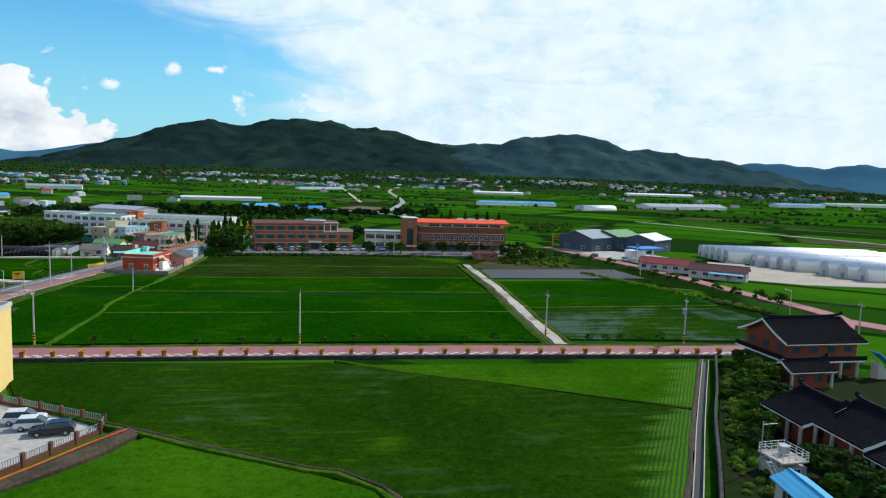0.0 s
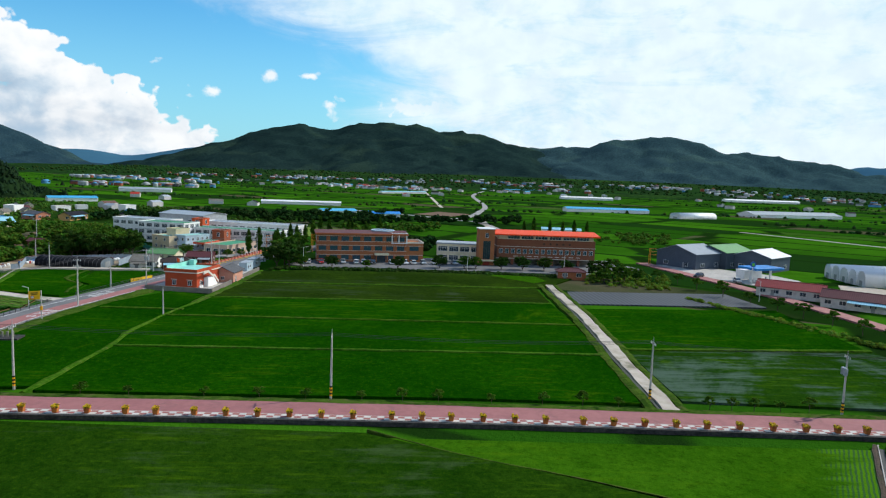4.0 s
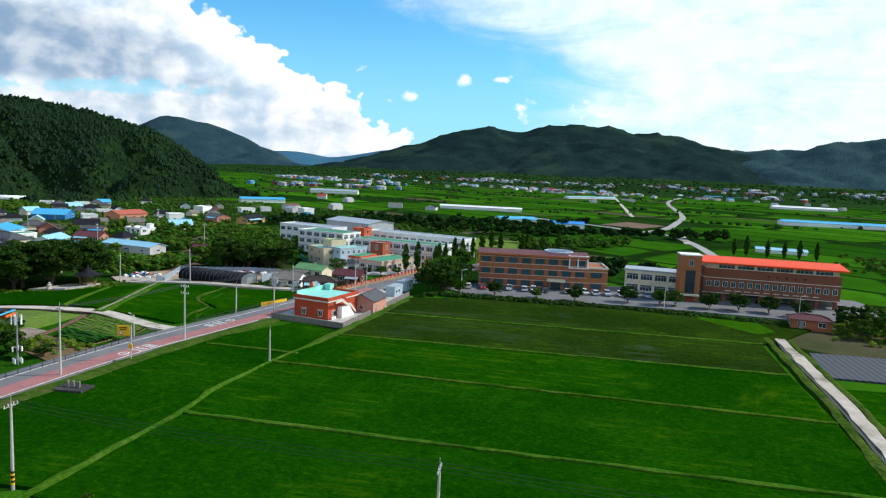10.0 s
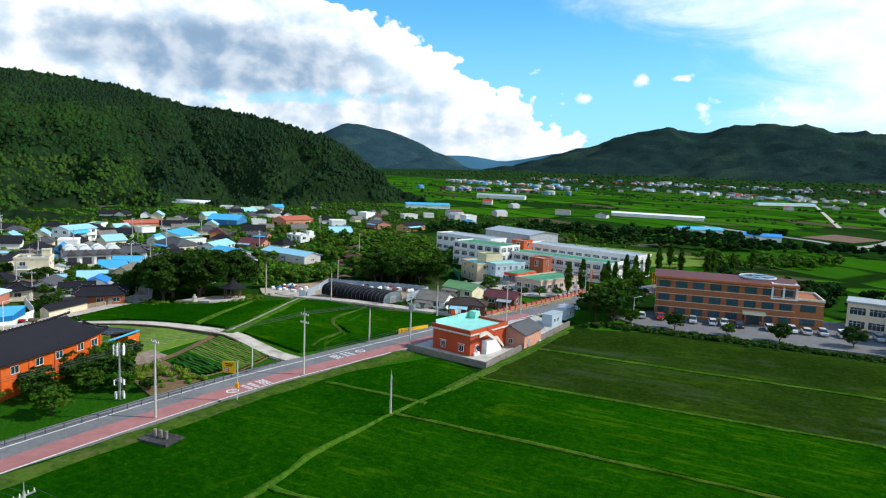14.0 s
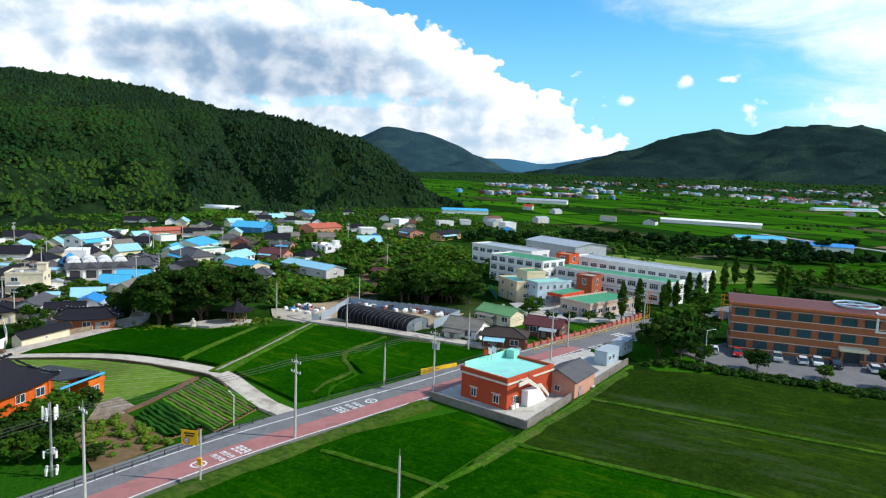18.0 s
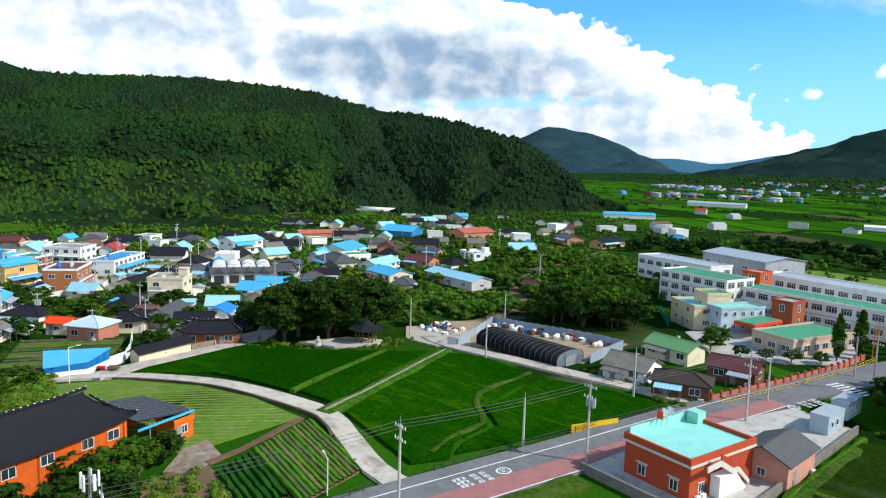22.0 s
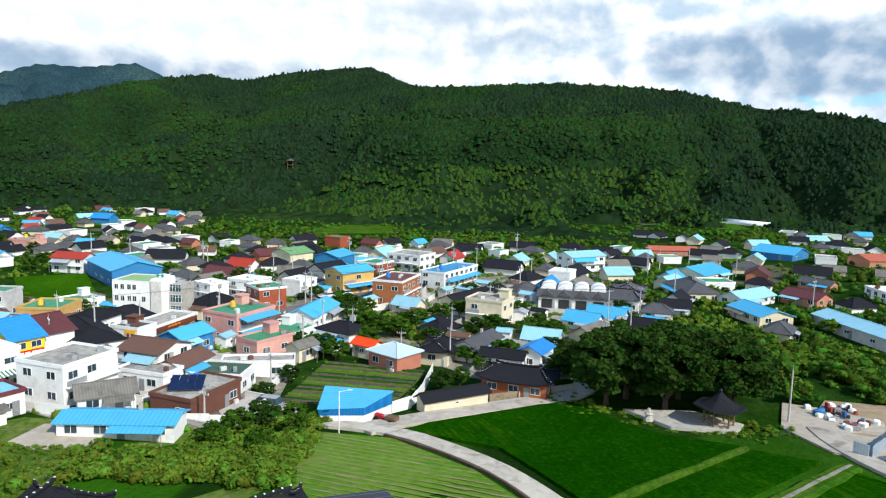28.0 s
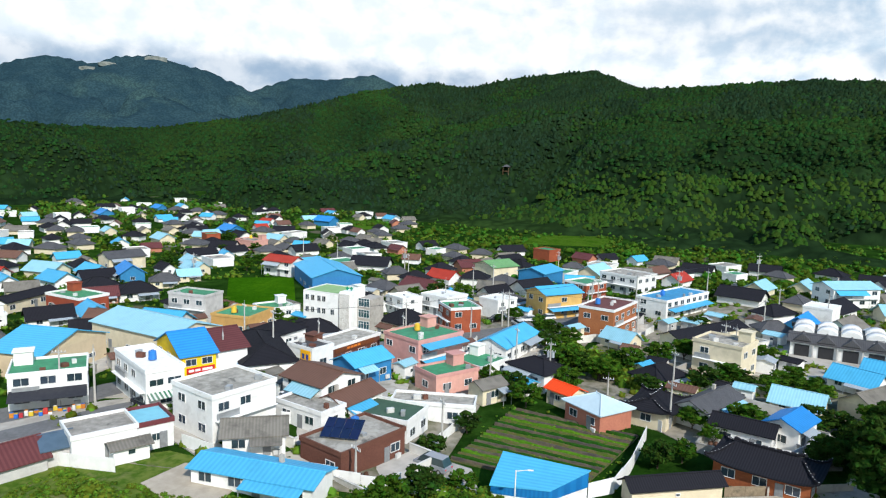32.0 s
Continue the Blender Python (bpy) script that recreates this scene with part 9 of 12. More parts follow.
# by the school gate, along the car park and the drive
for x, y, s in ((-120, 235, 1.45), (-117.5, 239, 1.5), (-121, 242, 1.6), (-118.5, 246, 1.5), (-123, 249, 1.5), (-127, 253, 1.35), (-125, 259, 1.3), (-113, 239, 0.75), (-137.5, 283, 1.2), (-132, 292, 1.3), (-125, 288, 1.2), (-104, 243.5, 0.75), (-94, 249, 0.5), (-84, 252.5, 0.8), (-72, 262, 0.85), (-64, 265, 0.8), (-60.5, 267.5, 0.75), (-52, 270, 0.85), (-45, 273, 0.9), (-38, 276, 0.85), (-30, 276, 0.8), (-19, 266, 1.1), (-14, 268, 1.2), (-10, 262, 1.0), (-6, 266, 0.8), (-16, 259, 0.8)):
    plant(proto_mid, x, y, s, R, "trees along the school car park")
for x, y, s in ((-161.5, 242, 0.75), (-164.5, 247, 0.8), (-152, 246.5, 0.5), (-149, 250, 0.55), (-146, 254.5, 0.5), (-155.5, 243.5, 0.5)):
    plant(proto_mid, x, y, s, R, "garden trees at the kindergarten", 0.85)
for x, y in ((-146.5, 259.9), (-145.5, 265.4), (-142.9, 272.6), (-144.4, 277), (-145.3, 282.7), (-146.6, 291), (-148.8, 300.4), (-150.4, 311), (-152.4, 322), (-148.1, 330), (-159.1, 342.4), (-137.9, 329.2), (-140, 338), (-137.8, 349.2), (-136.2, 363.1), (-73, 424), (-68, 427), (-59, 428), (-52, 430), (-46, 433), (-39, 435)):
    plant(proto_pop, x, y, R.uniform(0.9, 1.15), R, "row of upright trees")
# roadside saplings
for x, y in ((-76.4, 108.7), (-70.2, 111.1), (-60.4, 114.6), (-53.1, 117.2), (-47, 119.4), (-39.4, 121.9), (-34, 123.9), (-29.2, 125.6), (-22, 128.2), (-15, 130.6), (-9.5, 132.6), (-4.5, 134.2), (8.1, 138.5), (11.2, 139.6), (14.3, 140.6), (18, 142), (22, 143.2)):
    plant(proto_small, x, y, R.uniform(0.55, 0.85), R, "saplings beside the pink road")
for x, y in ((2.9, 276), (9, 272), (14.5, 262), (21, 250), (27.5, 242), (33, 233), (38, 226.5), (43, 219), (47.5, 211), (51.5, 204), (55.5, 197), (58.5, 191)):
    plant(proto_small, x - 2.5, y - 2.0, R.uniform(1.3, 1.9), R, "trees along the eastern road")
# gardens
for x, y, s in ((33.8, 128, 0.75), (36.6, 124.5, 0.7), (34.5, 119, 0.9), (31.0, 112.5, 0.85), (32.0, 106.5, 0.9), (29.2, 101, 0.8), (28, 94.5, 0.75), (26, 89, 0.6), (32, 87, 0.55), (32.4, 82, 0.8), (34.2, 77.5, 0.8), (31.5, 77, 0.6)):
    plant(proto_mid, x, y, s, R, "garden trees beside the tiled houses", 0.8)
for x, y, s in ((-146, 127, 0.8), (-143, 130.5, 0.95), (-145.5, 134, 0.9), (-140, 127, 0.8), (-138, 131.5, 0.8), (-148.5, 137, 0.75), (-136, 127, 0.7), (-133.5, 131, 0.6), (-131.5, 134, 0.45), (-140.5, 121, 0.8), (-136, 120, 0.8), (-135, 112, 0.9), (-129, 120, 0.8), (-133, 104, 0.9)):
    plant(proto_mid, x, y, s, R, "garden trees beside the timber house", 0.85)
for x, y, s in ((-194, 119.5, 0.55), (-190, 116, 0.75), (-186, 113.5, 0.7), (-182, 111.5, 0.6), (-187, 121, 0.6), (-181, 118, 0.55), (-204, 112, 0.6), (-228, 119, 0.8), (-232, 116, 0.8), (-214, 113.5, 0.6), (-224, 147, 0.6), (-213, 140, 0.7), (-216, 143, 0.6), (-239, 124, 0.8), (-250, 122, 0.9), (-247, 128, 0.8), (-255, 133, 0.9), (-243, 137, 0.7), (-248, 146, 0.9), (-262, 138, 0.9), (-257, 161, 0.8), (-248, 163, 0.9), (-270, 158, 0.8), (-262, 70, 0.9), (-254, 50, 0.7), (-256, 30, 1.1), (-259, 26, 1.2), (-258, 36, 1.0), (-298, 78, 1.0), (-292, 74, 0.9), (-303, 84, 0.9), (-237, 110, 0.6), (-206, 97.5, 0.45), (-196, 78, 0.5), (-187, 70, 0.4)):
    plant(proto_mid, x, y, s, R, "garden trees in the village", 0.9)
ICO_V, ICO_F = KNOT_V, KNOT_F


def clumps(name, label, pos, size, tall, material, seed, category="trees", rough=0.28, ball=(ICO_V, ICO_F), taper=0.2, lift=0.5, sprays=0):
    """Many uneven crowns joined into one mesh."""
    rng = np.random.RandomState(seed)
    n = len(pos)
    a = rng.rand(n) * 2 * math.pi
    c, s = np.cos(a)[:, None], np.sin(a)[:, None]
    ball_v, ball_f = ball
    v = np.repeat(ball_v[None] * (0.74 if sprays >= 8 else 1.0), n, 0) * (1 + rough * rng.normal(size=(n, len(ball_v), 1)))
    x, y = v[..., 0] * c - v[..., 1] * s, v[..., 0] * s + v[..., 1] * c
    narrow = 1 - taper * np.clip(v[..., 2], -1, 1)
    v = np.stack([x * narrow * size[:, None], y * narrow * size[:, None], (v[..., 2] * 0.85 + lift) * (size * tall)[:, None]], -1) + pos[:, None]
    f = (ball_f[None] + (np.arange(n) * len(ball_v))[:, None, None]).reshape(-1, 3)
    v = v.reshape(-1, 3)
    if sprays:
        # leafy sprays standing off each crown
        d = rng.normal(size=(n, sprays, 3))
        d /= np.linalg.norm(d, axis=2)[..., None]
        d[..., 2] = np.abs(d[..., 2]) * 0.85 * tall + lift * tall * 0.8
        c = (pos[:, None] + d * size[:, None, None] * 0.98).reshape(-1, 3)
        q, g = leaf_quads(c, 1.0, rng, 0.1)
        s_ = np.repeat(size, sprays * 4)[:, None] * (0.3 if sprays < 8 else 0.27 if sprays < 30 else 0.16)
        q = (q - np.repeat(c, 4, 0)) * s_ + np.repeat(c, 4, 0)
        f = np.concatenate([f, g[:, :3] + len(v), g[:, [0, 2, 3]] + len(v)])
        v = np.concatenate([v, q])
    ob = new(name, mesh_np(name, v, f, material, not sprays))
    return tagged(ob, label, category, kind="stuff")


DOME_V = np.array([(0.05, 0.0, 1.0)] + [(0.66 * math.cos(k * 1.2566), 0.66 * math.sin(k * 1.2566), 0.62) for k in range(5)] + [(math.cos(k * 1.2566 + 0.6), math.sin(k * 1.2566 + 0.6), -0.35) for k in range(5)])
DOME_F = np.array([(0, 1 + k, 1 + (k + 1) % 5) for k in range(5)] + [(1 + k, 6 + k, 1 + (k + 1) % 5) for k in range(5)] + [(6 + k, 6 + (k + 1) % 5, 1 + (k + 1) % 5) for k in range(5)])
FORESTLEAF = mat("forest_crowns", (0.008, 0.023, 0.008), (0.022, 0.054, 0.011), 0.95, 0.9, 0.7, 1.3, spec=0.0, vary=0.24, island=True, coarse=0.010)
# conifers' own dark green, which also carries the hillside's cloud shadow as colour
PINESHADELEAF = mat("pine_crowns", (0.009, 0.021, 0.011), (0.017, 0.037, 0.014), 0.95, 0.9, 0.7, 1.3, spec=0.0, vary=0.24, island=True, coarse=0.02)
BAMBOO = mat("pale_grove", (0.019, 0.052, 0.008), (0.036, 0.070, 0.012), 0.95, 0.9, 0.6, 1.5, spec=0.0, vary=0.14, island=True, coarse=0.03)


def far_wood(name, label, spots, material, seed, category="wood"):
    """Broad trees too far to tell apart, joined: a few leafy knots to each."""
    rng = np.random.RandomState(seed)
    P, S = [], []
    for x, y, s in spots:
        for k in range(9):
            a, r = rng.rand() * 6.28, 2.4 * s * math.sqrt(rng.rand())
            P.append((x + r * math.cos(a), y + r * math.sin(a), ground_z(x, y) + s * (1.2 + 3.6 * rng.rand() * (1 - r / (3.4 * s)))))
            S.append(s * rng.uniform(0.9, 1.6))
    clumps(name, label, np.array(P), np.array(S), 0.85, material, seed, category, 0.16, (BALL_V, BALL_F), 0.05, 0.3, 14)


def woods():
    rng = random.Random(9)
    spots = []
    for k in range(95):
        t = rng.random()
        spots.append((-300 + 215 * t + rng.uniform(-7, 7), 360 + 120 * t * t + rng.uniform(-16, 16) + (40 if t > 0.25 else 10) * min(1, t * 4), rng.uniform(0.9, 1.6)))
    for k in range(40):
        spots.append((rng.uniform(-132, -60), rng.uniform(292, 335), rng.uniform(0.8, 1.4)))
    for k in range(80):
        t = rng.random()
        x, y = (-290 + 95 * t, 416 + 66 * t) if k % 4 else (-198 + 6 * t, 480 + 60 * t)
        spots.append((x + rng.uniform(-5, 5), y + rng.uniform(-7, 7), rng.uniform(0.9, 1.4)))
    far_wood("tree_belt", "belt of dark trees behind the school and sports field", spots, FORESTLEAF, 21)
    spots = []
    for k in range(60):
        t = rng.random()
        spots.append((-160 + 34 * t + rng.uniform(-9, 9), 360 + 45 * t + rng.uniform(-12, 26), rng.uniform(0.6, 1.1)))
    for k in range(90):
        spots.append((-32 + 38 * rng.random(), rng.uniform(400, 474), rng.uniform(0.35, 0.6)))
    for k in range(170):
        x, y = rng.uniform(-300, -205), rng.uniform(196, 300)
        if (x > -212 and y < 225) or (-262 < x < -236 and 222 < y < 242) or (x < -245 and y < 226) or (x < -275 and y < 262):
            continue
        spots.append((x, y, rng.uniform(0.5, 1.0)))
    far_wood("orchard", "orchard trees on the slope north of the village", spots, ORCHARDLEAF, 22, "orchard")


def hill_forest():
    """A closed canopy over the slopes that face the village."""
    rng = np.random.RandomState(8)
    gx, gy = np.gradient(HZ, 7.0)
    facing = -gx * (-90 - HX) - gy * (140 - HY) + (36 - HZ) > 0
    ii, jj = np.where((HZ > 1.2) & (HX > -1240) & facing)
    w = np.clip((HX[ii, jj] + 1330) / 700, 0.12, 1.0)
    pick = rng.choice(len(ii), 72000, p=w / w.sum())
    du, dv = rng.uniform(-5, 5, len(pick)), rng.uniform(-5, 5, len(pick))
    x, y = HX[ii[pick], jj[pick]] + du, HY[ii[pick], jj[pick]] + dv
    z = HZ[ii[pick], jj[pick]] + gx[ii[pick], jj[pick]] * du + gy[ii[pick], jj[pick]] * dv - 1.1
    pos = np.stack([x, y, z], 1)
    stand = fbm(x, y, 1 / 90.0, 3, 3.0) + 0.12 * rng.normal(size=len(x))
    # conifers on the upper slopes; the noise patches stand in for cloud shadow
    pine_shade = (z > 70) & (stand > -0.2) | (stand > 0.16) | (y + 260 * stand > 290)
    pale = (~pine_shade) & (z < 30) & (stand + 0.16 * rng.normal(size=len(x)) < -0.10) & (y > -60) & (y < 330)
    size = (1.35 + 1.35 * rng.rand(len(pick)) ** 1.7) * np.clip(0.40 - x / 1200, 0.85, 1.45)
    dome = (DOME_V, DOME_F)
    clumps("pine_wood", "dark pines along the upper hillside, their patches standing in for cloud shadow", pos[pine_shade], size[pine_shade] * 0.85, 1.4, PINESHADELEAF, 1, "forest", 0.2, dome, 0.3, 0.3)
    broad = ~pine_shade & ~pale
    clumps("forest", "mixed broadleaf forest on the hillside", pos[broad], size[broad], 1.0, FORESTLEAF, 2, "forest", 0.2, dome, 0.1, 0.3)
    clumps("bamboo_grove", "pale yellow-green grove at the hill's foot", pos[pale], size[pale] * 0.9, 1.25, BAMBOO, 3, "grove", 0.2, dome, 0.2, 0.35)


hill_forest()
woods()


# open meadows along the hill's foot
CLEARINGS = ((-455, 88, 20), (-438, -22, 24), (-520, 292, 22), (-400, 250, 18), (-385, 12, 14))


def scrub():
    rng = np.random.RandomState(12)
    P, S = [], []
    # orchards between the village and the hills
    for k in range(5200):
        x, y = rng.uniform(-520, -205), rng.uniform(-240, 470)
        if x > -300 and -10 < y < 195 or any(math.hypot((x - a) * 0.7, y - b) < r for a, b, r in CLEARINGS):
            continue
        if fbm(np.array([x]), np.array([y]), 1 / 45.0, 3, 6.0)[0] < -0.08 and x > -430:
            continue
        if x > -215 and y < 265 or (x > -250 and y < 60):
            continue
        P.append((x, y, ground_z(x, y)))
        S.append(rng.uniform(0.8, 1.7))
    # scrubby trees between the far end of the village and the southern spur
    for k in range(1500):
        x, y = rng.uniform(-640, -395), rng.uniform(-420, -60)
        if fbm(np.array([x]), np.array([y]), 1 / 60.0, 3, 2.0)[0] < -0.12 or x > -420 and y > -140:
            continue
        P.append((x, y, ground_z(x, y)))
        S.append(rng.uniform(1.2, 3.0))
    clumps("orchard", "rows of low orchard trees and scrub", np.array(P), np.array(S), 1.0, mat("orchard_leaves", (0.066, 0.130, 0.015), (0.028, 0.066, 0.009), 0.9, 0.6, spec=0.02, vary=0.35, island=True, coarse=0.02), 4, "orchard", sprays=8)
    P, S = [], []
    # hedgerows and copses over the far valley
    for k in range(120):
        x0, y0 = rng.uniform(-1100, 900), rng.uniform(620, 2100)
        n, a, L = rng.randint(10, 34), rng.uniform(0.05, 0.6), rng.uniform(60, 260)
        for j in range(n):
            t = rng.uniform(-0.5, 0.5)
            x, y = x0 + L * t * math.cos(a) + rng.normal() * 2, y0 + L * t * math.sin(a) + rng.normal() * 2
            P.append((x, y, foothill_z(x, y) - 0.3))
            S.append(rng.uniform(0.9, 2.6))
    for k in range(2600):
        x = rng.uniform(-1750, 1200)
        y = 1600 + 650 * rng.rand() + 0.12 * x
        P.append((x, y, foothill_z(x, y)))
        S.append(rng.uniform(1.8, 4.6))
    clumps("hedgerows", "dark hedgerows and copses across the valley", np.array(P), np.array(S), 0.9, mat("hedge_crowns", (0.014, 0.038, 0.011), (0.030, 0.066, 0.014), 0.95, 0.3, 0.4, 1.0, spec=0.0, vary=0.3, island=True, coarse=0.01), 5, "hedgerow")
    P, S = [], []
    # hedge and rough bank in front of the school, and the bushes by the long blue roof
    for k in range(520):
        t = rng.rand()
        x, y = -119 + 96 * t, 231.5 + 33.5 * t + 3.0 * math.sin(t * 3.1) + rng.normal() * 1.3
        P.append((x, y, 0.1))
        S.append(rng.uniform(0.4, 0.9))
    clumps("hedge", "dark green hedge in front of the school", np.array(P), np.array(S), 0.9, LEAFDARK, 17, "hedge", 0.2, (BALL_V, BALL_F), 0.1, 0.5, 16)
    P, S = [], []
    for k in range(60):
        P.append((rng.uniform(-144, -131), rng.uniform(134.5, 142.5), 0.1))
        S.append(rng.uniform(0.3, 0.8))
    for k in range(4200):
        x, y = rng.uniform(-195, -160), rng.uniform(70, 124)
        if x < -178 and y < 109 or x < -186 and y < 115 or x < -177.5 and y < 82 or x < -171 and y < 76 or (x > -170 and y > 100):
            continue
        P.append((x, y, ground_z(x, y)))
        S.append(rng.uniform(0.5, 1.5) if (y > 99 and k % 3 == 0) or rng.rand() < 0.03 else rng.uniform(0.12, 0.5))
    for k in range(170):
        t = rng.rand()
        x, y = 60 - 44 * t + rng.normal() * 0.8, 186 + 52 * t + rng.normal() * 0.8
        P.append((x - 6, y, 0.0))
        S.append(rng.uniform(0.4, 1.0))
    for k in range(150):
        P.append((rng.uniform(-22, 4), rng.uniform(252, 285), 0.0))
        S.append(rng.uniform(0.4, 1.2))
    for k in range(120):
        t = rng.rand()
        P.append((-152 + 30 * t * 0 + rng.uniform(-8, 14), 214 + rng.uniform(-6, 6), 0.0))
        S.append(rng.uniform(0.3, 0.7))
    for k in range(160):
        y = rng.uniform(76, 130)
        P.append((20.6 + (y - 74.5) * 0.187 + 5.5 * rng.rand(), y, 0.0))
        S.append(rng.uniform(0.4, 0.9))
    for k in range(220):
        t = rng.rand()
        x, y = -209 + 14 * t + rng.normal() * 2, 158 + 33 * t + rng.normal() * 1.5
        P.append((x + 8 * (1 - abs(2 * t - 1)) - 2, y, ground_z(x, y)))
        S.append(rng.uniform(0.25, 0.6))
    clumps("bushes", "low green bushes and weeds", np.array(P), np.array(S), 0.9, foliage("bush_leaves", (0.185, 0.275, 0.028), (0.085, 0.165, 0.015), 0.35, 0.4), 6, "bushes", 0.2, (ICO_V, ICO_F), 0.1, 0.5, 64)


scrub()

# ---- the rest of the village ----
def cottage(label, roof, wall, roof_mat, w, d, h, floors=1, near=True):
    n = len(FOOT)
    ob = building("house", label, "house", 0, 0, 0, w, d, h, roof, wall, roof_mat, floors, faces="fr" if near else "", gap=3.8, size=(1.5, 1.1), door=near, detail=near, rise=d * (0.30 if roof == "gable" else 0.34), over=0.65)
    del FOOT[n:]
    return ob


KINDS = (
    ("cottage with a sky-blue sheet roof", "gable", WHITE, BLUEROOF, 9, 6.4, 2.3),
    ("cottage with a pale blue sheet roof", "gable", CREAM, PALEBLUE, 10, 6.8, 2.4),
    ("cottage with a black tiled hipped roof", "hip", WHITE, BLACKTILE, 9.5, 7, 2.3),
    ("cottage with a grey tiled roof", "hip", CREAM, GREYTILE, 10, 7, 2.3),
    ("old cottage with a weathered slate roof", "gable", CREAM, SLATE, 9, 6, 2.2),
    ("cottage with a brown sheet roof", "gable", WHITE, BROWNROOF, 9, 6.4, 2.3),
    ("cottage with a maroon sheet roof", "gable", SALMON, PURPLEROOF, 9.5, 6.6, 2.3),
    ("flat-roofed white house with a green roof", "flat", WHITE, GREENCOAT, 9, 8, 2.8),
    ("flat-roofed white house with a grey roof", "flat", WHITE, GREYCOAT, 10, 8, 2.8),
    ("brick house with a green flat roof", "flat", REDBRICK, GREENCOAT, 9, 8, 4.9, 2),
    ("barn with a deep blue roof", "gable", BLUEW, DEEPBLUE, 12, 8, 3.4),
    ("cottage with a red sheet roof", "gable", WHITE, REDROOF, 9, 6.4, 2.3),
    ("house with a dark tiled pitched roof", "gable", WHITE, BLACKTILE, 11, 7, 2.3),
    ("white two-storey house with a flat roof", "flat", WHITE, WHITE, 9, 8, 4.9, 2),
)
COTTAGES = [cottage(*k) for k in KINDS]
LITE.append(True)
COTTAGES += [cottage(*k[:7], 1, False) for k in KINDS]
LITE.clear()
WEIGHTS = (5, 4, 8, 8, 5, 2, 1.8, 3, 4, 0.8, 1.5, 1, 8, 2)


FAR = []


def place_cottage(k, x, y, rot, fresh=set()):
    s = 0.78 + 0.3 * ((x * 7.31 + y * 3.17) % 1.0)
    m = pose(x, y, ground_z(x, y), 0, 0, rot) @ Matrix.Diagonal((s, s, 0.5 + 0.5 * s, 1))
    if math.hypot(x + 121, y - 141) > 250:
        FAR.append((k + len(KINDS), m @ Matrix.Scale(0.88, 4)))
        return
    if x < -315 or y > 235 or y < -20:
        k += len(KINDS)
    if k not in fresh:
        fresh.add(k)
        COTTAGES[k].matrix_world = m
    else:
        copy_thing(COTTAGES[k], m)


def join_far_houses():
    """The houses furthest from the camera, each with its own walls and roof, in one mesh."""
    V, F, M, mats = [], [], [], []
    for k, m in FAR:
        for part_ in COTTAGES[k].children:
            me, base = part_.data, len(V)
            to = m @ part_.matrix_basis
            V += [to @ v.co for v in me.vertices]
            if me.materials[0] not in mats:
                mats.append(me.materials[0])
            for p in me.polygons:
                F.append([base + i for i in p.vertices])
                M.append(mats.index(me.materials[0]))
    me = bpy.data.meshes.new("village_edge")
    me.from_pydata(V, [], F)
    for one in mats:
        me.materials.append(one)
    me.polygons.foreach_set("material_index", M)
    tagged(new("village_edge", me), "low tiled and sheet-roofed houses at the village's far edge", "houses", kind="stuff")


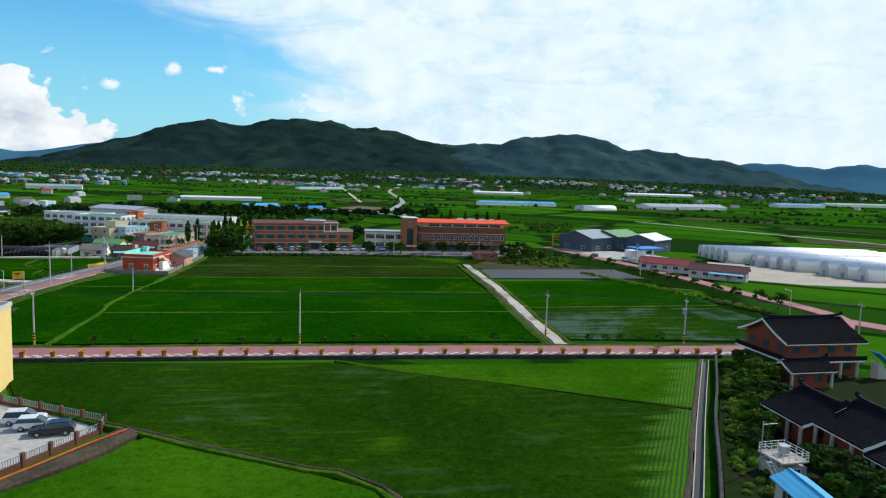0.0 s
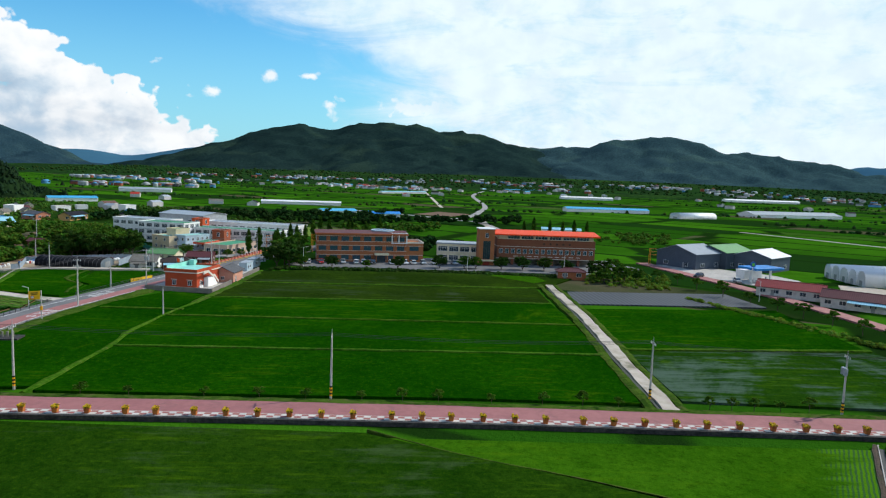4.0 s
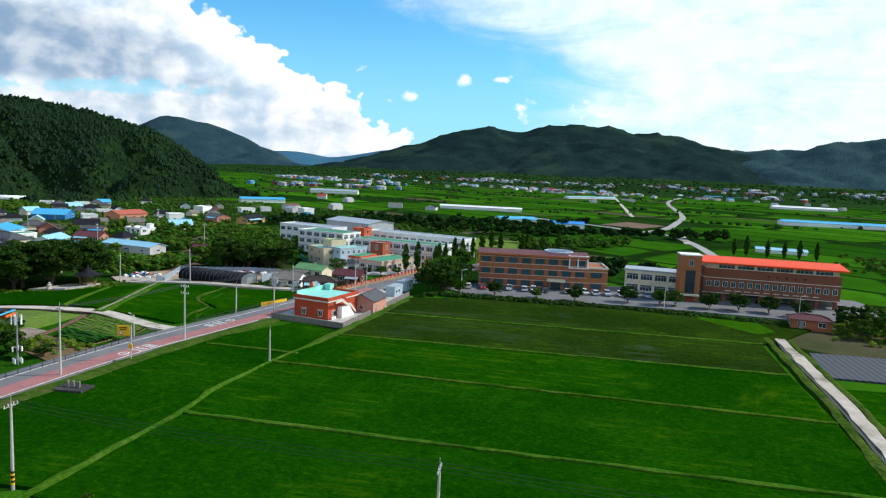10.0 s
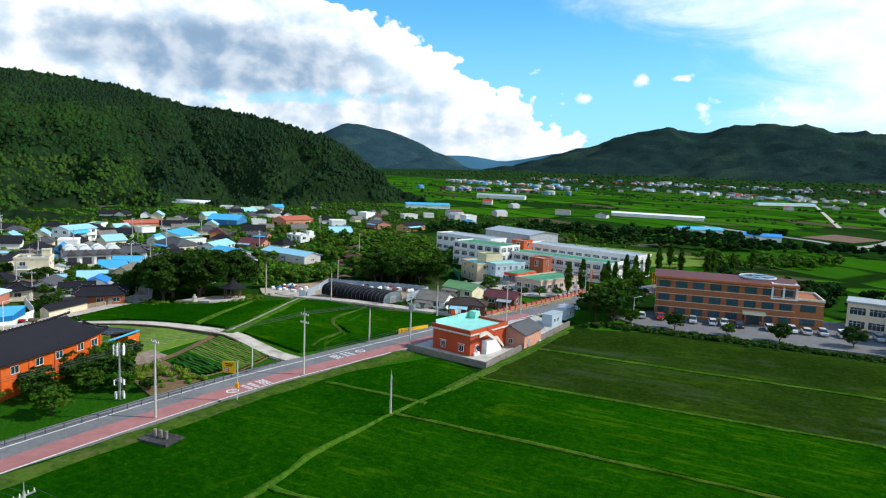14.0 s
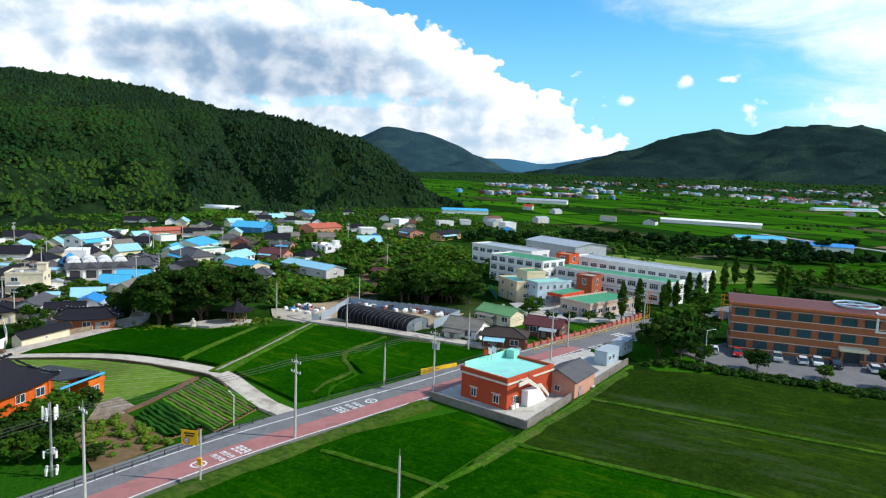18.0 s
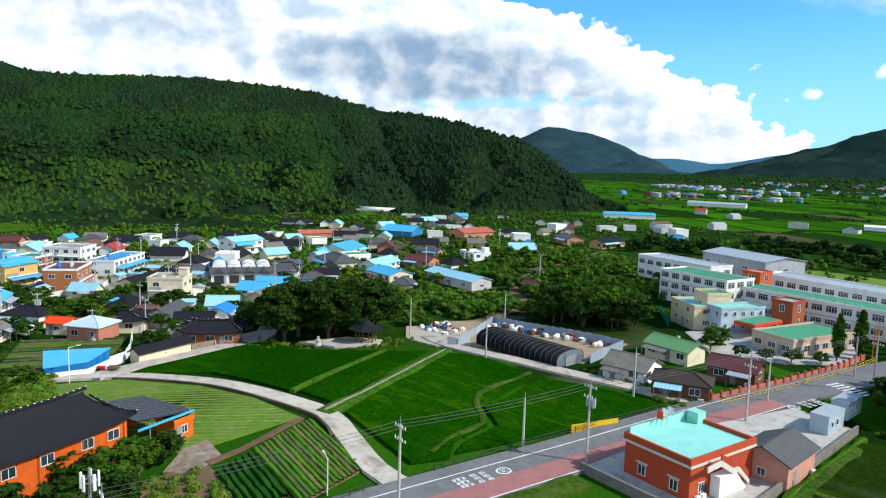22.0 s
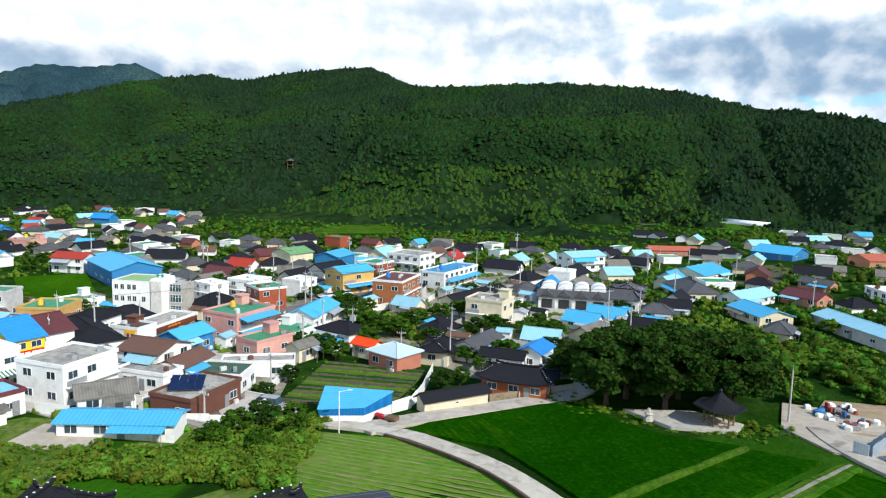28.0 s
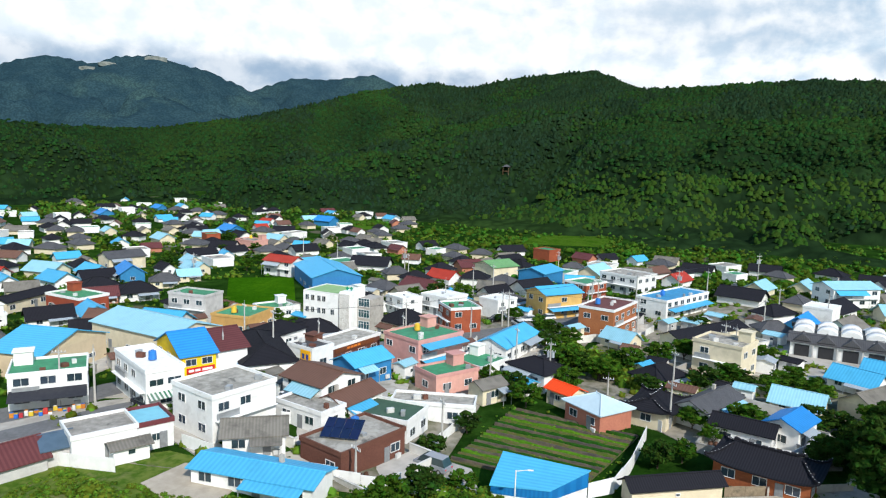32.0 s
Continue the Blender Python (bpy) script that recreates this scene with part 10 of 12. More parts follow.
def fill_village():
    rng = random.Random(77)
    clear = [(-288, 27, 26), (-214, 125, 15), (-210, 175, 22), (-187, 205, 26), (-201, 243, 20), (-230, 212, 14), (-236, 240, 12)]
    street = smooth_line(STREET, 4.0)
    placed = 0
    for trial in range(16000):
        if placed >= 300:
            break
        zone = rng.random()
        if zone < 0.62:
            x, y = rng.uniform(-405, -226), rng.uniform(-60, 250)
        elif zone < 0.8:
            x, y = rng.uniform(-470, -250), rng.uniform(-240, -40)
        elif zone < 0.92:
            x, y = rng.uniform(-470, -300), rng.uniform(230, 420)
        else:
            x, y = rng.uniform(-240, -186), rng.uniform(-70, 34)
        dist = math.hypot(x + 255, y - 110)
        if rng.random() < min(0.85, max(0, dist - 90) / 330):
            continue
        if y > 195 and x > -280 and rng.random() < 0.9:
            continue
        if any(math.hypot(x - a, y - b) < r for a, b, r in clear):
            continue
        if np.min(np.hypot(street[:, 0] - x, street[:, 1] - y)) < 9:
            continue
        if any(math.hypot(x - a, y - b) < r * 0.9 + 4.6 for a, b, r in FOOT):
            continue
        k = rng.choices(range(len(KINDS)), WEIGHTS)[0]
        rot = rng.choice((60, 150, 65, 155, 72, 140, 100)) + rng.uniform(-8, 8)
        place_cottage(k, x, y, rot)
        FOOT.append((x, y, 4.6))
        placed += 1
    # close-set roofs at the mouth of the side valley
    placed = 0
    for trial in range(6000):
        if placed >= 85:
            break
        a, d = radians(rng.uniform(112, 143)), rng.uniform(300, 560)
        x, y = -121 - d * math.sin(a), 141 + d * math.cos(a)
        i, j = int((x + 1330) / 7), int((y + 760) / 7)
        if 0 <= i < HZ.shape[0] and 0 <= j < HZ.shape[1] and HZ[i, j] > 0.5 or rng.random() < 0.75 * max(0.0, (d - 420) / 140) or math.hypot(x + 288, y - 27) < 26:
            continue
        if any(math.hypot(x - p, y - q) < r * 0.8 + 4.4 for p, q, r in FOOT):
            continue
        place_cottage(rng.choices(range(len(KINDS)), WEIGHTS)[0], x, y, rng.choice((60, 150, 40, 130)) + rng.uniform(-10, 10))
        FOOT.append((x, y, 4.6))
        placed += 1
    # lone houses further up the valley and across the plain, too far to tell apart
    roofs = (BLUEROOF, PALEBLUE, BLACKTILE, GREYTILE, SLATE, BROWNROOF, REDROOF, GREYROOF)
    V, F, M = [], [], []
    for trial in range(150):
        u = rng.random()
        if u < 0.08:
            x, y = rng.uniform(-560, -330), rng.uniform(420, 640)
        elif u < 0.88:
            x, y = rng.gauss(-700, 260), rng.gauss(1450, 90)
        else:
            x, y = rng.uniform(-500, 500), rng.uniform(620, 1500)
        if x < -430 and 300 < y < 560:
            continue
        a, w, d, h = rng.uniform(0, 3.1), rng.uniform(4, 7), rng.uniform(3, 4.5), rng.uniform(2.4, 4.0)
        c, sn, n = math.cos(a), math.sin(a), len(V)
        for px, py, pz in ((-w, -d, 0), (w, -d, 0), (w, d, 0), (-w, d, 0), (-w, -d, h), (w, -d, h), (w, d, h), (-w, d, h), (-w, 0, h + d * 0.45), (w, 0, h + d * 0.45)):
            V.append((x + px * c - py * sn, y + px * sn + py * c, pz - 0.1))
        F += [[n + i for i in f] for f in ((0, 1, 5, 4), (1, 2, 6, 5), (2, 3, 7, 6), (3, 0, 4, 7), (4, 5, 9, 8), (6, 7, 8, 9), (5, 6, 9), (7, 4, 8))]
        k = rng.randrange(len(roofs))
        M += [8, 8, 8, 8, k, k, 8, 8]
    me = bpy.data.meshes.new("hamlet")
    me.from_pydata(V, [], F)
    for one in roofs + (GREYW,):
        me.materials.append(one)
    me.polygons.foreach_set("material_index", M)
    tagged(new("hamlet", me), "scattered farmhouses far across the valley", "houses", kind="stuff")
    join_far_houses()
    for one in COTTAGES:
        if one.matrix_world.translation.length < 1:
            for child in list(one.children_recursive) + [one]:
                bpy.data.objects.remove(child)


STREAM = [(-275, 112), (-262, 117), (-254, 121), (-245, 128), (-258, 132), (-266, 143), (-251, 150), (-253, 157), (-254, 164), (-236, 160), (-238, 168), (-228, 146), (-231, 152)]
FOOT.extend((x, y, 3.2) for x, y in STREAM)
fill_village()


def village_green_fill():
    """Trees, hedges and weeds in the gaps between the houses."""
    rng = random.Random(31)
    street = smooth_line(STREET, 3.0)
    P, S = [], []
    feet = np.array([f for f in FOOT if f[0] < -150])
    trees = 0
    for k in range(7000):
        x, y = rng.uniform(-400, -184), rng.uniform(-120, 225)
        if x > -226 and y > 112 or (x + 288) ** 2 + (y - 27) ** 2 < 500:
            continue
        d = np.min(np.hypot(feet[:, 0] - x, feet[:, 1] - y) - feet[:, 2] * 0.86)
        if d < 0.6 or np.min(np.hypot(street[:, 0] - x, street[:, 1] - y)) < 4.5:
            continue
        if d > 1.8 and trees < 110 and rng.random() < 0.12:
            trees += 1
            plant(proto_mid, x, y, rng.uniform(0.4, 0.8), rng, "garden trees in the village", 0.9)
        else:
            P.append((x, y, ground_z(x, y) - 0.1))
            S.append(rng.uniform(0.35, 1.15))
    for x, y in STREAM:
        for k in range(2):
            plant(proto_mid, x + rng.uniform(-3, 3), y + rng.uniform(-3, 3), rng.uniform(0.65, 1.0), rng, "trees along the stream", 0.8)
    for x, y, k in ((-224, 166, 0.5), (-221, 161, 0.36), (-231, 171, 0.55)):
        plant(proto_big, x, y, k, rng, "old trees of the grove")
    for k in range(420):
        t = rng.random()
        x, y = -264 + 26 * t + rng.gauss(0, 2.6), 116 + 40 * t - 10 * t * t + rng.gauss(0, 2.6)
        if np.min(np.hypot(feet[:, 0] - x, feet[:, 1] - y) - feet[:, 2] * 0.7) > 0.3:
            P.append((x, y, ground_z(x, y) - 0.1))
            S.append(rng.uniform(0.7, 1.9))
    for k in range(260):
        x, y = rng.uniform(-226, -203), rng.uniform(115, 136)
        P.append((x, y, ground_z(x, y)))
        S.append(rng.uniform(0.12, 0.34))
    clumps("hedge_plants", "garden hedges and weeds between the houses", np.array(P), np.array(S), 0.9, MATS["bush_leaves"], 16, "bushes", 0.2, (ICO_V, ICO_F), 0.1, 0.5, 9)


village_green_fill()


# ---- yards ----
YARDWALL = [mat("yard_wall_white", (0.70, 0.69, 0.65), (0.58, 0.57, 0.53), 0.85, 0.8, stain=(0.25, 0.24, 0.21), stain_amt=0.6), mat("yard_wall_block", (0.36, 0.34, 0.31), (0.28, 0.27, 0.24), 0.95, 1.5, stain=(0.12, 0.12, 0.10), stain_amt=0.5)]
YARDSLAB = mat("yard_slab", (0.50, 0.47, 0.42), (0.38, 0.36, 0.32), 0.95, 0.6, stain=(0.18, 0.17, 0.14), stain_amt=0.6)


def yard(x, y, rot, w, d, rng):
    """A paved yard before a house with a low wall round two or three sides and a few things in it."""
    gz_ = ground_z(x, y)
    reach, half = rng.uniform(3.5, 5.5), w / 2 + rng.uniform(0.3, 1.2)
    slab = empty("yard_slab", x, y, rot, "stained concrete slab in front of a house", "yard")
    bm = bmesh.new()
    box(bm, 0, -d / 2 - reach / 2, -0.7, 2 * half, reach, 0.82)
    part("slab", bm, YARDSLAB, slab)
    wall = empty("yard_wall", x, y, rot, "low rendered yard wall with a gap for the gate", "wall", "yard walls")
    m = rng.choice(YARDWALL)
    h = rng.uniform(1.2, 1.7)
    for px, py, lx, ly in ((-half * 0.55, -d / 2 - reach, half * 0.9, 0.18), (half * 0.65, -d / 2 - reach, half * 0.7, 0.18), (half, -d / 2 - reach / 2, 0.18, reach - 0.1), (-half, -d / 2 - reach / 2, 0.18, reach - 0.1)):
        bm = bmesh.new()
        box(bm, px, py, -0.8, lx, ly, h + 0.8, bevel=0.02)
        box(bm, px, py, h, lx + 0.1, ly + 0.1, 0.08)
        part("panel", bm, m, wall)


def jar(x, y, z, s, proto=[]):
    if not proto:
        bm = bmesh.new()
        prof = ((0.22, 0.0), (0.36, 0.25), (0.38, 0.45), (0.27, 0.68), (0.3, 0.72), (0.12, 0.8))
        vs = [[bm.verts.new((r * math.cos(k * 0.785), r * math.sin(k * 0.785), h)) for k in range(8)] for r, h in prof]
        for a, b in zip(vs, vs[1:]):
            for k in range(8):
                bm.faces.new((a[k - 1], a[k], b[k], b[k - 1]))
        bm.faces.new(vs[-1])
        bmesh.ops.recalc_face_normals(bm, faces=bm.faces[:])
        me = bpy.data.meshes.new("storage_jar")
        bm.to_mesh(me)
        bm.free()
        me.materials.append(mat("glazed_clay", (0.09, 0.04, 0.022), None, 0.3, 3.0))
        proto.append(me)
    ob = new("storage_jar", proto[0])
    ob.matrix_world = pose(x, y, z, 0, 0, 0) @ Matrix.Scale(s, 4)
    tagged(ob, "dark glazed clay storage jar in a yard", "jar", "storage jars")


def yards():
    rng = random.Random(64)
    n = 0
    for label, (x, y, rot, w, d, h) in list(SITE.items()):
        if not (-300 < x < -176 and 20 < y < 190) or "shop" in label or "hall" in label or "restaurant" in label:
            continue
        cx, cy = local(x, y, rot, 0, -d / 2 - 2.5)
        if -230 < cx < -198 and 110 < cy < 140 or cx > -190 and cy > 60 or x > -222 and y > 135:
            continue
        if any(math.hypot(cx - a, cy - b) < r * 0.8 + 1.5 for a, b, r in FOOT if (a, b) != (x, y)):
            continue
        yard(x, y, rot, w, d, rng)
        for k in range(rng.randrange(2, 6)):
            jx, jy = local(x, y, rot, -w / 2 + 0.5 + 0.6 * k, -d / 2 - rng.uniform(0.8, 1.6))
            jar(jx, jy, ground_z(x, y) + 0.12, rng.uniform(0.8, 1.2))
        n += 1
    # small sheds squeezed between the houses
    put = 0
    street = smooth_line(STREET, 3.0)
    roofs = (("blue", BLUEROOF), ("pale blue", PALEBLUE), ("grey", GREYROOF), ("slate", SLATE), ("brown", BROWNROOF), ("black", BLACKTILE))
    for trial in range(4000):
        if put >= 58:
            break
        x, y = rng.uniform(-310, -188), rng.uniform(35, 195)
        if (x > -226 and y > 110) or (x > -196 and y > 76) or (x + 288) ** 2 + (y - 27) ** 2 < 520 or (x + 213) ** 2 + (y - 174) ** 2 < 500:
            continue
        if any(math.hypot(x - a, y - b) < r * 0.82 + 1.9 for a, b, r in FOOT) or np.min(np.hypot(street[:, 0] - x, street[:, 1] - y)) < 6:
            continue
        name, roof = rng.choice(roofs)
        building("shed", "small block shed with a %s sheet roof" % name, "shed", round(x, 1), round(y, 1), rng.choice((60, 150, 75, 165)), rng.uniform(3.0, 4.6), rng.uniform(2.4, 3.4), rng.uniform(2.0, 2.5), "gable", rng.choice((GREYW, WHITE, CREAM)), roof, 1, rise=0.45, size=(0.8, 0.7), faces="f", skip=0, over=0.3, group="village sheds", detail=False)
        put += 1



def shop_goods():
    rng = random.Random(5)
    tones = [mat("crate_" + n, c, None, 0.6, 2.0) for n, c in (("orange", (0.6, 0.22, 0.03)), ("blue", (0.03, 0.15, 0.5)), ("red", (0.5, 0.04, 0.04)), ("white", (0.7, 0.7, 0.7)), ("yellow", (0.7, 0.5, 0.05)))]
    x, y, rot, w, d, h = SITE[CORNERWHITE]
    for k in range(16):
        px, py = local(x, y, rot, -4.3 + 0.57 * k, -d / 2 - rng.uniform(1.6, 3.2))
        root = empty("goods_crate", px, py, rot + rng.uniform(-8, 8), "coloured crate of goods before the shop", "crate", "goods before the shop", z=ground_z(px, py) + 0.1)
        bm = bmesh.new()
        a, b, c = rng.uniform(0.4, 0.6), rng.uniform(0.35, 0.5), rng.uniform(0.25, 0.8)
        box(bm, 0, 0, 0, a, b, c, bevel=0.03)
        part("box", bm, tones[k % 5], root)
        bm = bmesh.new()
        box(bm, 0, 0, c, a * 0.85, b * 0.85, 0.08, bevel=0.02)
        part("contents", bm, tones[(k * 3 + 1) % 5], root)


shop_goods()
FOOT.extend(((-191.5, 67.5, 5.0), (-184.5, 64.5, 5.0), (-199, 71.5, 3.0)))
yards()


for mx, my, mr in CLEARINGS[2:]:
    sheet("meadow", [(mx + 1.3 * mr * math.cos(k * 0.7), my + 0.9 * mr * math.sin(k * 0.7) * (1.1 if k % 2 else 0.85)) for k in range(9)], BRIGHTGRASS, 0.14, 0.4, "bright rough meadow among the orchards", "meadow")
sheet("meadow", [(-445, -58), (-460, -6), (-505, -30), (-485, -72)], BRIGHTGRASS, 0.1, 0.4, "bright rough meadow at the foot of the hill", "meadow")
sheet("meadow", [(-440, 66), (-452, 110), (-505, 100), (-498, 66)], BRIGHTGRASS, 0.1, 0.4, "bright terrace of rough grass below the grove", "meadow")
sheet("sandy_yard", [(-189.5, 195.8), (-199.5, 194.5), (-214, 205), (-212, 216), (-208.5, 217.5), (-194, 203)], mat("sandy_dirt", (0.36, 0.26, 0.16), (0.27, 0.20, 0.12), 1.0, 0.7, 0.04, 3.0, stain=(0.14, 0.12, 0.06), stain_amt=0.5), 0.2, 0.3, "sandy yard strewn with scrap", "yard")


# ---- long barns and tunnels over the plain ----
def long_barn(a, b, width, height, roof, label):
    L = math.dist(a, b)
    rot = math.degrees(math.atan2(b[1] - a[1], b[0] - a[0]))
    building("barn", label, "barn", (a[0] + b[0]) / 2, (a[1] + b[1]) / 2, rot, L, width, height * 0.62, "gable", WHITE, roof, 1, size=(2.4, 0.9), gap=12, door=False, faces="", rise=width * 0.11, detail=False)


ribbon("dirt_track", [(-196, 198), (-208, 212.5), (-217, 226.5), (-223, 239.8), (-240, 233.7 + 12), (-252, 256), (-273, 290), (-298, 330)], 3.2, SOIL, 0.12, 0.3, label="bare earth track climbing through the orchards", category="track", jag=1.2)
long_barn((87, 832), (183, 897), 26, 5, GREYROOF, "wide grey-roofed barn on the plain")
long_barn((-92, 750), (-13, 789), 14, 5, BLUEROOF, "long blue-roofed barn on the plain")
long_barn((-591, 689), (-545, 720), 16, 5, GREYROOF, "long grey-roofed barn in the fields")
long_barn((-350, 598), (-286, 631), 9, 4, WHITE, "long white greenhouse in the fields")
long_barn((-414, 1040), (-373, 1134), 9, 4, PALEBLUE, "long pale greenhouse in the fields")
long_barn((-465, 470), (-445, 500), 12, 4.5, BLUEROOF, "blue-roofed barn below the hill")
long_barn((-240, 500), (-222, 520), 12, 4.5, BLUEROOF, "blue-roofed barn beside the wood")
long_barn((-206, 500), (-182, 512), 12, 4.5, DEEPBLUE, "deep-blue-roofed barn beside the wood")
long_barn((-69, 462), (-46, 467), 8, 2.6, PALEBLUE, "pale blue barn behind the school hall")
long_barn((-155, 1180), (-75, 1210), 16, 5, WHITE, "long white tunnel far across the plain")
long_barn((120, 1500), (260, 1560), 18, 6, WHITE, "long white tunnel far across the plain")
long_barn((300, 1100), (380, 1150), 18, 6, DEEPBLUE, "long blue barn far across the plain")
long_barn((420, 1260), (560, 1330), 18, 6, GREENROOF, "long green barn far across the plain")
long_barn((-330, 1560), (-240, 1590), 14, 6, BLUEROOF, "long blue barn below the mountain")
arch_house("polytunnel", "white rounded polytunnel on the plain", (14, 709), (47, 740), 14, 5.6, mat("white_film", (0.78, 0.80, 0.80)), 8, base=2.0)
arch_house("polytunnel", "long silver polytunnel below the hill", (-538, 306), (-513, 325.7), 8, 2.8, mat("white_film", (0.78, 0.80, 0.80)), 8, base=1.0)
GREYROAD = mat("worn_road", (0.34, 0.33, 0.31), (0.27, 0.26, 0.245), 0.9, 0.6, stain=(0.18, 0.17, 0.15), stain_amt=0.5)
ribbon("road", [(-62, 372), (-78, 410), (-92, 446), (-108, 482), (-125, 512), (-148, 518), (-172, 538), (-206, 552), (-260, 575)], 5.0, GREYROAD, 0.2, 0.4, label="grey country road passing behind the school", category="road")
ribbon("road", [(-148, 518), (-143, 545), (-146, 590), (-156, 650), (-172, 735), (-205, 850), (-276, 1080), (-318, 1260), (-360, 1500)], 5.5, GREYROAD, 0.21, 0.4, label="grey country road winding to the mountain", category="road")
ribbon("field_track", [(-138, 573), (-120, 520), (-104, 465)], 3.0, PALECONC, 0.24, 0.4, label="pale concrete field path by the junction", category="track")
ribbon("field_track", [(55, 560), (160, 460), (260, 380), (400, 300)], 3.0, PALECONC, 0.15, 0.3, label="pale field track across the plain", category="track")
ribbon("field_track", [(-390, 1190), (-205, 690)], 3.5, PALECONC, 0.15, 0.3, label="straight pale field track", category="track")
sheet("bare_field", [(-188, 560), (-184, 612), (-152, 600), (-156, 553)], SOIL, 0.12, 0.3, "bare brown field", "field")


def orchard_fill():
    """Dense fruit trees and thickets between the houses, the scrap yard and the hill."""
    rng = np.random.RandomState(77)
    feet = np.array([(a, b, r) for a, b, r in FOOT])
    track = smooth_line([(-196, 198), (-208, 212.5), (-217, 226.5), (-223, 239.8), (-240, 245.7), (-252, 256), (-273, 290), (-298, 330)], 3.0)
    P, S, Q, T = [], [], [], []
    for k in range(5200):
        if k < 3000:
            x, y = rng.uniform(-330, -214), rng.uniform(182, 320)
        else:
            x, y = rng.uniform(-470, -330), rng.uniform(-80, 330)
        if x > -245 and y < 200 or np.min(np.hypot(track[:, 0] - x, track[:, 1] - y)) < 4.5:
            continue
        if np.min(np.hypot(feet[:, 0] - x, feet[:, 1] - y) - feet[:, 2]) < 0.6 or any(math.hypot((x - a) * 0.7, y - b) < r for a, b, r in CLEARINGS):
            continue
        v = fbm(np.array([x]), np.array([y]), 1 / 30.0, 3, 14.0)[0]
        if v < -0.22:
            continue
        if v > 0.02:
            P.append((x, y, ground_z(x, y)))
            S.append(rng.uniform(0.9, 2.1))
        else:
            Q.append((x, y, ground_z(x, y)))
            T.append(rng.uniform(0.5, 1.2))
    clumps("orchard", "dense dark fruit trees between the houses and the hill", np.array(P), np.array(S), 1.0, ORCHARDLEAF, 78, "orchard", 0.2, (BALL_V, BALL_F), 0.1, 0.5, 12)
    clumps("thicket", "bright weeds and low bushes among the orchards", np.array(Q), np.array(T), 0.8, MATS["bush_leaves"], 79, "bushes", 0.2, (ICO_V, ICO_F), 0.1, 0.5, 10)


orchard_fill()


# ---- villages under the far mountain ----
def far_villages():
    m = bpy.data.materials.new("village_paint")
    m.use_nodes = True
    n = Nodes(m.node_tree)
    ramp = n.add("ShaderNodeValToRGB", {0: n.add("ShaderNodeNewGeometry").outputs["Random Per Island"]})
    ramp.color_ramp.interpolation = "CONSTANT"
    tones = ((0.50, 0.50, 0.49), (0.24, 0.24, 0.24), (0.08, 0.26, 0.45), (0.36, 0.38, 0.40), (0.10, 0.10, 0.11), (0.25, 0.08, 0.05), (0.40, 0.46, 0.50))
    for k, c in enumerate(tones):
        e = ramp.color_ramp.elements[k] if k < 2 else ramp.color_ramp.elements.new(k / 7)
        e.position, e.color = k / 7, (*c, 1)
    p = n.add("ShaderNodeBsdfPrincipled", {"Base Color": ramp.outputs[0], "Roughness": 0.8, "Specular IOR Level": 0.1})
    n.add("ShaderNodeOutputMaterial", {"Surface": p.outputs[0]})
    rng = np.random.RandomState(31)
    centres = [(-1100, 1200, 60, 34), (-960, 1190, 70, 30), (-830, 1160, 40, 16), (-1120, 1560, 90, 26), (-860, 1640, 90, 45), (-640, 1700, 110, 30), (-480, 1830, 80, 22), (-300, 1780, 120, 36), (-210, 1560, 60, 14), (-40, 1900, 120, 34), (150, 1850, 120, 26), (330, 1700, 140, 26), (560, 1800, 160, 26), (-520, 1300, 60, 12), (-760, 830, 50, 18), (-690, 900, 50, 14)]
    V, F = [], []
    for cx, cy, r, k in centres:
        for _ in range(k):
            x, y = cx + rng.normal() * r * 0.6, cy + rng.normal() * r * 0.45
            w, d, h = rng.uniform(6, 15), rng.uniform(5, 8), rng.uniform(2.6, 4.6)
            if rng.rand() < 0.12:
                w *= 2.4
            a = rng.choice((0.35, 1.92)) + rng.normal() * 0.15
            z0 = foothill_z(x, y) - 0.6
            c, s = math.cos(a), math.sin(a)
            wall = [(-w, -d, 0), (w, -d, 0), (w, d, 0), (-w, d, 0), (-w, -d, h * 2), (w, -d, h * 2), (w, d, h * 2), (-w, d, h * 2)]
            o = 0.6
            roof = [(-w - o, -d - o, h * 2), (w + o, -d - o, h * 2), (w + o, d + o, h * 2), (-w - o, d + o, h * 2), (-w - o, 0, h * 2 + d * 0.6), (w + o, 0, h * 2 + d * 0.6)]
            for shape, quads in ((wall, ((0, 1, 5, 4), (1, 2, 6, 5), (2, 3, 7, 6), (3, 0, 4, 7))), (roof, ((0, 1, 5, 4), (2, 3, 4, 5), (0, 4, 3, 3), (1, 2, 5, 5), (0, 3, 2, 1)))):
                base = len(V)
                V.extend((x + 0.5 * (px * c - py * s), y + 0.5 * (px * s + py * c), z0 + 0.5 * pz + 0.3) for px, py, pz in shape)
                for q in quads:
                    F.append((base + q[0], base + q[1], base + q[2]))
                    if q[3] != q[2]:
                        F.append((base + q[0], base + q[2], base + q[3]))
    ob = new("far_village", mesh_np("far_village", V, F, m))
    tagged(ob, "white, grey and blue farmhouses below the far mountain", "village", kind="stuff")


far_villages()


# ---- poles and cables ----


def insulator_mesh():
    if "insulator" in bpy.data.meshes:
        return bpy.data.meshes["insulator"]
    bm = bmesh.new()
    tube(bm, (0, 0, 0), (0, 0, 0.28), 0.06, 0.04, 6)
    me = bpy.data.meshes.new("insulator")
    bm.to_mesh(me)
    bm.free()
    me.materials.append(WHITE)
    return me


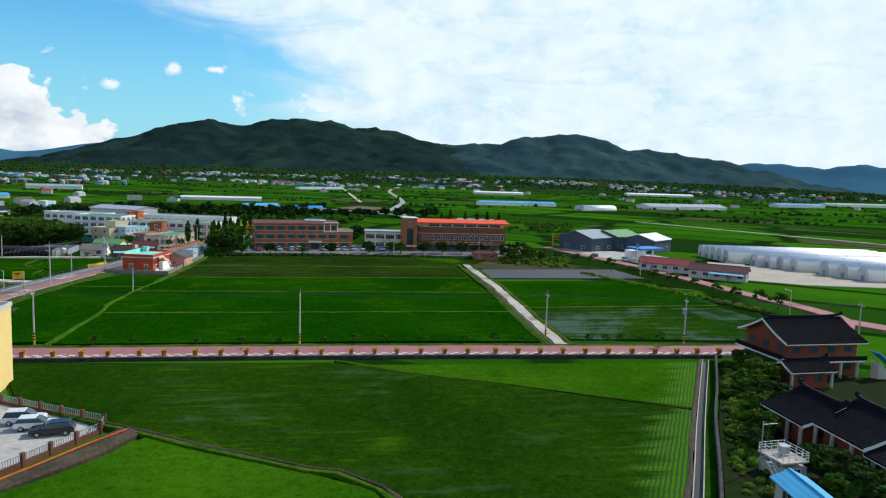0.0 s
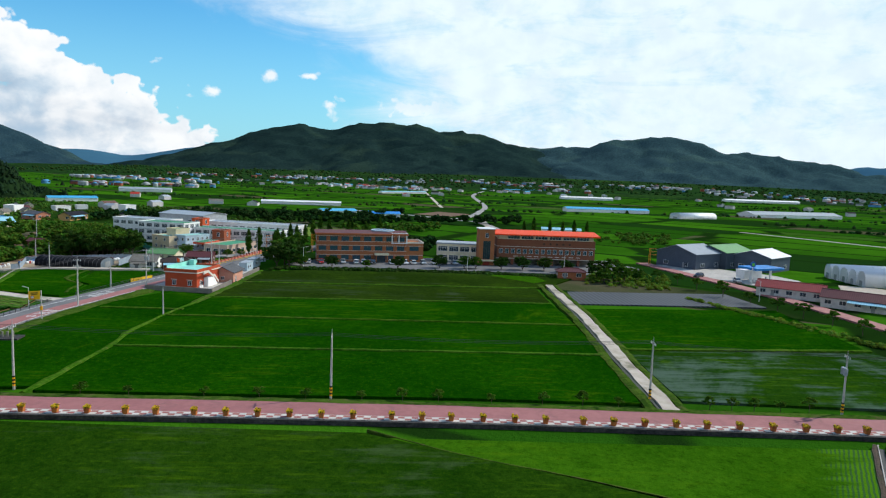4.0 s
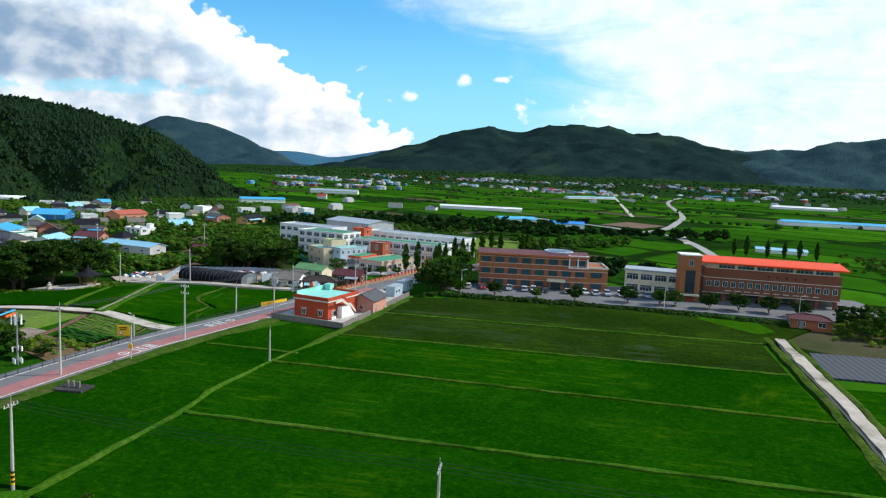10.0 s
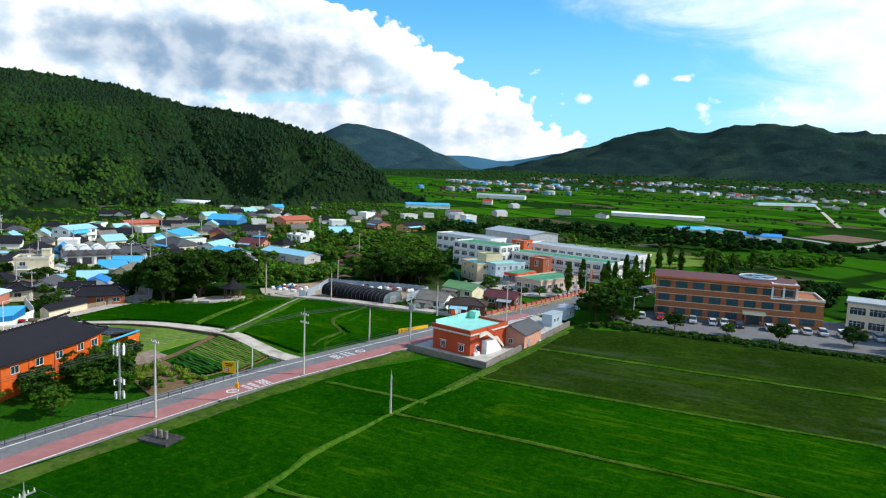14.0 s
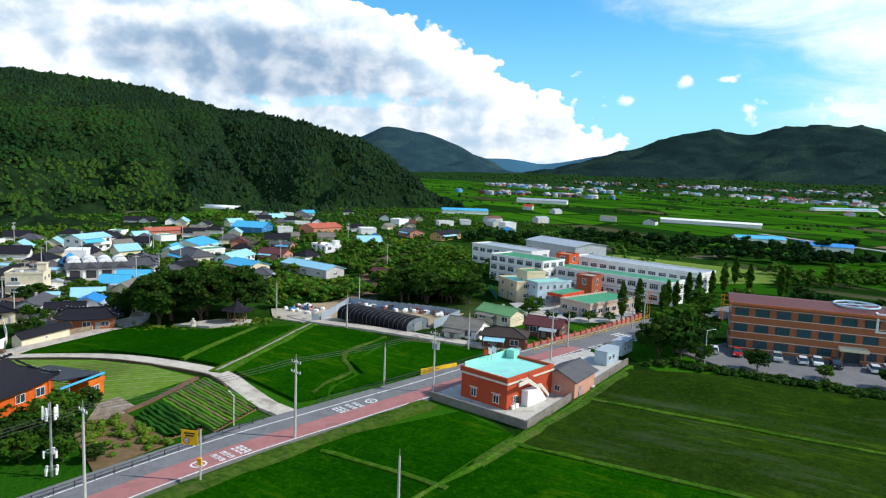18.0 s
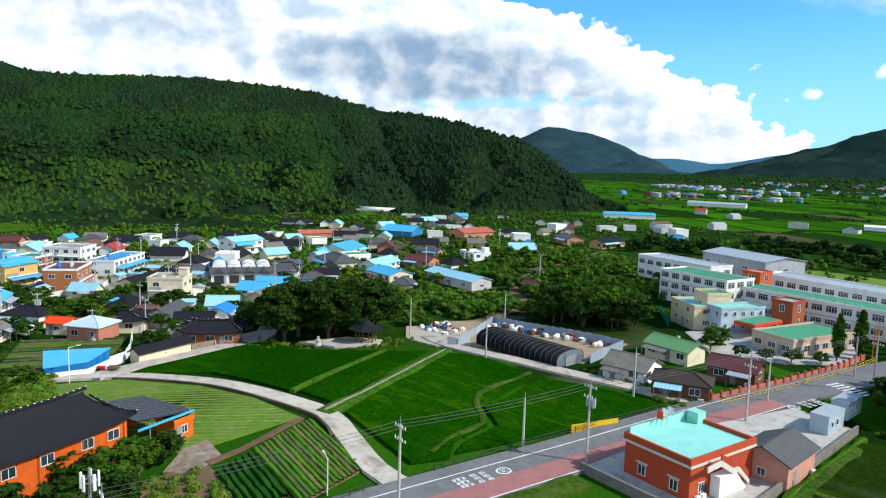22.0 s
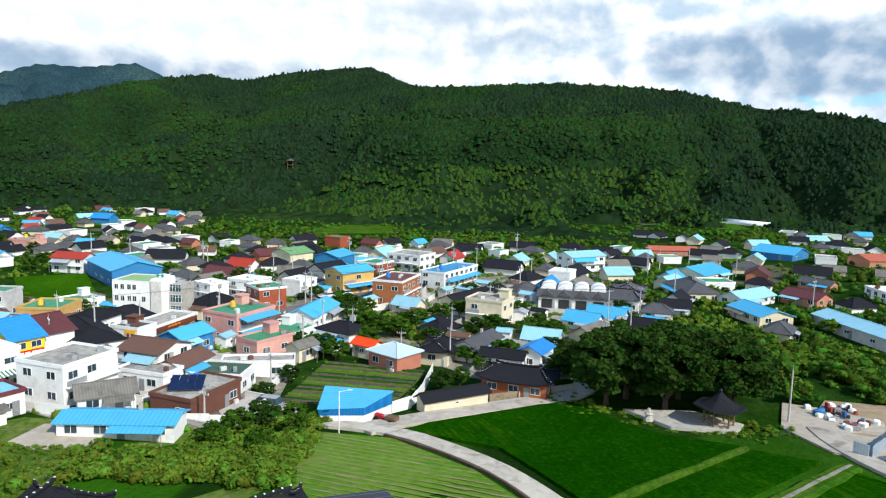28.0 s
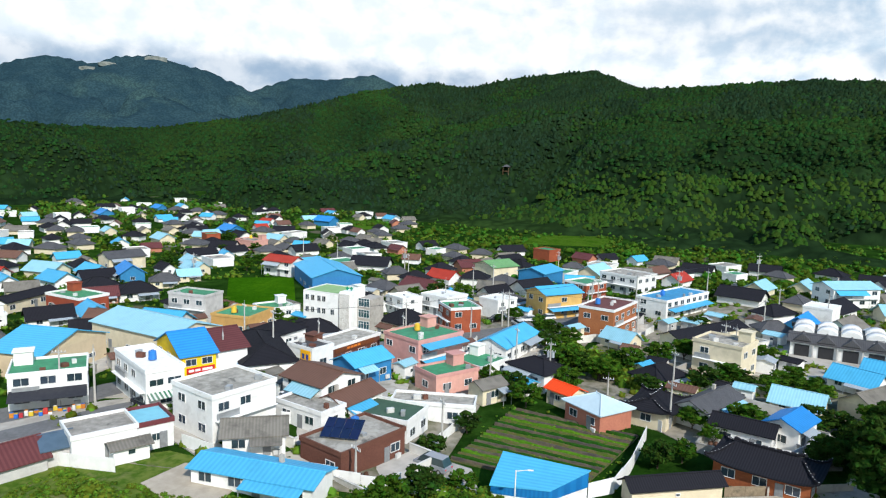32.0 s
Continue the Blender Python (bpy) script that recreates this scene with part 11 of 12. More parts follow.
def utility_pole(x, y, h, rot, arms=1, box_=False, label="slim concrete utility pole with a steel crossarm", stripes=True):
    root = empty("utility_pole", x, y, rot, label, "utility pole", "utility poles")
    bm = bmesh.new()
    tube(bm, (0, 0, -0.5), (0, 0, h - 0.8), 0.19, 0.11, 10)
    part("shaft", bm, POLE, root)
    bm = bmesh.new()
    tube(bm, (0, 0, h - 0.8), (0, 0, h), 0.05, 0.03, 6)
    part("top_pin", bm, STEEL, root)
    if stripes:
        bm = bmesh.new()
        for k in range(3):
            tube(bm, (0, 0, 0.5 + k * 0.5), (0, 0, 0.75 + k * 0.5), 0.197, 0.192, 10)
        part("hazard_band", bm, YELLOWSIGN, root, "yellow hazard bands")
        bm = bmesh.new()
        for k in range(3):
            tube(bm, (0, 0, 0.75 + k * 0.5), (0, 0, 1.0 + k * 0.5), 0.196, 0.191, 10)
        part("hazard_band", bm, RUBBER, root, "black hazard bands")
    for k in range(arms):
        z = h - 1.2 - k * 1.3
        bm = bmesh.new()
        box(bm, 0, 0, z, 1.9, 0.1, 0.1)
        part("crossarm", bm, STEEL, root)
        for s in (-0.85, -0.35, 0.35, 0.85):
            ob = new("insulator", insulator_mesh())
            ob.parent = root
            ob.matrix_local = Matrix.Translation((s, 0, z + 0.1))
    if box_:
        for s in (-0.4, 0.4):
            bm = bmesh.new()
            tube(bm, (s, 0.25, h - 3.6), (s, 0.25, h - 2.6), 0.3, n=10)
            part("transformer", bm, GREYROOF, root)
    return root


def wire(pts, r=0.022):
    """Sagging cable through points, one unbroken strand."""
    line = []
    for a, b in zip(pts, pts[1:]):
        for k in range(9 if b is pts[-1] else 8):
            t = k / 8
            line.append(Vector((a[0] + (b[0] - a[0]) * t, a[1] + (b[1] - a[1]) * t, a[2] + (b[2] - a[2]) * t - 4 * t * (1 - t) * 0.012 * math.dist(a, b))))
    bm = bmesh.new()
    rings = []
    for k, p in enumerate(line):
        d = (line[min(k + 1, len(line) - 1)] - line[max(k - 1, 0)]).normalized()
        side = d.cross(Vector((0, 0, 1))).normalized()
        up = side.cross(d)
        rings.append([bm.verts.new(p + side * (r * math.cos(q)) + up * (r * math.sin(q))) for q in (0.0, 1.571, 3.142, 4.712)])
    for a, b in zip(rings, rings[1:]):
        for k in range(4):
            bm.faces.new((a[k], b[k], b[(k + 1) % 4], a[(k + 1) % 4]))
    tagged(part("cable", bm, DARKMETAL), "thin dark overhead cable between poles", "cable")


ROW1 = [(-118.5, 94, 10), (-86.6, 107.2, 10), (-43.9, 121.1, 10.3), (-0.3, 139, 9.9), (26.4, 143.8, 9.7), (60, 150, 10)]
for k, (x, y, h) in enumerate(ROW1):
    utility_pole(x, y, h, 112 if k < 4 else 100, 1, k == 4)
ROW2 = [(-112, 100, 11), (-118.8, 129.9, 11.9), (-123.7, 156.2, 11.6), (-128.0, 183.2, 11.0), (-130, 214, 11), (-131, 246, 11)]
for k, (x, y, h) in enumerate(ROW2):
    utility_pole(x, y, h, 10, 2 if k > 1 else 1, k == 3, stripes=False)
for s in (-0.85, 0.0, 0.85):
    wire([(x - 0.35 * s, y + 0.93 * s, h - 0.8) for x, y, h in ROW1])
    wire([(x + s, y, h - 0.8) for x, y, h in ROW2])
for x, y, h in ((-135.6, 179, 7.4), (-145.6, 206.9, 8.2), (-173.9, 196.2, 8.2), (-201.7, 193.3, 9.2), (-205.4, 220.4, 8.4), (-135.0, 225, 8.0), (-138, 252, 8.5), (-100.6, 155.8, 6.9)):
    tagged(utility_pole(x, y, h, 30, 0, stripes=False), "plain concrete pole beside the fields")
VILLAGE_POLES = ((-190.6, 107.4, 5.5), (-244.5, 119.6, 7.5), (-193.1, 59.8, 9), (-226.4, 72.9, 10.4), (-239.5, 130.6, 4), (-298.4, -3, 8), (-252, 88, 10), (-275, 104, 10), (-300, 121, 10), (-330, 140, 10), (-262, 178, 10), (-300, 205, 10), (-312, 90, 10), (-330, 55, 10), (-342, 10, 10), (-268, 150, 9), (-350, 210, 10), (-380, 165, 10), (-236, 60, 9), (-286, 132, 9), (-318, 165, 9), (-360, 100, 9), (-345, 240, 9), (-290, 240, 9), (-250, 262, 9), (-320, 290, 9))
for k, (x, y, h) in enumerate(VILLAGE_POLES):
    utility_pole(x, y, h, 60 + 30 * (k % 3), 1 + k % 2, k % 4 == 1, stripes=False, label="concrete street pole with crossarms in the village")
for a, b in ((3, 6), (6, 7), (7, 8), (8, 9), (9, 17), (12, 13), (13, 14), (7, 19), (10, 15), (15, 20)):
    (x0, y0, h0), (x1, y1, h1) = VILLAGE_POLES[a], VILLAGE_POLES[b]
    wire([(x0, y0, ground_z(x0, y0) + h0 - 0.7), (x1, y1, ground_z(x1, y1) + h1 - 0.7)], 0.035)
for x, y, h in ((-196.5, 62.5, 8.5), (-214, 71.5, 8.5), (-231, 79.5, 8.5), (-247, 89.5, 8.5), (-262, 99, 8.5), (-279, 101.5, 9), (-289, 120, 9), (-304, 119, 9), (-322, 129, 9), (-340, 148, 9), (-206, 112.5, 8), (-235, 111, 8), (-250, 112, 8), (-228, 141, 8), (-244, 141, 8.5), (-268, 152, 8.5), (-272, 188, 9), (-300, 160, 9), (-316, 176, 9), (-262, 72, 9), (-288, 84, 9), (-312, 84, 9), (-326, 58, 9), (-338, 26, 9), (-236, 172, 8.5), (-256, 182, 8.5), (-330, 205, 9), (-352, 215, 9), (-372, 232, 9)):
    tagged(utility_pole(x, y, h, 40, 1, stripes=False), "slim concrete pole with a crossarm in the village")



def antenna_mast():
    root = empty("antenna_mast", -129.9, 129.1, 30, "steel mobile phone mast with white antennas", "antenna mast")
    bm = bmesh.new()
    tube(bm, (0, 0, -0.4), (0, 0, 8.6), 0.16, 0.12, 10)
    part("mast", bm, STEEL, root)
    for z, n in ((7.4, 5), (3.0, 3), (1.0, 4)):
        bm = bmesh.new()
        for k in range(16):
            a, b = 2 * math.pi * k / 16, 2 * math.pi * (k + 1) / 16
            tube(bm, (0.6 * math.cos(a), 0.6 * math.sin(a), z), (0.6 * math.cos(b), 0.6 * math.sin(b), z), 0.04, n=5)
        part("ring", bm, STEEL, root)
        for k in range(n):
            a = 2 * math.pi * k / n
            bm = bmesh.new()
            box(bm, 0.75 * math.cos(a), 0.75 * math.sin(a), z - 0.7, 0.28, 0.18, 1.5 if z > 5 else 0.8, a + math.pi / 2, 0.03)
            part("antenna_panel", bm, WHITE, root)


antenna_mast()


def school_zone_sign():
    root = empty("road_sign", -118.4, 141.6, 40, "yellow school-zone sign with a speed roundel on a grey post", "sign")
    bm = bmesh.new()
    tube(bm, (0, 0, -0.3), (0, 0, 6.4), 0.11, n=8)
    part("sign_post", bm, POLE, root)
    bm = bmesh.new()
    box(bm, -1.2, -0.15, 4.6, 2.0, 0.08, 1.7, bevel=0.02)
    part("board", bm, YELLOWSIGN, root)
    bm = bmesh.new()
    for k, w in enumerate((1.3, 1.0)):
        box(bm, -1.2, -0.2, 5.85 - k * 0.28, w, 0.02, 0.16)
    part("lettering", bm, RUBBER, root)
    bm = bmesh.new()
    tube(bm, (-1.55, -0.2, 5.1), (-1.55, -0.23, 5.1), 0.36, n=18)
    part("roundel", bm, REDINK, root)
    bm = bmesh.new()
    tube(bm, (-1.55, -0.22, 5.1), (-1.55, -0.25, 5.1), 0.26, n=18)
    part("roundel_face", bm, WHITE, root)
    cu = bpy.data.curves.new("speed_figure", "FONT")
    cu.body, cu.size, cu.extrude, cu.align_x = "30", 0.36, 0.004, "CENTER"
    cu.materials.append(RUBBER)
    ob = new("speed_figure", cu)
    ob.parent = root
    ob.matrix_local = pose(-1.55, -0.26, 4.98, 90, 0, 0)
    bm = bmesh.new()
    box(bm, 0, -0.18, 2.4, 0.5, 0.3, 0.8, bevel=0.03)
    part("control_box", bm, YELLOWSIGN, root)


school_zone_sign()


def glyph(root, x, y, w, d):
    """One worn painted character that cannot be read: plain bars."""
    bm = bmesh.new()
    for bx, by, bw, bd in ((-0.32, 0, 0.2, 1.0), (0.05, 0.1, 0.2, 0.8), (0.36, 0, 0.2, 1.0), (0, -0.38, 0.9, 0.22)):
        box(bm, x + bx * w, y + by * d, -0.004, bw * w, bd * d, 0.008)
    part("character", bm, ROADPAINT, root)


def road_marks():
    for x, y, rot, way in ((-122.8, 143.1, 101, 1), (-129.9, 172.5, 277, 1), (-131.1, 226.2, 93, 1)):
        root = empty("road_marking", x, y, rot, "white speed ring and worn lettering painted on the road", "road marking", z=0.434)
        bm = bmesh.new()
        n = 28
        ring = [[bm.verts.new((r * 1.15 * math.cos(2 * math.pi * k / n), r * math.sin(2 * math.pi * k / n), 0.0)) for r in (0.66, 0.88)] for k in range(n)]
        for k in range(n):
            bm.faces.new((ring[k - 1][0], ring[k - 1][1], ring[k][1], ring[k][0]))
        part("ring", bm, ROADPAINT, root)
        cu = bpy.data.curves.new("speed_figure", "FONT")
        cu.body, cu.size, cu.align_x, cu.align_y = "30", 1.05, "CENTER", "CENTER"
        cu.materials.append(ROADPAINT)
        ob = new("speed_figure", cu)
        ob.parent = root
        ob.matrix_local = pose(0, 0, 0.002, 0, 0, -90)
        for row, (u, w, m) in enumerate(((2.6, 0.9, 3), (3.9, 0.9, 3), (5.9, 1.9, 3))):
            for k in range(m):
                glyph(root, u, (k - (m - 1) / 2) * 0.85, w, 0.66)
    root = empty("zebra_crossing", -133.0, 243.5, 0, "white zebra crossing by the school gate", "road marking", z=0.432)
    for k in range(7):
        bm = bmesh.new()
        box(bm, -3.4 + k * 1.0, 0, -0.004, 0.5, 3.4, 0.008)
        part("stripe", bm, ROADPAINT, root)


road_marks()
panel_fence("banner", "yellow and white cloth banner on the roadside rail", [(-137.2, 188), (-136.8, 196)], 1.1, YELLOW, 8.0)


def rail(pts, label, material, step=2.0):
    root = empty("guard_rail", *pts[0], 0, label, "railing")
    o = root.matrix_world.translation
    L = smooth_line(pts, step)
    for p, q in zip(L, L[1:]):
        zp, zq = ground_z(*p) - o.z, ground_z(*q) - o.z
        bm = bmesh.new()
        tube(bm, (p[0] - o.x, p[1] - o.y, zp - 0.1), (p[0] - o.x, p[1] - o.y, zp + 1.2), 0.05, n=6)
        part("post", bm, material, root)
        bm = bmesh.new()
        for z in (0.7, 1.1):
            tube(bm, (p[0] - o.x, p[1] - o.y, zp + z), (q[0] - o.x, q[1] - o.y, zq + z), 0.04, n=5)
        part("rail", bm, material, root)


rail([(-118, 104), (-123.6, 126), (-128.8, 146), (-132.2, 157)], "dark steel guard rail along the village road", DARKMETAL)
rail([(-133.2, 165), (-136.2, 186), (-138.6, 206)], "dark steel guard rail beside the paddy", DARKMETAL)


# ---- flower boxes along the pink road ----
def flower_box():
    root = new("flower_box")
    tagged(root, "square terracotta planter with yellow flowers", "planter", "flower boxes")
    bm = bmesh.new()
    bmesh.ops.create_cone(bm, cap_ends=True, segments=4, radius1=0.40, radius2=0.52, depth=0.7, matrix=Matrix.Translation((0, 0, 0.375)) @ Matrix.Rotation(math.pi / 4, 4, "Z"))
    bmesh.ops.bevel(bm, geom=bm.edges[:], offset=0.03, segments=1, affect="EDGES")
    part("box", bm, mat("terracotta", (0.42, 0.13, 0.03), (0.34, 0.10, 0.025), 0.8, 3.0), root)
    rng = np.random.RandomState(3)
    p = np.stack([rng.uniform(-0.42, 0.42, 90), rng.uniform(-0.42, 0.42, 90), 0.72 + 0.34 * rng.rand(90)], 1)
    v, f = leaf_quads(p, 0.10, rng)
    part("blossom", mesh_np("blossom", v, f, mat("yellow_petals", (0.70, 0.45, 0.01), (0.55, 0.35, 0.01), 0.8, 6.0)), None, root)
    v, f = leaf_quads(p * np.array([1, 1, 0.8]) + np.array([0, 0, 0.1]), 0.09, rng)
    part("foliage", mesh_np("foliage", v, f, LEAF), None, root)
    return root


def along(line, shift):
    """Points and headings at even steps along the pink road, shifted to its left."""
    L = smooth_line(line, 1.0)
    T = np.gradient(L, axis=0)
    T /= np.linalg.norm(T, axis=1)[:, None]
    return L + np.stack([-T[:, 1], T[:, 0]], 1) * shift, np.degrees(np.arctan2(T[:, 1], T[:, 0])), np.concatenate([[0], np.cumsum(np.linalg.norm(np.diff(L, axis=0), axis=1))])


BOX = flower_box()
LP, LH, LS = along(PINK_ROAD, -4.5)
first = True
for s in np.arange(12.0, LS[-1] - 14, 4.25):
    k = int(np.argmin(np.abs(LS - s)))
    m = pose(LP[k][0], LP[k][1], 0.52, 0, 0, LH[k])
    if first:
        BOX.matrix_world, first = m, False
    else:
        copy_thing(BOX, m)


# ---- cars ----
def car_proto(paint, label, L=4.5, W=1.8, H=1.5, van=False):
    root = new("car")
    tagged(root, label, "car")
    h0, h1 = (0.85, H) if not van else (0.95, H)
    side = [(-L / 2, 0.35), (-L / 2 + 0.05, h0), (-L / 2 + 0.95, h0 + 0.1), (L / 2 - 0.25, h0 + 0.12), (L / 2, h0 - 0.05), (L / 2, 0.35)]
    bm = bmesh.new()
    prism(bm, side, -W / 2, W / 2)
    bmesh.ops.bevel(bm, geom=bm.edges[:], offset=0.07, segments=2, affect="EDGES")
    part("body", bm, paint, root)
    bm = bmesh.new()
    f = -L / 2 + (0.95 if not van else 0.55)
    prism(bm, [(f, h0), (f + 0.75, h1 - 0.1), (f + 1.2, h1), (L / 2 - 0.55, h1), (L / 2 - 0.1, h0 + 0.05)], -W / 2 + 0.08, W / 2 - 0.08)
    for v in bm.verts:
        if v.co.z > h0 + 0.2:
            v.co.y *= 0.86
    bmesh.ops.bevel(bm, geom=bm.edges[:], offset=0.05, segments=1, affect="EDGES")
    part("glasshouse", bm, GLASS, root, "dark tinted windows")
    bm = bmesh.new()
    box(bm, (f + 1.2 + L / 2 - 0.55) / 2, 0, h1 - 0.05, L / 2 - 0.55 - f - 1.1, W * 0.8, 0.09, bevel=0.03)
    part("roof", bm, paint, root)
    for sx in (-1, 1):
        for sy in (-1, 1):
            bm = bmesh.new()
            tube(bm, (sx * L * 0.31, sy * (W / 2 - 0.2), 0.32), (sx * L * 0.31, sy * (W / 2 + 0.01), 0.32), 0.32, n=14)
            w = part("wheel", bm, RUBBER, root)
            bm = bmesh.new()
            tube(bm, (sx * L * 0.31, sy * (W / 2 + 0.0), 0.32), (sx * L * 0.31, sy * (W / 2 + 0.02), 0.32), 0.2, n=10)
            part("rim", bm, STEEL, w)
    for s in (-1, 1):
        bm = bmesh.new()
        box(bm, -L / 2 + 0.02, s * W * 0.34, 0.6, 0.12, 0.35, 0.14, bevel=0.02)
        part("headlight", bm, FRAME, root)
        bm = bmesh.new()
        box(bm, L / 2 - 0.03, s * W * 0.36, 0.65, 0.1, 0.25, 0.2, bevel=0.02)
        part("tail_light", bm, REDINK, root)
    return root


def paint(name, c):
    return mat(name, c, c, 0.25, 1.0, spec=0.6, metal=0.1)


CARS = {"white": car_proto(paint("car_white", (0.75, 0.75, 0.74)), "white saloon car parked on asphalt"), "silver": car_proto(paint("car_silver", (0.42, 0.44, 0.46)), "silver car parked in a row"), "black": car_proto(paint("car_black", (0.012, 0.014, 0.025)), "dark blue-black car parked on concrete", 4.7, 1.85, 1.55), "red": car_proto(paint("car_red", (0.5, 0.015, 0.02)), "red car parked beside the school"), "suv": car_proto(paint("car_pearl", (0.7, 0.71, 0.72)), "white estate car parked on concrete", 4.6, 1.85, 1.65), "van": car_proto(paint("van_grey", (0.26, 0.28, 0.31)), "grey-blue minibus parked in a yard", 4.9, 1.9, 1.95, True)}
SEEN = set()


def park(kind, x, y, rot, z=0.0, group=""):
    m = pose(x, y, ground_z(x, y) + z, 0, 0, rot)
    ob = CARS[kind]
    if kind in SEEN:
        ob = copy_thing(ob, m)
    else:
        SEEN.add(kind)
        ob.matrix_world = m
    if group:
        ob["group"] = group


park("suv", -60.2, 74.6, 205, 0.15)
park("white", -57.6, 73.4, 205, 0.15)
park("black", -54.6, 72.4, 30, 0.15)
for k, (c, s) in enumerate((("white", -3), ("red", 1.5), ("silver", 9), ("white", 13.5), ("white", 16.2), ("black", 19.5), ("white", 26), ("silver", 28.4), ("white", 31), ("white", 34), ("silver", 37.5), ("white", 41.5), ("black", 45), ("silver", 49))):
    x, y = local(-115.5, 254.5, 29.2, s, -5.2)
    park(c, x, y, 119 if k % 3 else 299, 0.3, "cars in the school car park")
park("van", -199.6, 113.6, 75, 0.08)
for c, x, y, r in (("white", -281, 105, 40), ("white", -286, 106, 130), ("white", -290, 110, 130), ("silver", -274, 96, 40), ("white", -300, 116, 40), ("black", -283, 99, 130), ("silver", -222, 64, 60), ("black", -232, 66, 60), ("black", -197.5, 70.5, 70), ("white", -262, 40, 60), ("white", -205, 33, 150)):
    park(c, x, y, r, 0.13, "cars in the village streets")
for c, x, y, r in (("black", 14, 290, 60), ("white", 30, 300, 20), ("silver", 26, 284, 100)):
    park(c, x, y, r, 0.2)


# ---- scrap, sacks and small things ----
def junk():
    rng = random.Random(9)
    rust = mat("rusty_iron", (0.16, 0.07, 0.035), (0.10, 0.05, 0.03), 0.8, 4.0)
    mats = (rust, WHITE, STEEL, mat("blue_drum", (0.03, 0.16, 0.4), None, 0.5, 2.0), DARKMETAL, mat("faded_red", (0.35, 0.06, 0.04), None, 0.6, 3.0))
    for k in range(80):
        t = rng.random()
        if k < 52:
            x, y = -205 + 34 * t + rng.uniform(-2, 2), 215.5 + 9.5 * t + rng.uniform(-3, 2)
        else:
            x, y = rng.uniform(-210, -198), rng.uniform(199, 207)
        kind = k % 3
        if kind:
            bm = bmesh.new()
            if kind == 1:
                box(bm, 0, 0, 0, 1.1, 1.0, rng.uniform(0.8, 1.1), 0, 0.2)
            else:
                bmesh.ops.create_cone(bm, cap_ends=True, segments=12, radius1=rng.uniform(0.3, 0.7), radius2=rng.uniform(0.2, 0.5), depth=rng.uniform(0.6, 1.3), matrix=Matrix.Translation((0, 0, 0.4)) @ Matrix.Rotation(rng.choice((0.0, 1.57)), 4, "X"))
                bmesh.ops.bevel(bm, geom=bm.edges[:], offset=0.03, segments=1, affect="EDGES")
            ob = part(("", "bale_bag", "machine_part")[kind], bm, mats[1] if kind == 1 else mats[rng.randrange(len(mats))])
        else:
            ob = new("scrap_heap")
            for j in range(3):
                bm = bmesh.new()
                box(bm, rng.uniform(-0.6, 0.6), rng.uniform(-0.5, 0.5), 0.0 if j == 0 else rng.uniform(0.1, 0.5), rng.uniform(0.4, 1.3), rng.uniform(0.3, 1.0), rng.uniform(0.3, 1.0), rng.uniform(0, 3), 0.04)
                part("scrap_piece", bm, mats[rng.randrange(len(mats))], ob)
        ob.matrix_world = pose(x, y, ground_z(x, y) + 0.1, 0, 0, rng.uniform(0, 360))
        tagged(ob, ("heap of rusty scrap metal in the yard", "white bulk bag on bare dirt", "old machine part lying in the yard")[kind], ("scrap", "bag", "machine part")[kind])


junk()


def tractor(x, y, rot):
    root = empty("cultivator", x, y, rot, "small red cultivator with a trailer", "tractor")
    bm = bmesh.new()
    box(bm, 0, 0, 0.5, 1.4, 0.6, 0.6, bevel=0.08)
    part("engine", bm, REDINK, root)
    bm = bmesh.new()
    box(bm, 2.2, 0, 0.7, 1.8, 1.2, 0.5, bevel=0.03)
    part("trailer", bm, WOOD, root)
    for sx, r in ((-0.2, 0.45), (2.2, 0.38)):
        for s in (-0.6, 0.6):
            bm = bmesh.new()
            tube(bm, (sx, s - 0.1, r), (sx, s + 0.1, r), r, n=12)
            part("wheel", bm, RUBBER, root)
    bm = bmesh.new()
    tube(bm, (0.6, -0.3, 1.0), (1.3, -0.3, 1.15), 0.03, n=5)
    tube(bm, (0.6, 0.3, 1.0), (1.3, 0.3, 1.15), 0.03, n=5)
    part("handlebar", bm, STEEL, root)


tractor(-195.6, 131.4, 60)


def street_lamp(x, y, h, rot, label="slim white street lamp with a single arm"):
    root = empty("street_lamp", x, y, rot, label, "street lamp", "street lamps")
    bm = bmesh.new()
    tube(bm, (0, 0, -0.3), (0, 0, h), 0.09, 0.06, 8)
    part("pole", bm, FRAME, root)
    bm = bmesh.new()
    tube(bm, (0, 0, h - 0.1), (1.3, 0, h + 0.15), 0.05, 0.04, 6)
    part("arm", bm, FRAME, root)
    bm = bmesh.new()
    box(bm, 1.5, 0, h + 0.1, 0.6, 0.22, 0.1, bevel=0.02)
    part("lamp_head", bm, FRAME, root)


for x, y, h, r in ((-189.0, 126.6, 6.0, 100), (-217.6, 166.6, 7.0, 200), (-133.2, 152, 4.2, 180), (-112, 238.5, 7, 60), (-61, 258, 7, 60), (-30, 268, 7, 60), (58, 186, 6, 130), (28, 246, 6, 130)):
    street_lamp(x, y, h, r)


def field_pump():
    root = empty("pump_platform", -111.2, 127.6, 25, "dark concrete pump platform in the paddy", "pump platform")
    bm = bmesh.new()
    box(bm, 0, 0, -0.3, 4.6, 3.2, 0.95, bevel=0.05)
    part("slab", bm, DARKSHADESTONE, root)
    for x in (-0.9, 0.0, 0.9):
        bm = bmesh.new()
        tube(bm, (x, 0, 0.6), (x, 0, 1.6), 0.2, n=10)
        part("pipe", bm, DARKCONC, root)


field_pump()


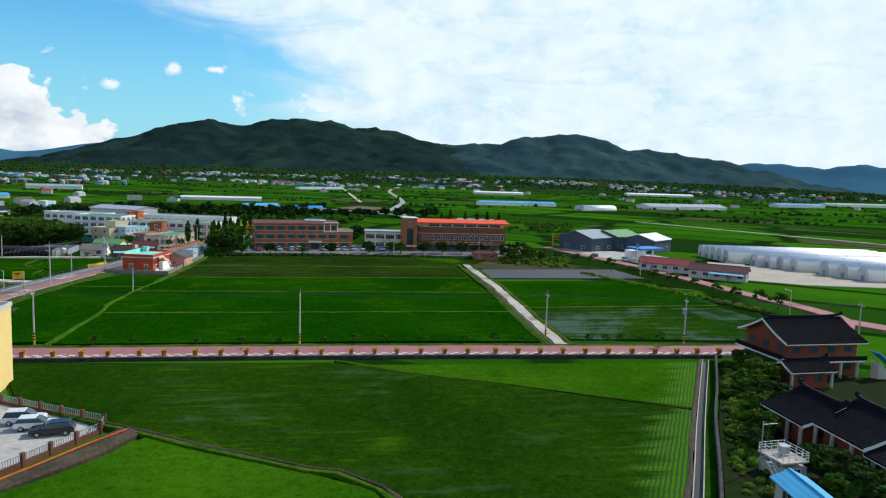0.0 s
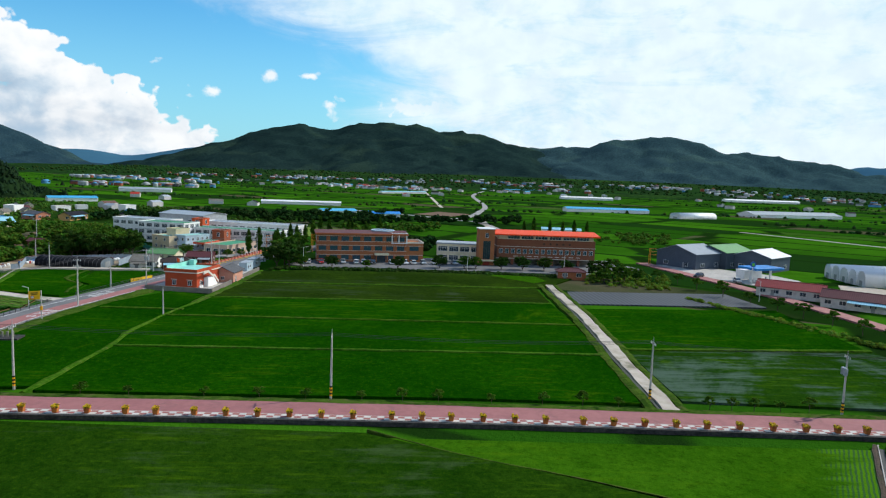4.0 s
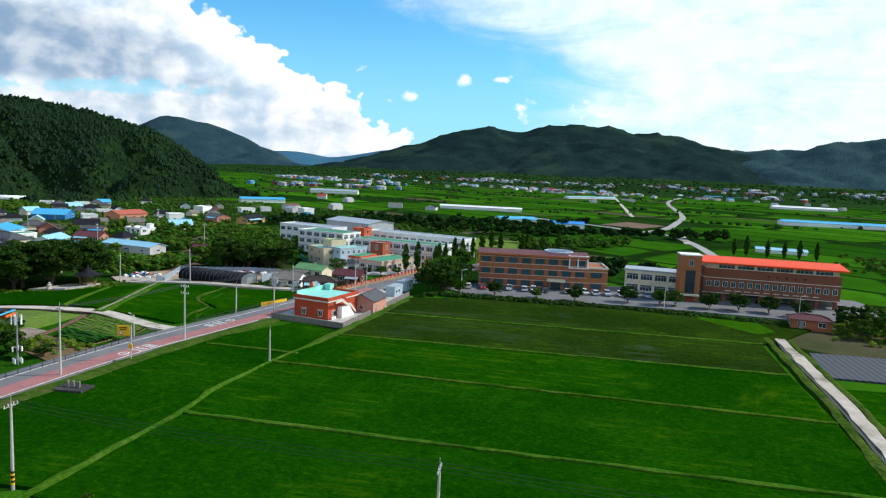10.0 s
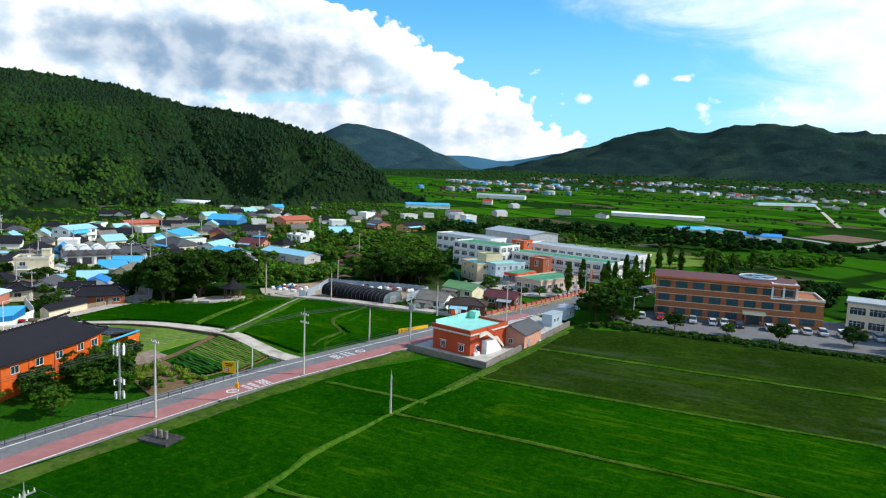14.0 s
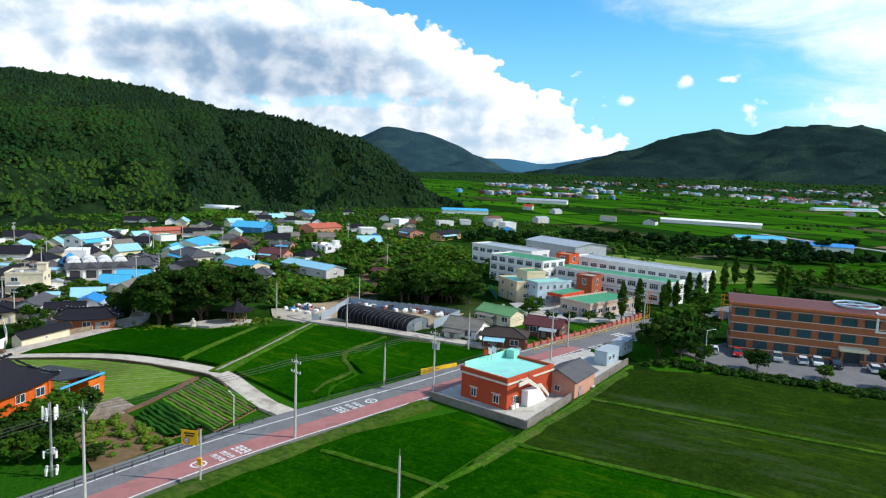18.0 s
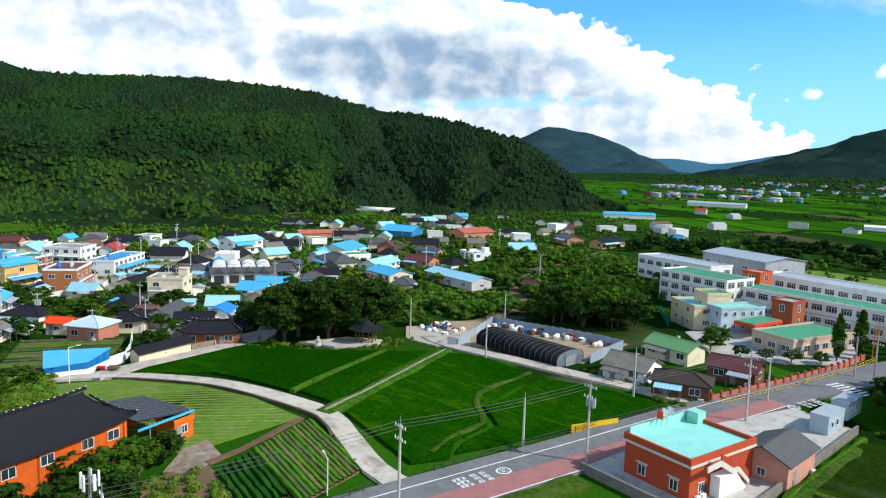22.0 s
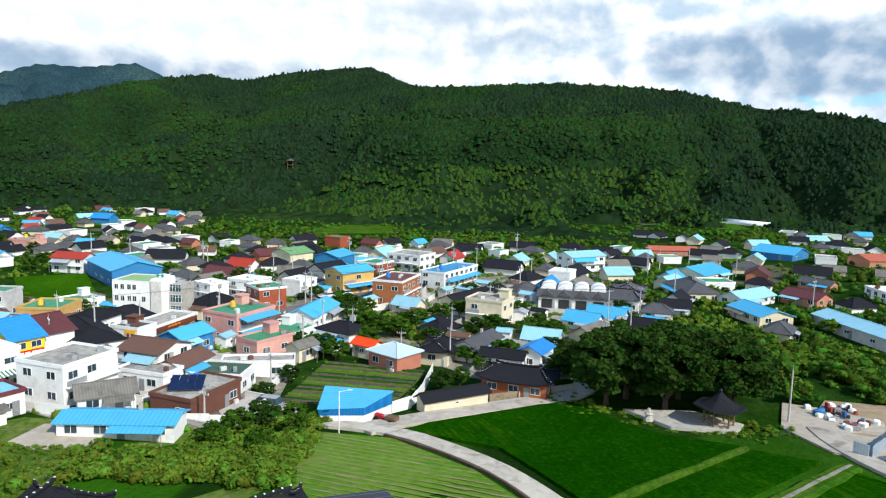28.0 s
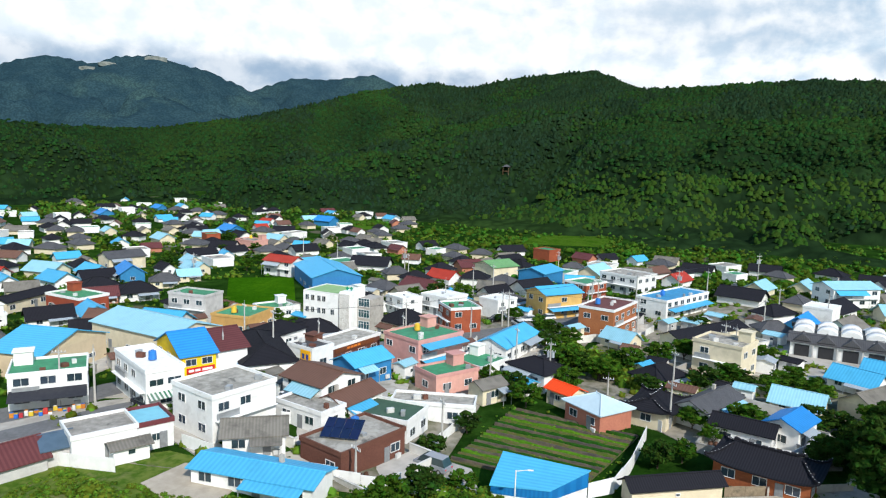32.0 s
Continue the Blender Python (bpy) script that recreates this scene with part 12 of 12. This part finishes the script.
def gantry(x, y, rot):
    root = empty("orange_gantry", x, y, rot, "orange steel lattice mast at the school gate", "gantry")
    for s in (-0.3, 0.3):
        bm = bmesh.new()
        tube(bm, (s, 0, -0.2), (s, 0, 7.0), 0.08, n=6)
        part("post", bm, GANTRY, root)
    for z in range(7):
        bm = bmesh.new()
        tube(bm, (-0.3, 0, 0.6 + z), (0.3, 0, 1.1 + z * 0.97), 0.05, n=5)
        part("brace", bm, GANTRY, root)
    for z in (4.4, 5.6, 6.8):
        bm = bmesh.new()
        tube(bm, (-0.3, 0, z), (2.6, 0, z), 0.06, n=5)
        part("arm", bm, GANTRY, root)


GANTRY = mat("gantry_orange", (0.80, 0.26, 0.02), None, 0.6, 2.0)
gantry(-143.7, 267.3, 20)
gantry(-131.6, 281.6, 30)
gantry(-3, 316, 20)


def cliff(x, y, z, w, h, seed):
    """A broken pale rock face near a mountain's crest."""
    rng = random.Random(seed)
    bm = bmesh.new()
    cols, rows_ = 9, 4
    u = Vector((0.66, -0.75, 0))
    out = Vector((0.72, 0.66, 0))
    vs = [[bm.verts.new(Vector((x, y, z)) + u * (w * (i / (cols - 1) - 0.5) + rng.uniform(-1, 1)) + Vector((0, 0, h * (j / (rows_ - 1) - 0.5) * (0.5 + 0.5 * math.sin(math.pi * (i + 0.5) / cols)) + rng.uniform(-1, 1))) + out * (-h * 0.35 * j / (rows_ - 1) + rng.uniform(0, 3))) for j in range(rows_)] for i in range(cols)]
    back = [[bm.verts.new(v.co - out * 14 - Vector((0, 0, 2))) for v in c] for c in vs]
    for i in range(cols - 1):
        for j in range(rows_ - 1):
            bm.faces.new((vs[i][j], vs[i + 1][j], vs[i + 1][j + 1], vs[i][j + 1]))
            bm.faces.new((back[i][j], back[i][j + 1], back[i + 1][j + 1], back[i + 1][j]))
    ring = [(i, 0) for i in range(cols)] + [(cols - 1, j) for j in range(1, rows_)] + [(i, rows_ - 1) for i in range(cols - 2, -1, -1)] + [(0, j) for j in range(rows_ - 2, 0, -1)]
    for (i, j), (k, l) in zip(ring, ring[1:] + ring[:1]):
        bm.faces.new((vs[i][j], back[i][j], back[k][l], vs[k][l]))
    bmesh.ops.recalc_face_normals(bm, faces=bm.faces[:])
    tagged(part("cliff", bm, mat("pale_rock", (0.22, 0.23, 0.21), (0.09, 0.11, 0.10), 0.95, 0.08, 0.8, 0.3, spec=0.0)), "pale rock face below the mountain crest", "cliff")


cliff(-1584, -1160, 258, 52, 18, 1)
cliff(-1494, -1228, 236, 40, 12, 2)
cliff(-1456, -1254, 222, 34, 11, 3)
cliff(-1372, -1354, 212, 16, 11, 4)


def hill_kiosk():
    root = empty("lookout_pavilion", -624, 12, 0, "small dark lookout pavilion on the hillside", "pavilion", z=float(HZ[np.argmin(np.abs(HX[:, 0] + 624)), np.argmin(np.abs(HY[0] - 12))]) + 1.6)
    for a in range(4):
        bm = bmesh.new()
        tube(bm, (2 * (a % 2 * 2 - 1), 2 * (a // 2 * 2 - 1), -2.4), (2 * (a % 2 * 2 - 1), 2 * (a // 2 * 2 - 1), 4), 0.16)
        part("post", bm, WOOD, root)
    bm = bmesh.new()
    bmesh.ops.create_cone(bm, cap_ends=True, segments=4, radius1=3.9, radius2=0.3, depth=1.8, matrix=Matrix.Translation((0, 0, 4.6)) @ Matrix.Rotation(math.pi / 4, 4, "Z"))
    part("roof", bm, GREYTILE, root)
    bm = bmesh.new()
    box(bm, 0, 0, 0.4, 4.6, 4.6, 0.3)
    part("deck", bm, WOOD, root)


hill_kiosk()

# ---- paving tiles of the pavement ----
def pavement_tiles():
    parent = next(o for o in scene.objects if o.name == "pavement")
    red, pale = mat("red_tile", (0.34, 0.13, 0.11), (0.28, 0.105, 0.09), 0.85, 3.0), mat("pale_tile", (0.58, 0.55, 0.50), (0.50, 0.47, 0.43), 0.85, 3.0)
    meshes = []
    for m in (red, pale):
        bm = bmesh.new()
        box(bm, 0, 0, 0, 0.86, 0.62, 0.03, bevel=0.008)
        me = bpy.data.meshes.new("tile")
        bm.to_mesh(me)
        bm.free()
        me.materials.append(m)
        meshes.append(me)
    for row in range(2):
        P, Hd, S = along(PINK_ROAD, -3.88 - row * 0.66)
        for i, s in enumerate(np.arange(40.0, 171.0, 0.9)):
            k = int(np.argmin(np.abs(S - s)))
            t = new("tile", meshes[(i // 1 + row) % 2])
            t.parent = parent
            t.matrix_local = pose(P[k][0] + (s - S[k]) * math.cos(radians(Hd[k])), P[k][1] + (s - S[k]) * math.sin(radians(Hd[k])), 0.521, 0, 0, Hd[k])


pavement_tiles()
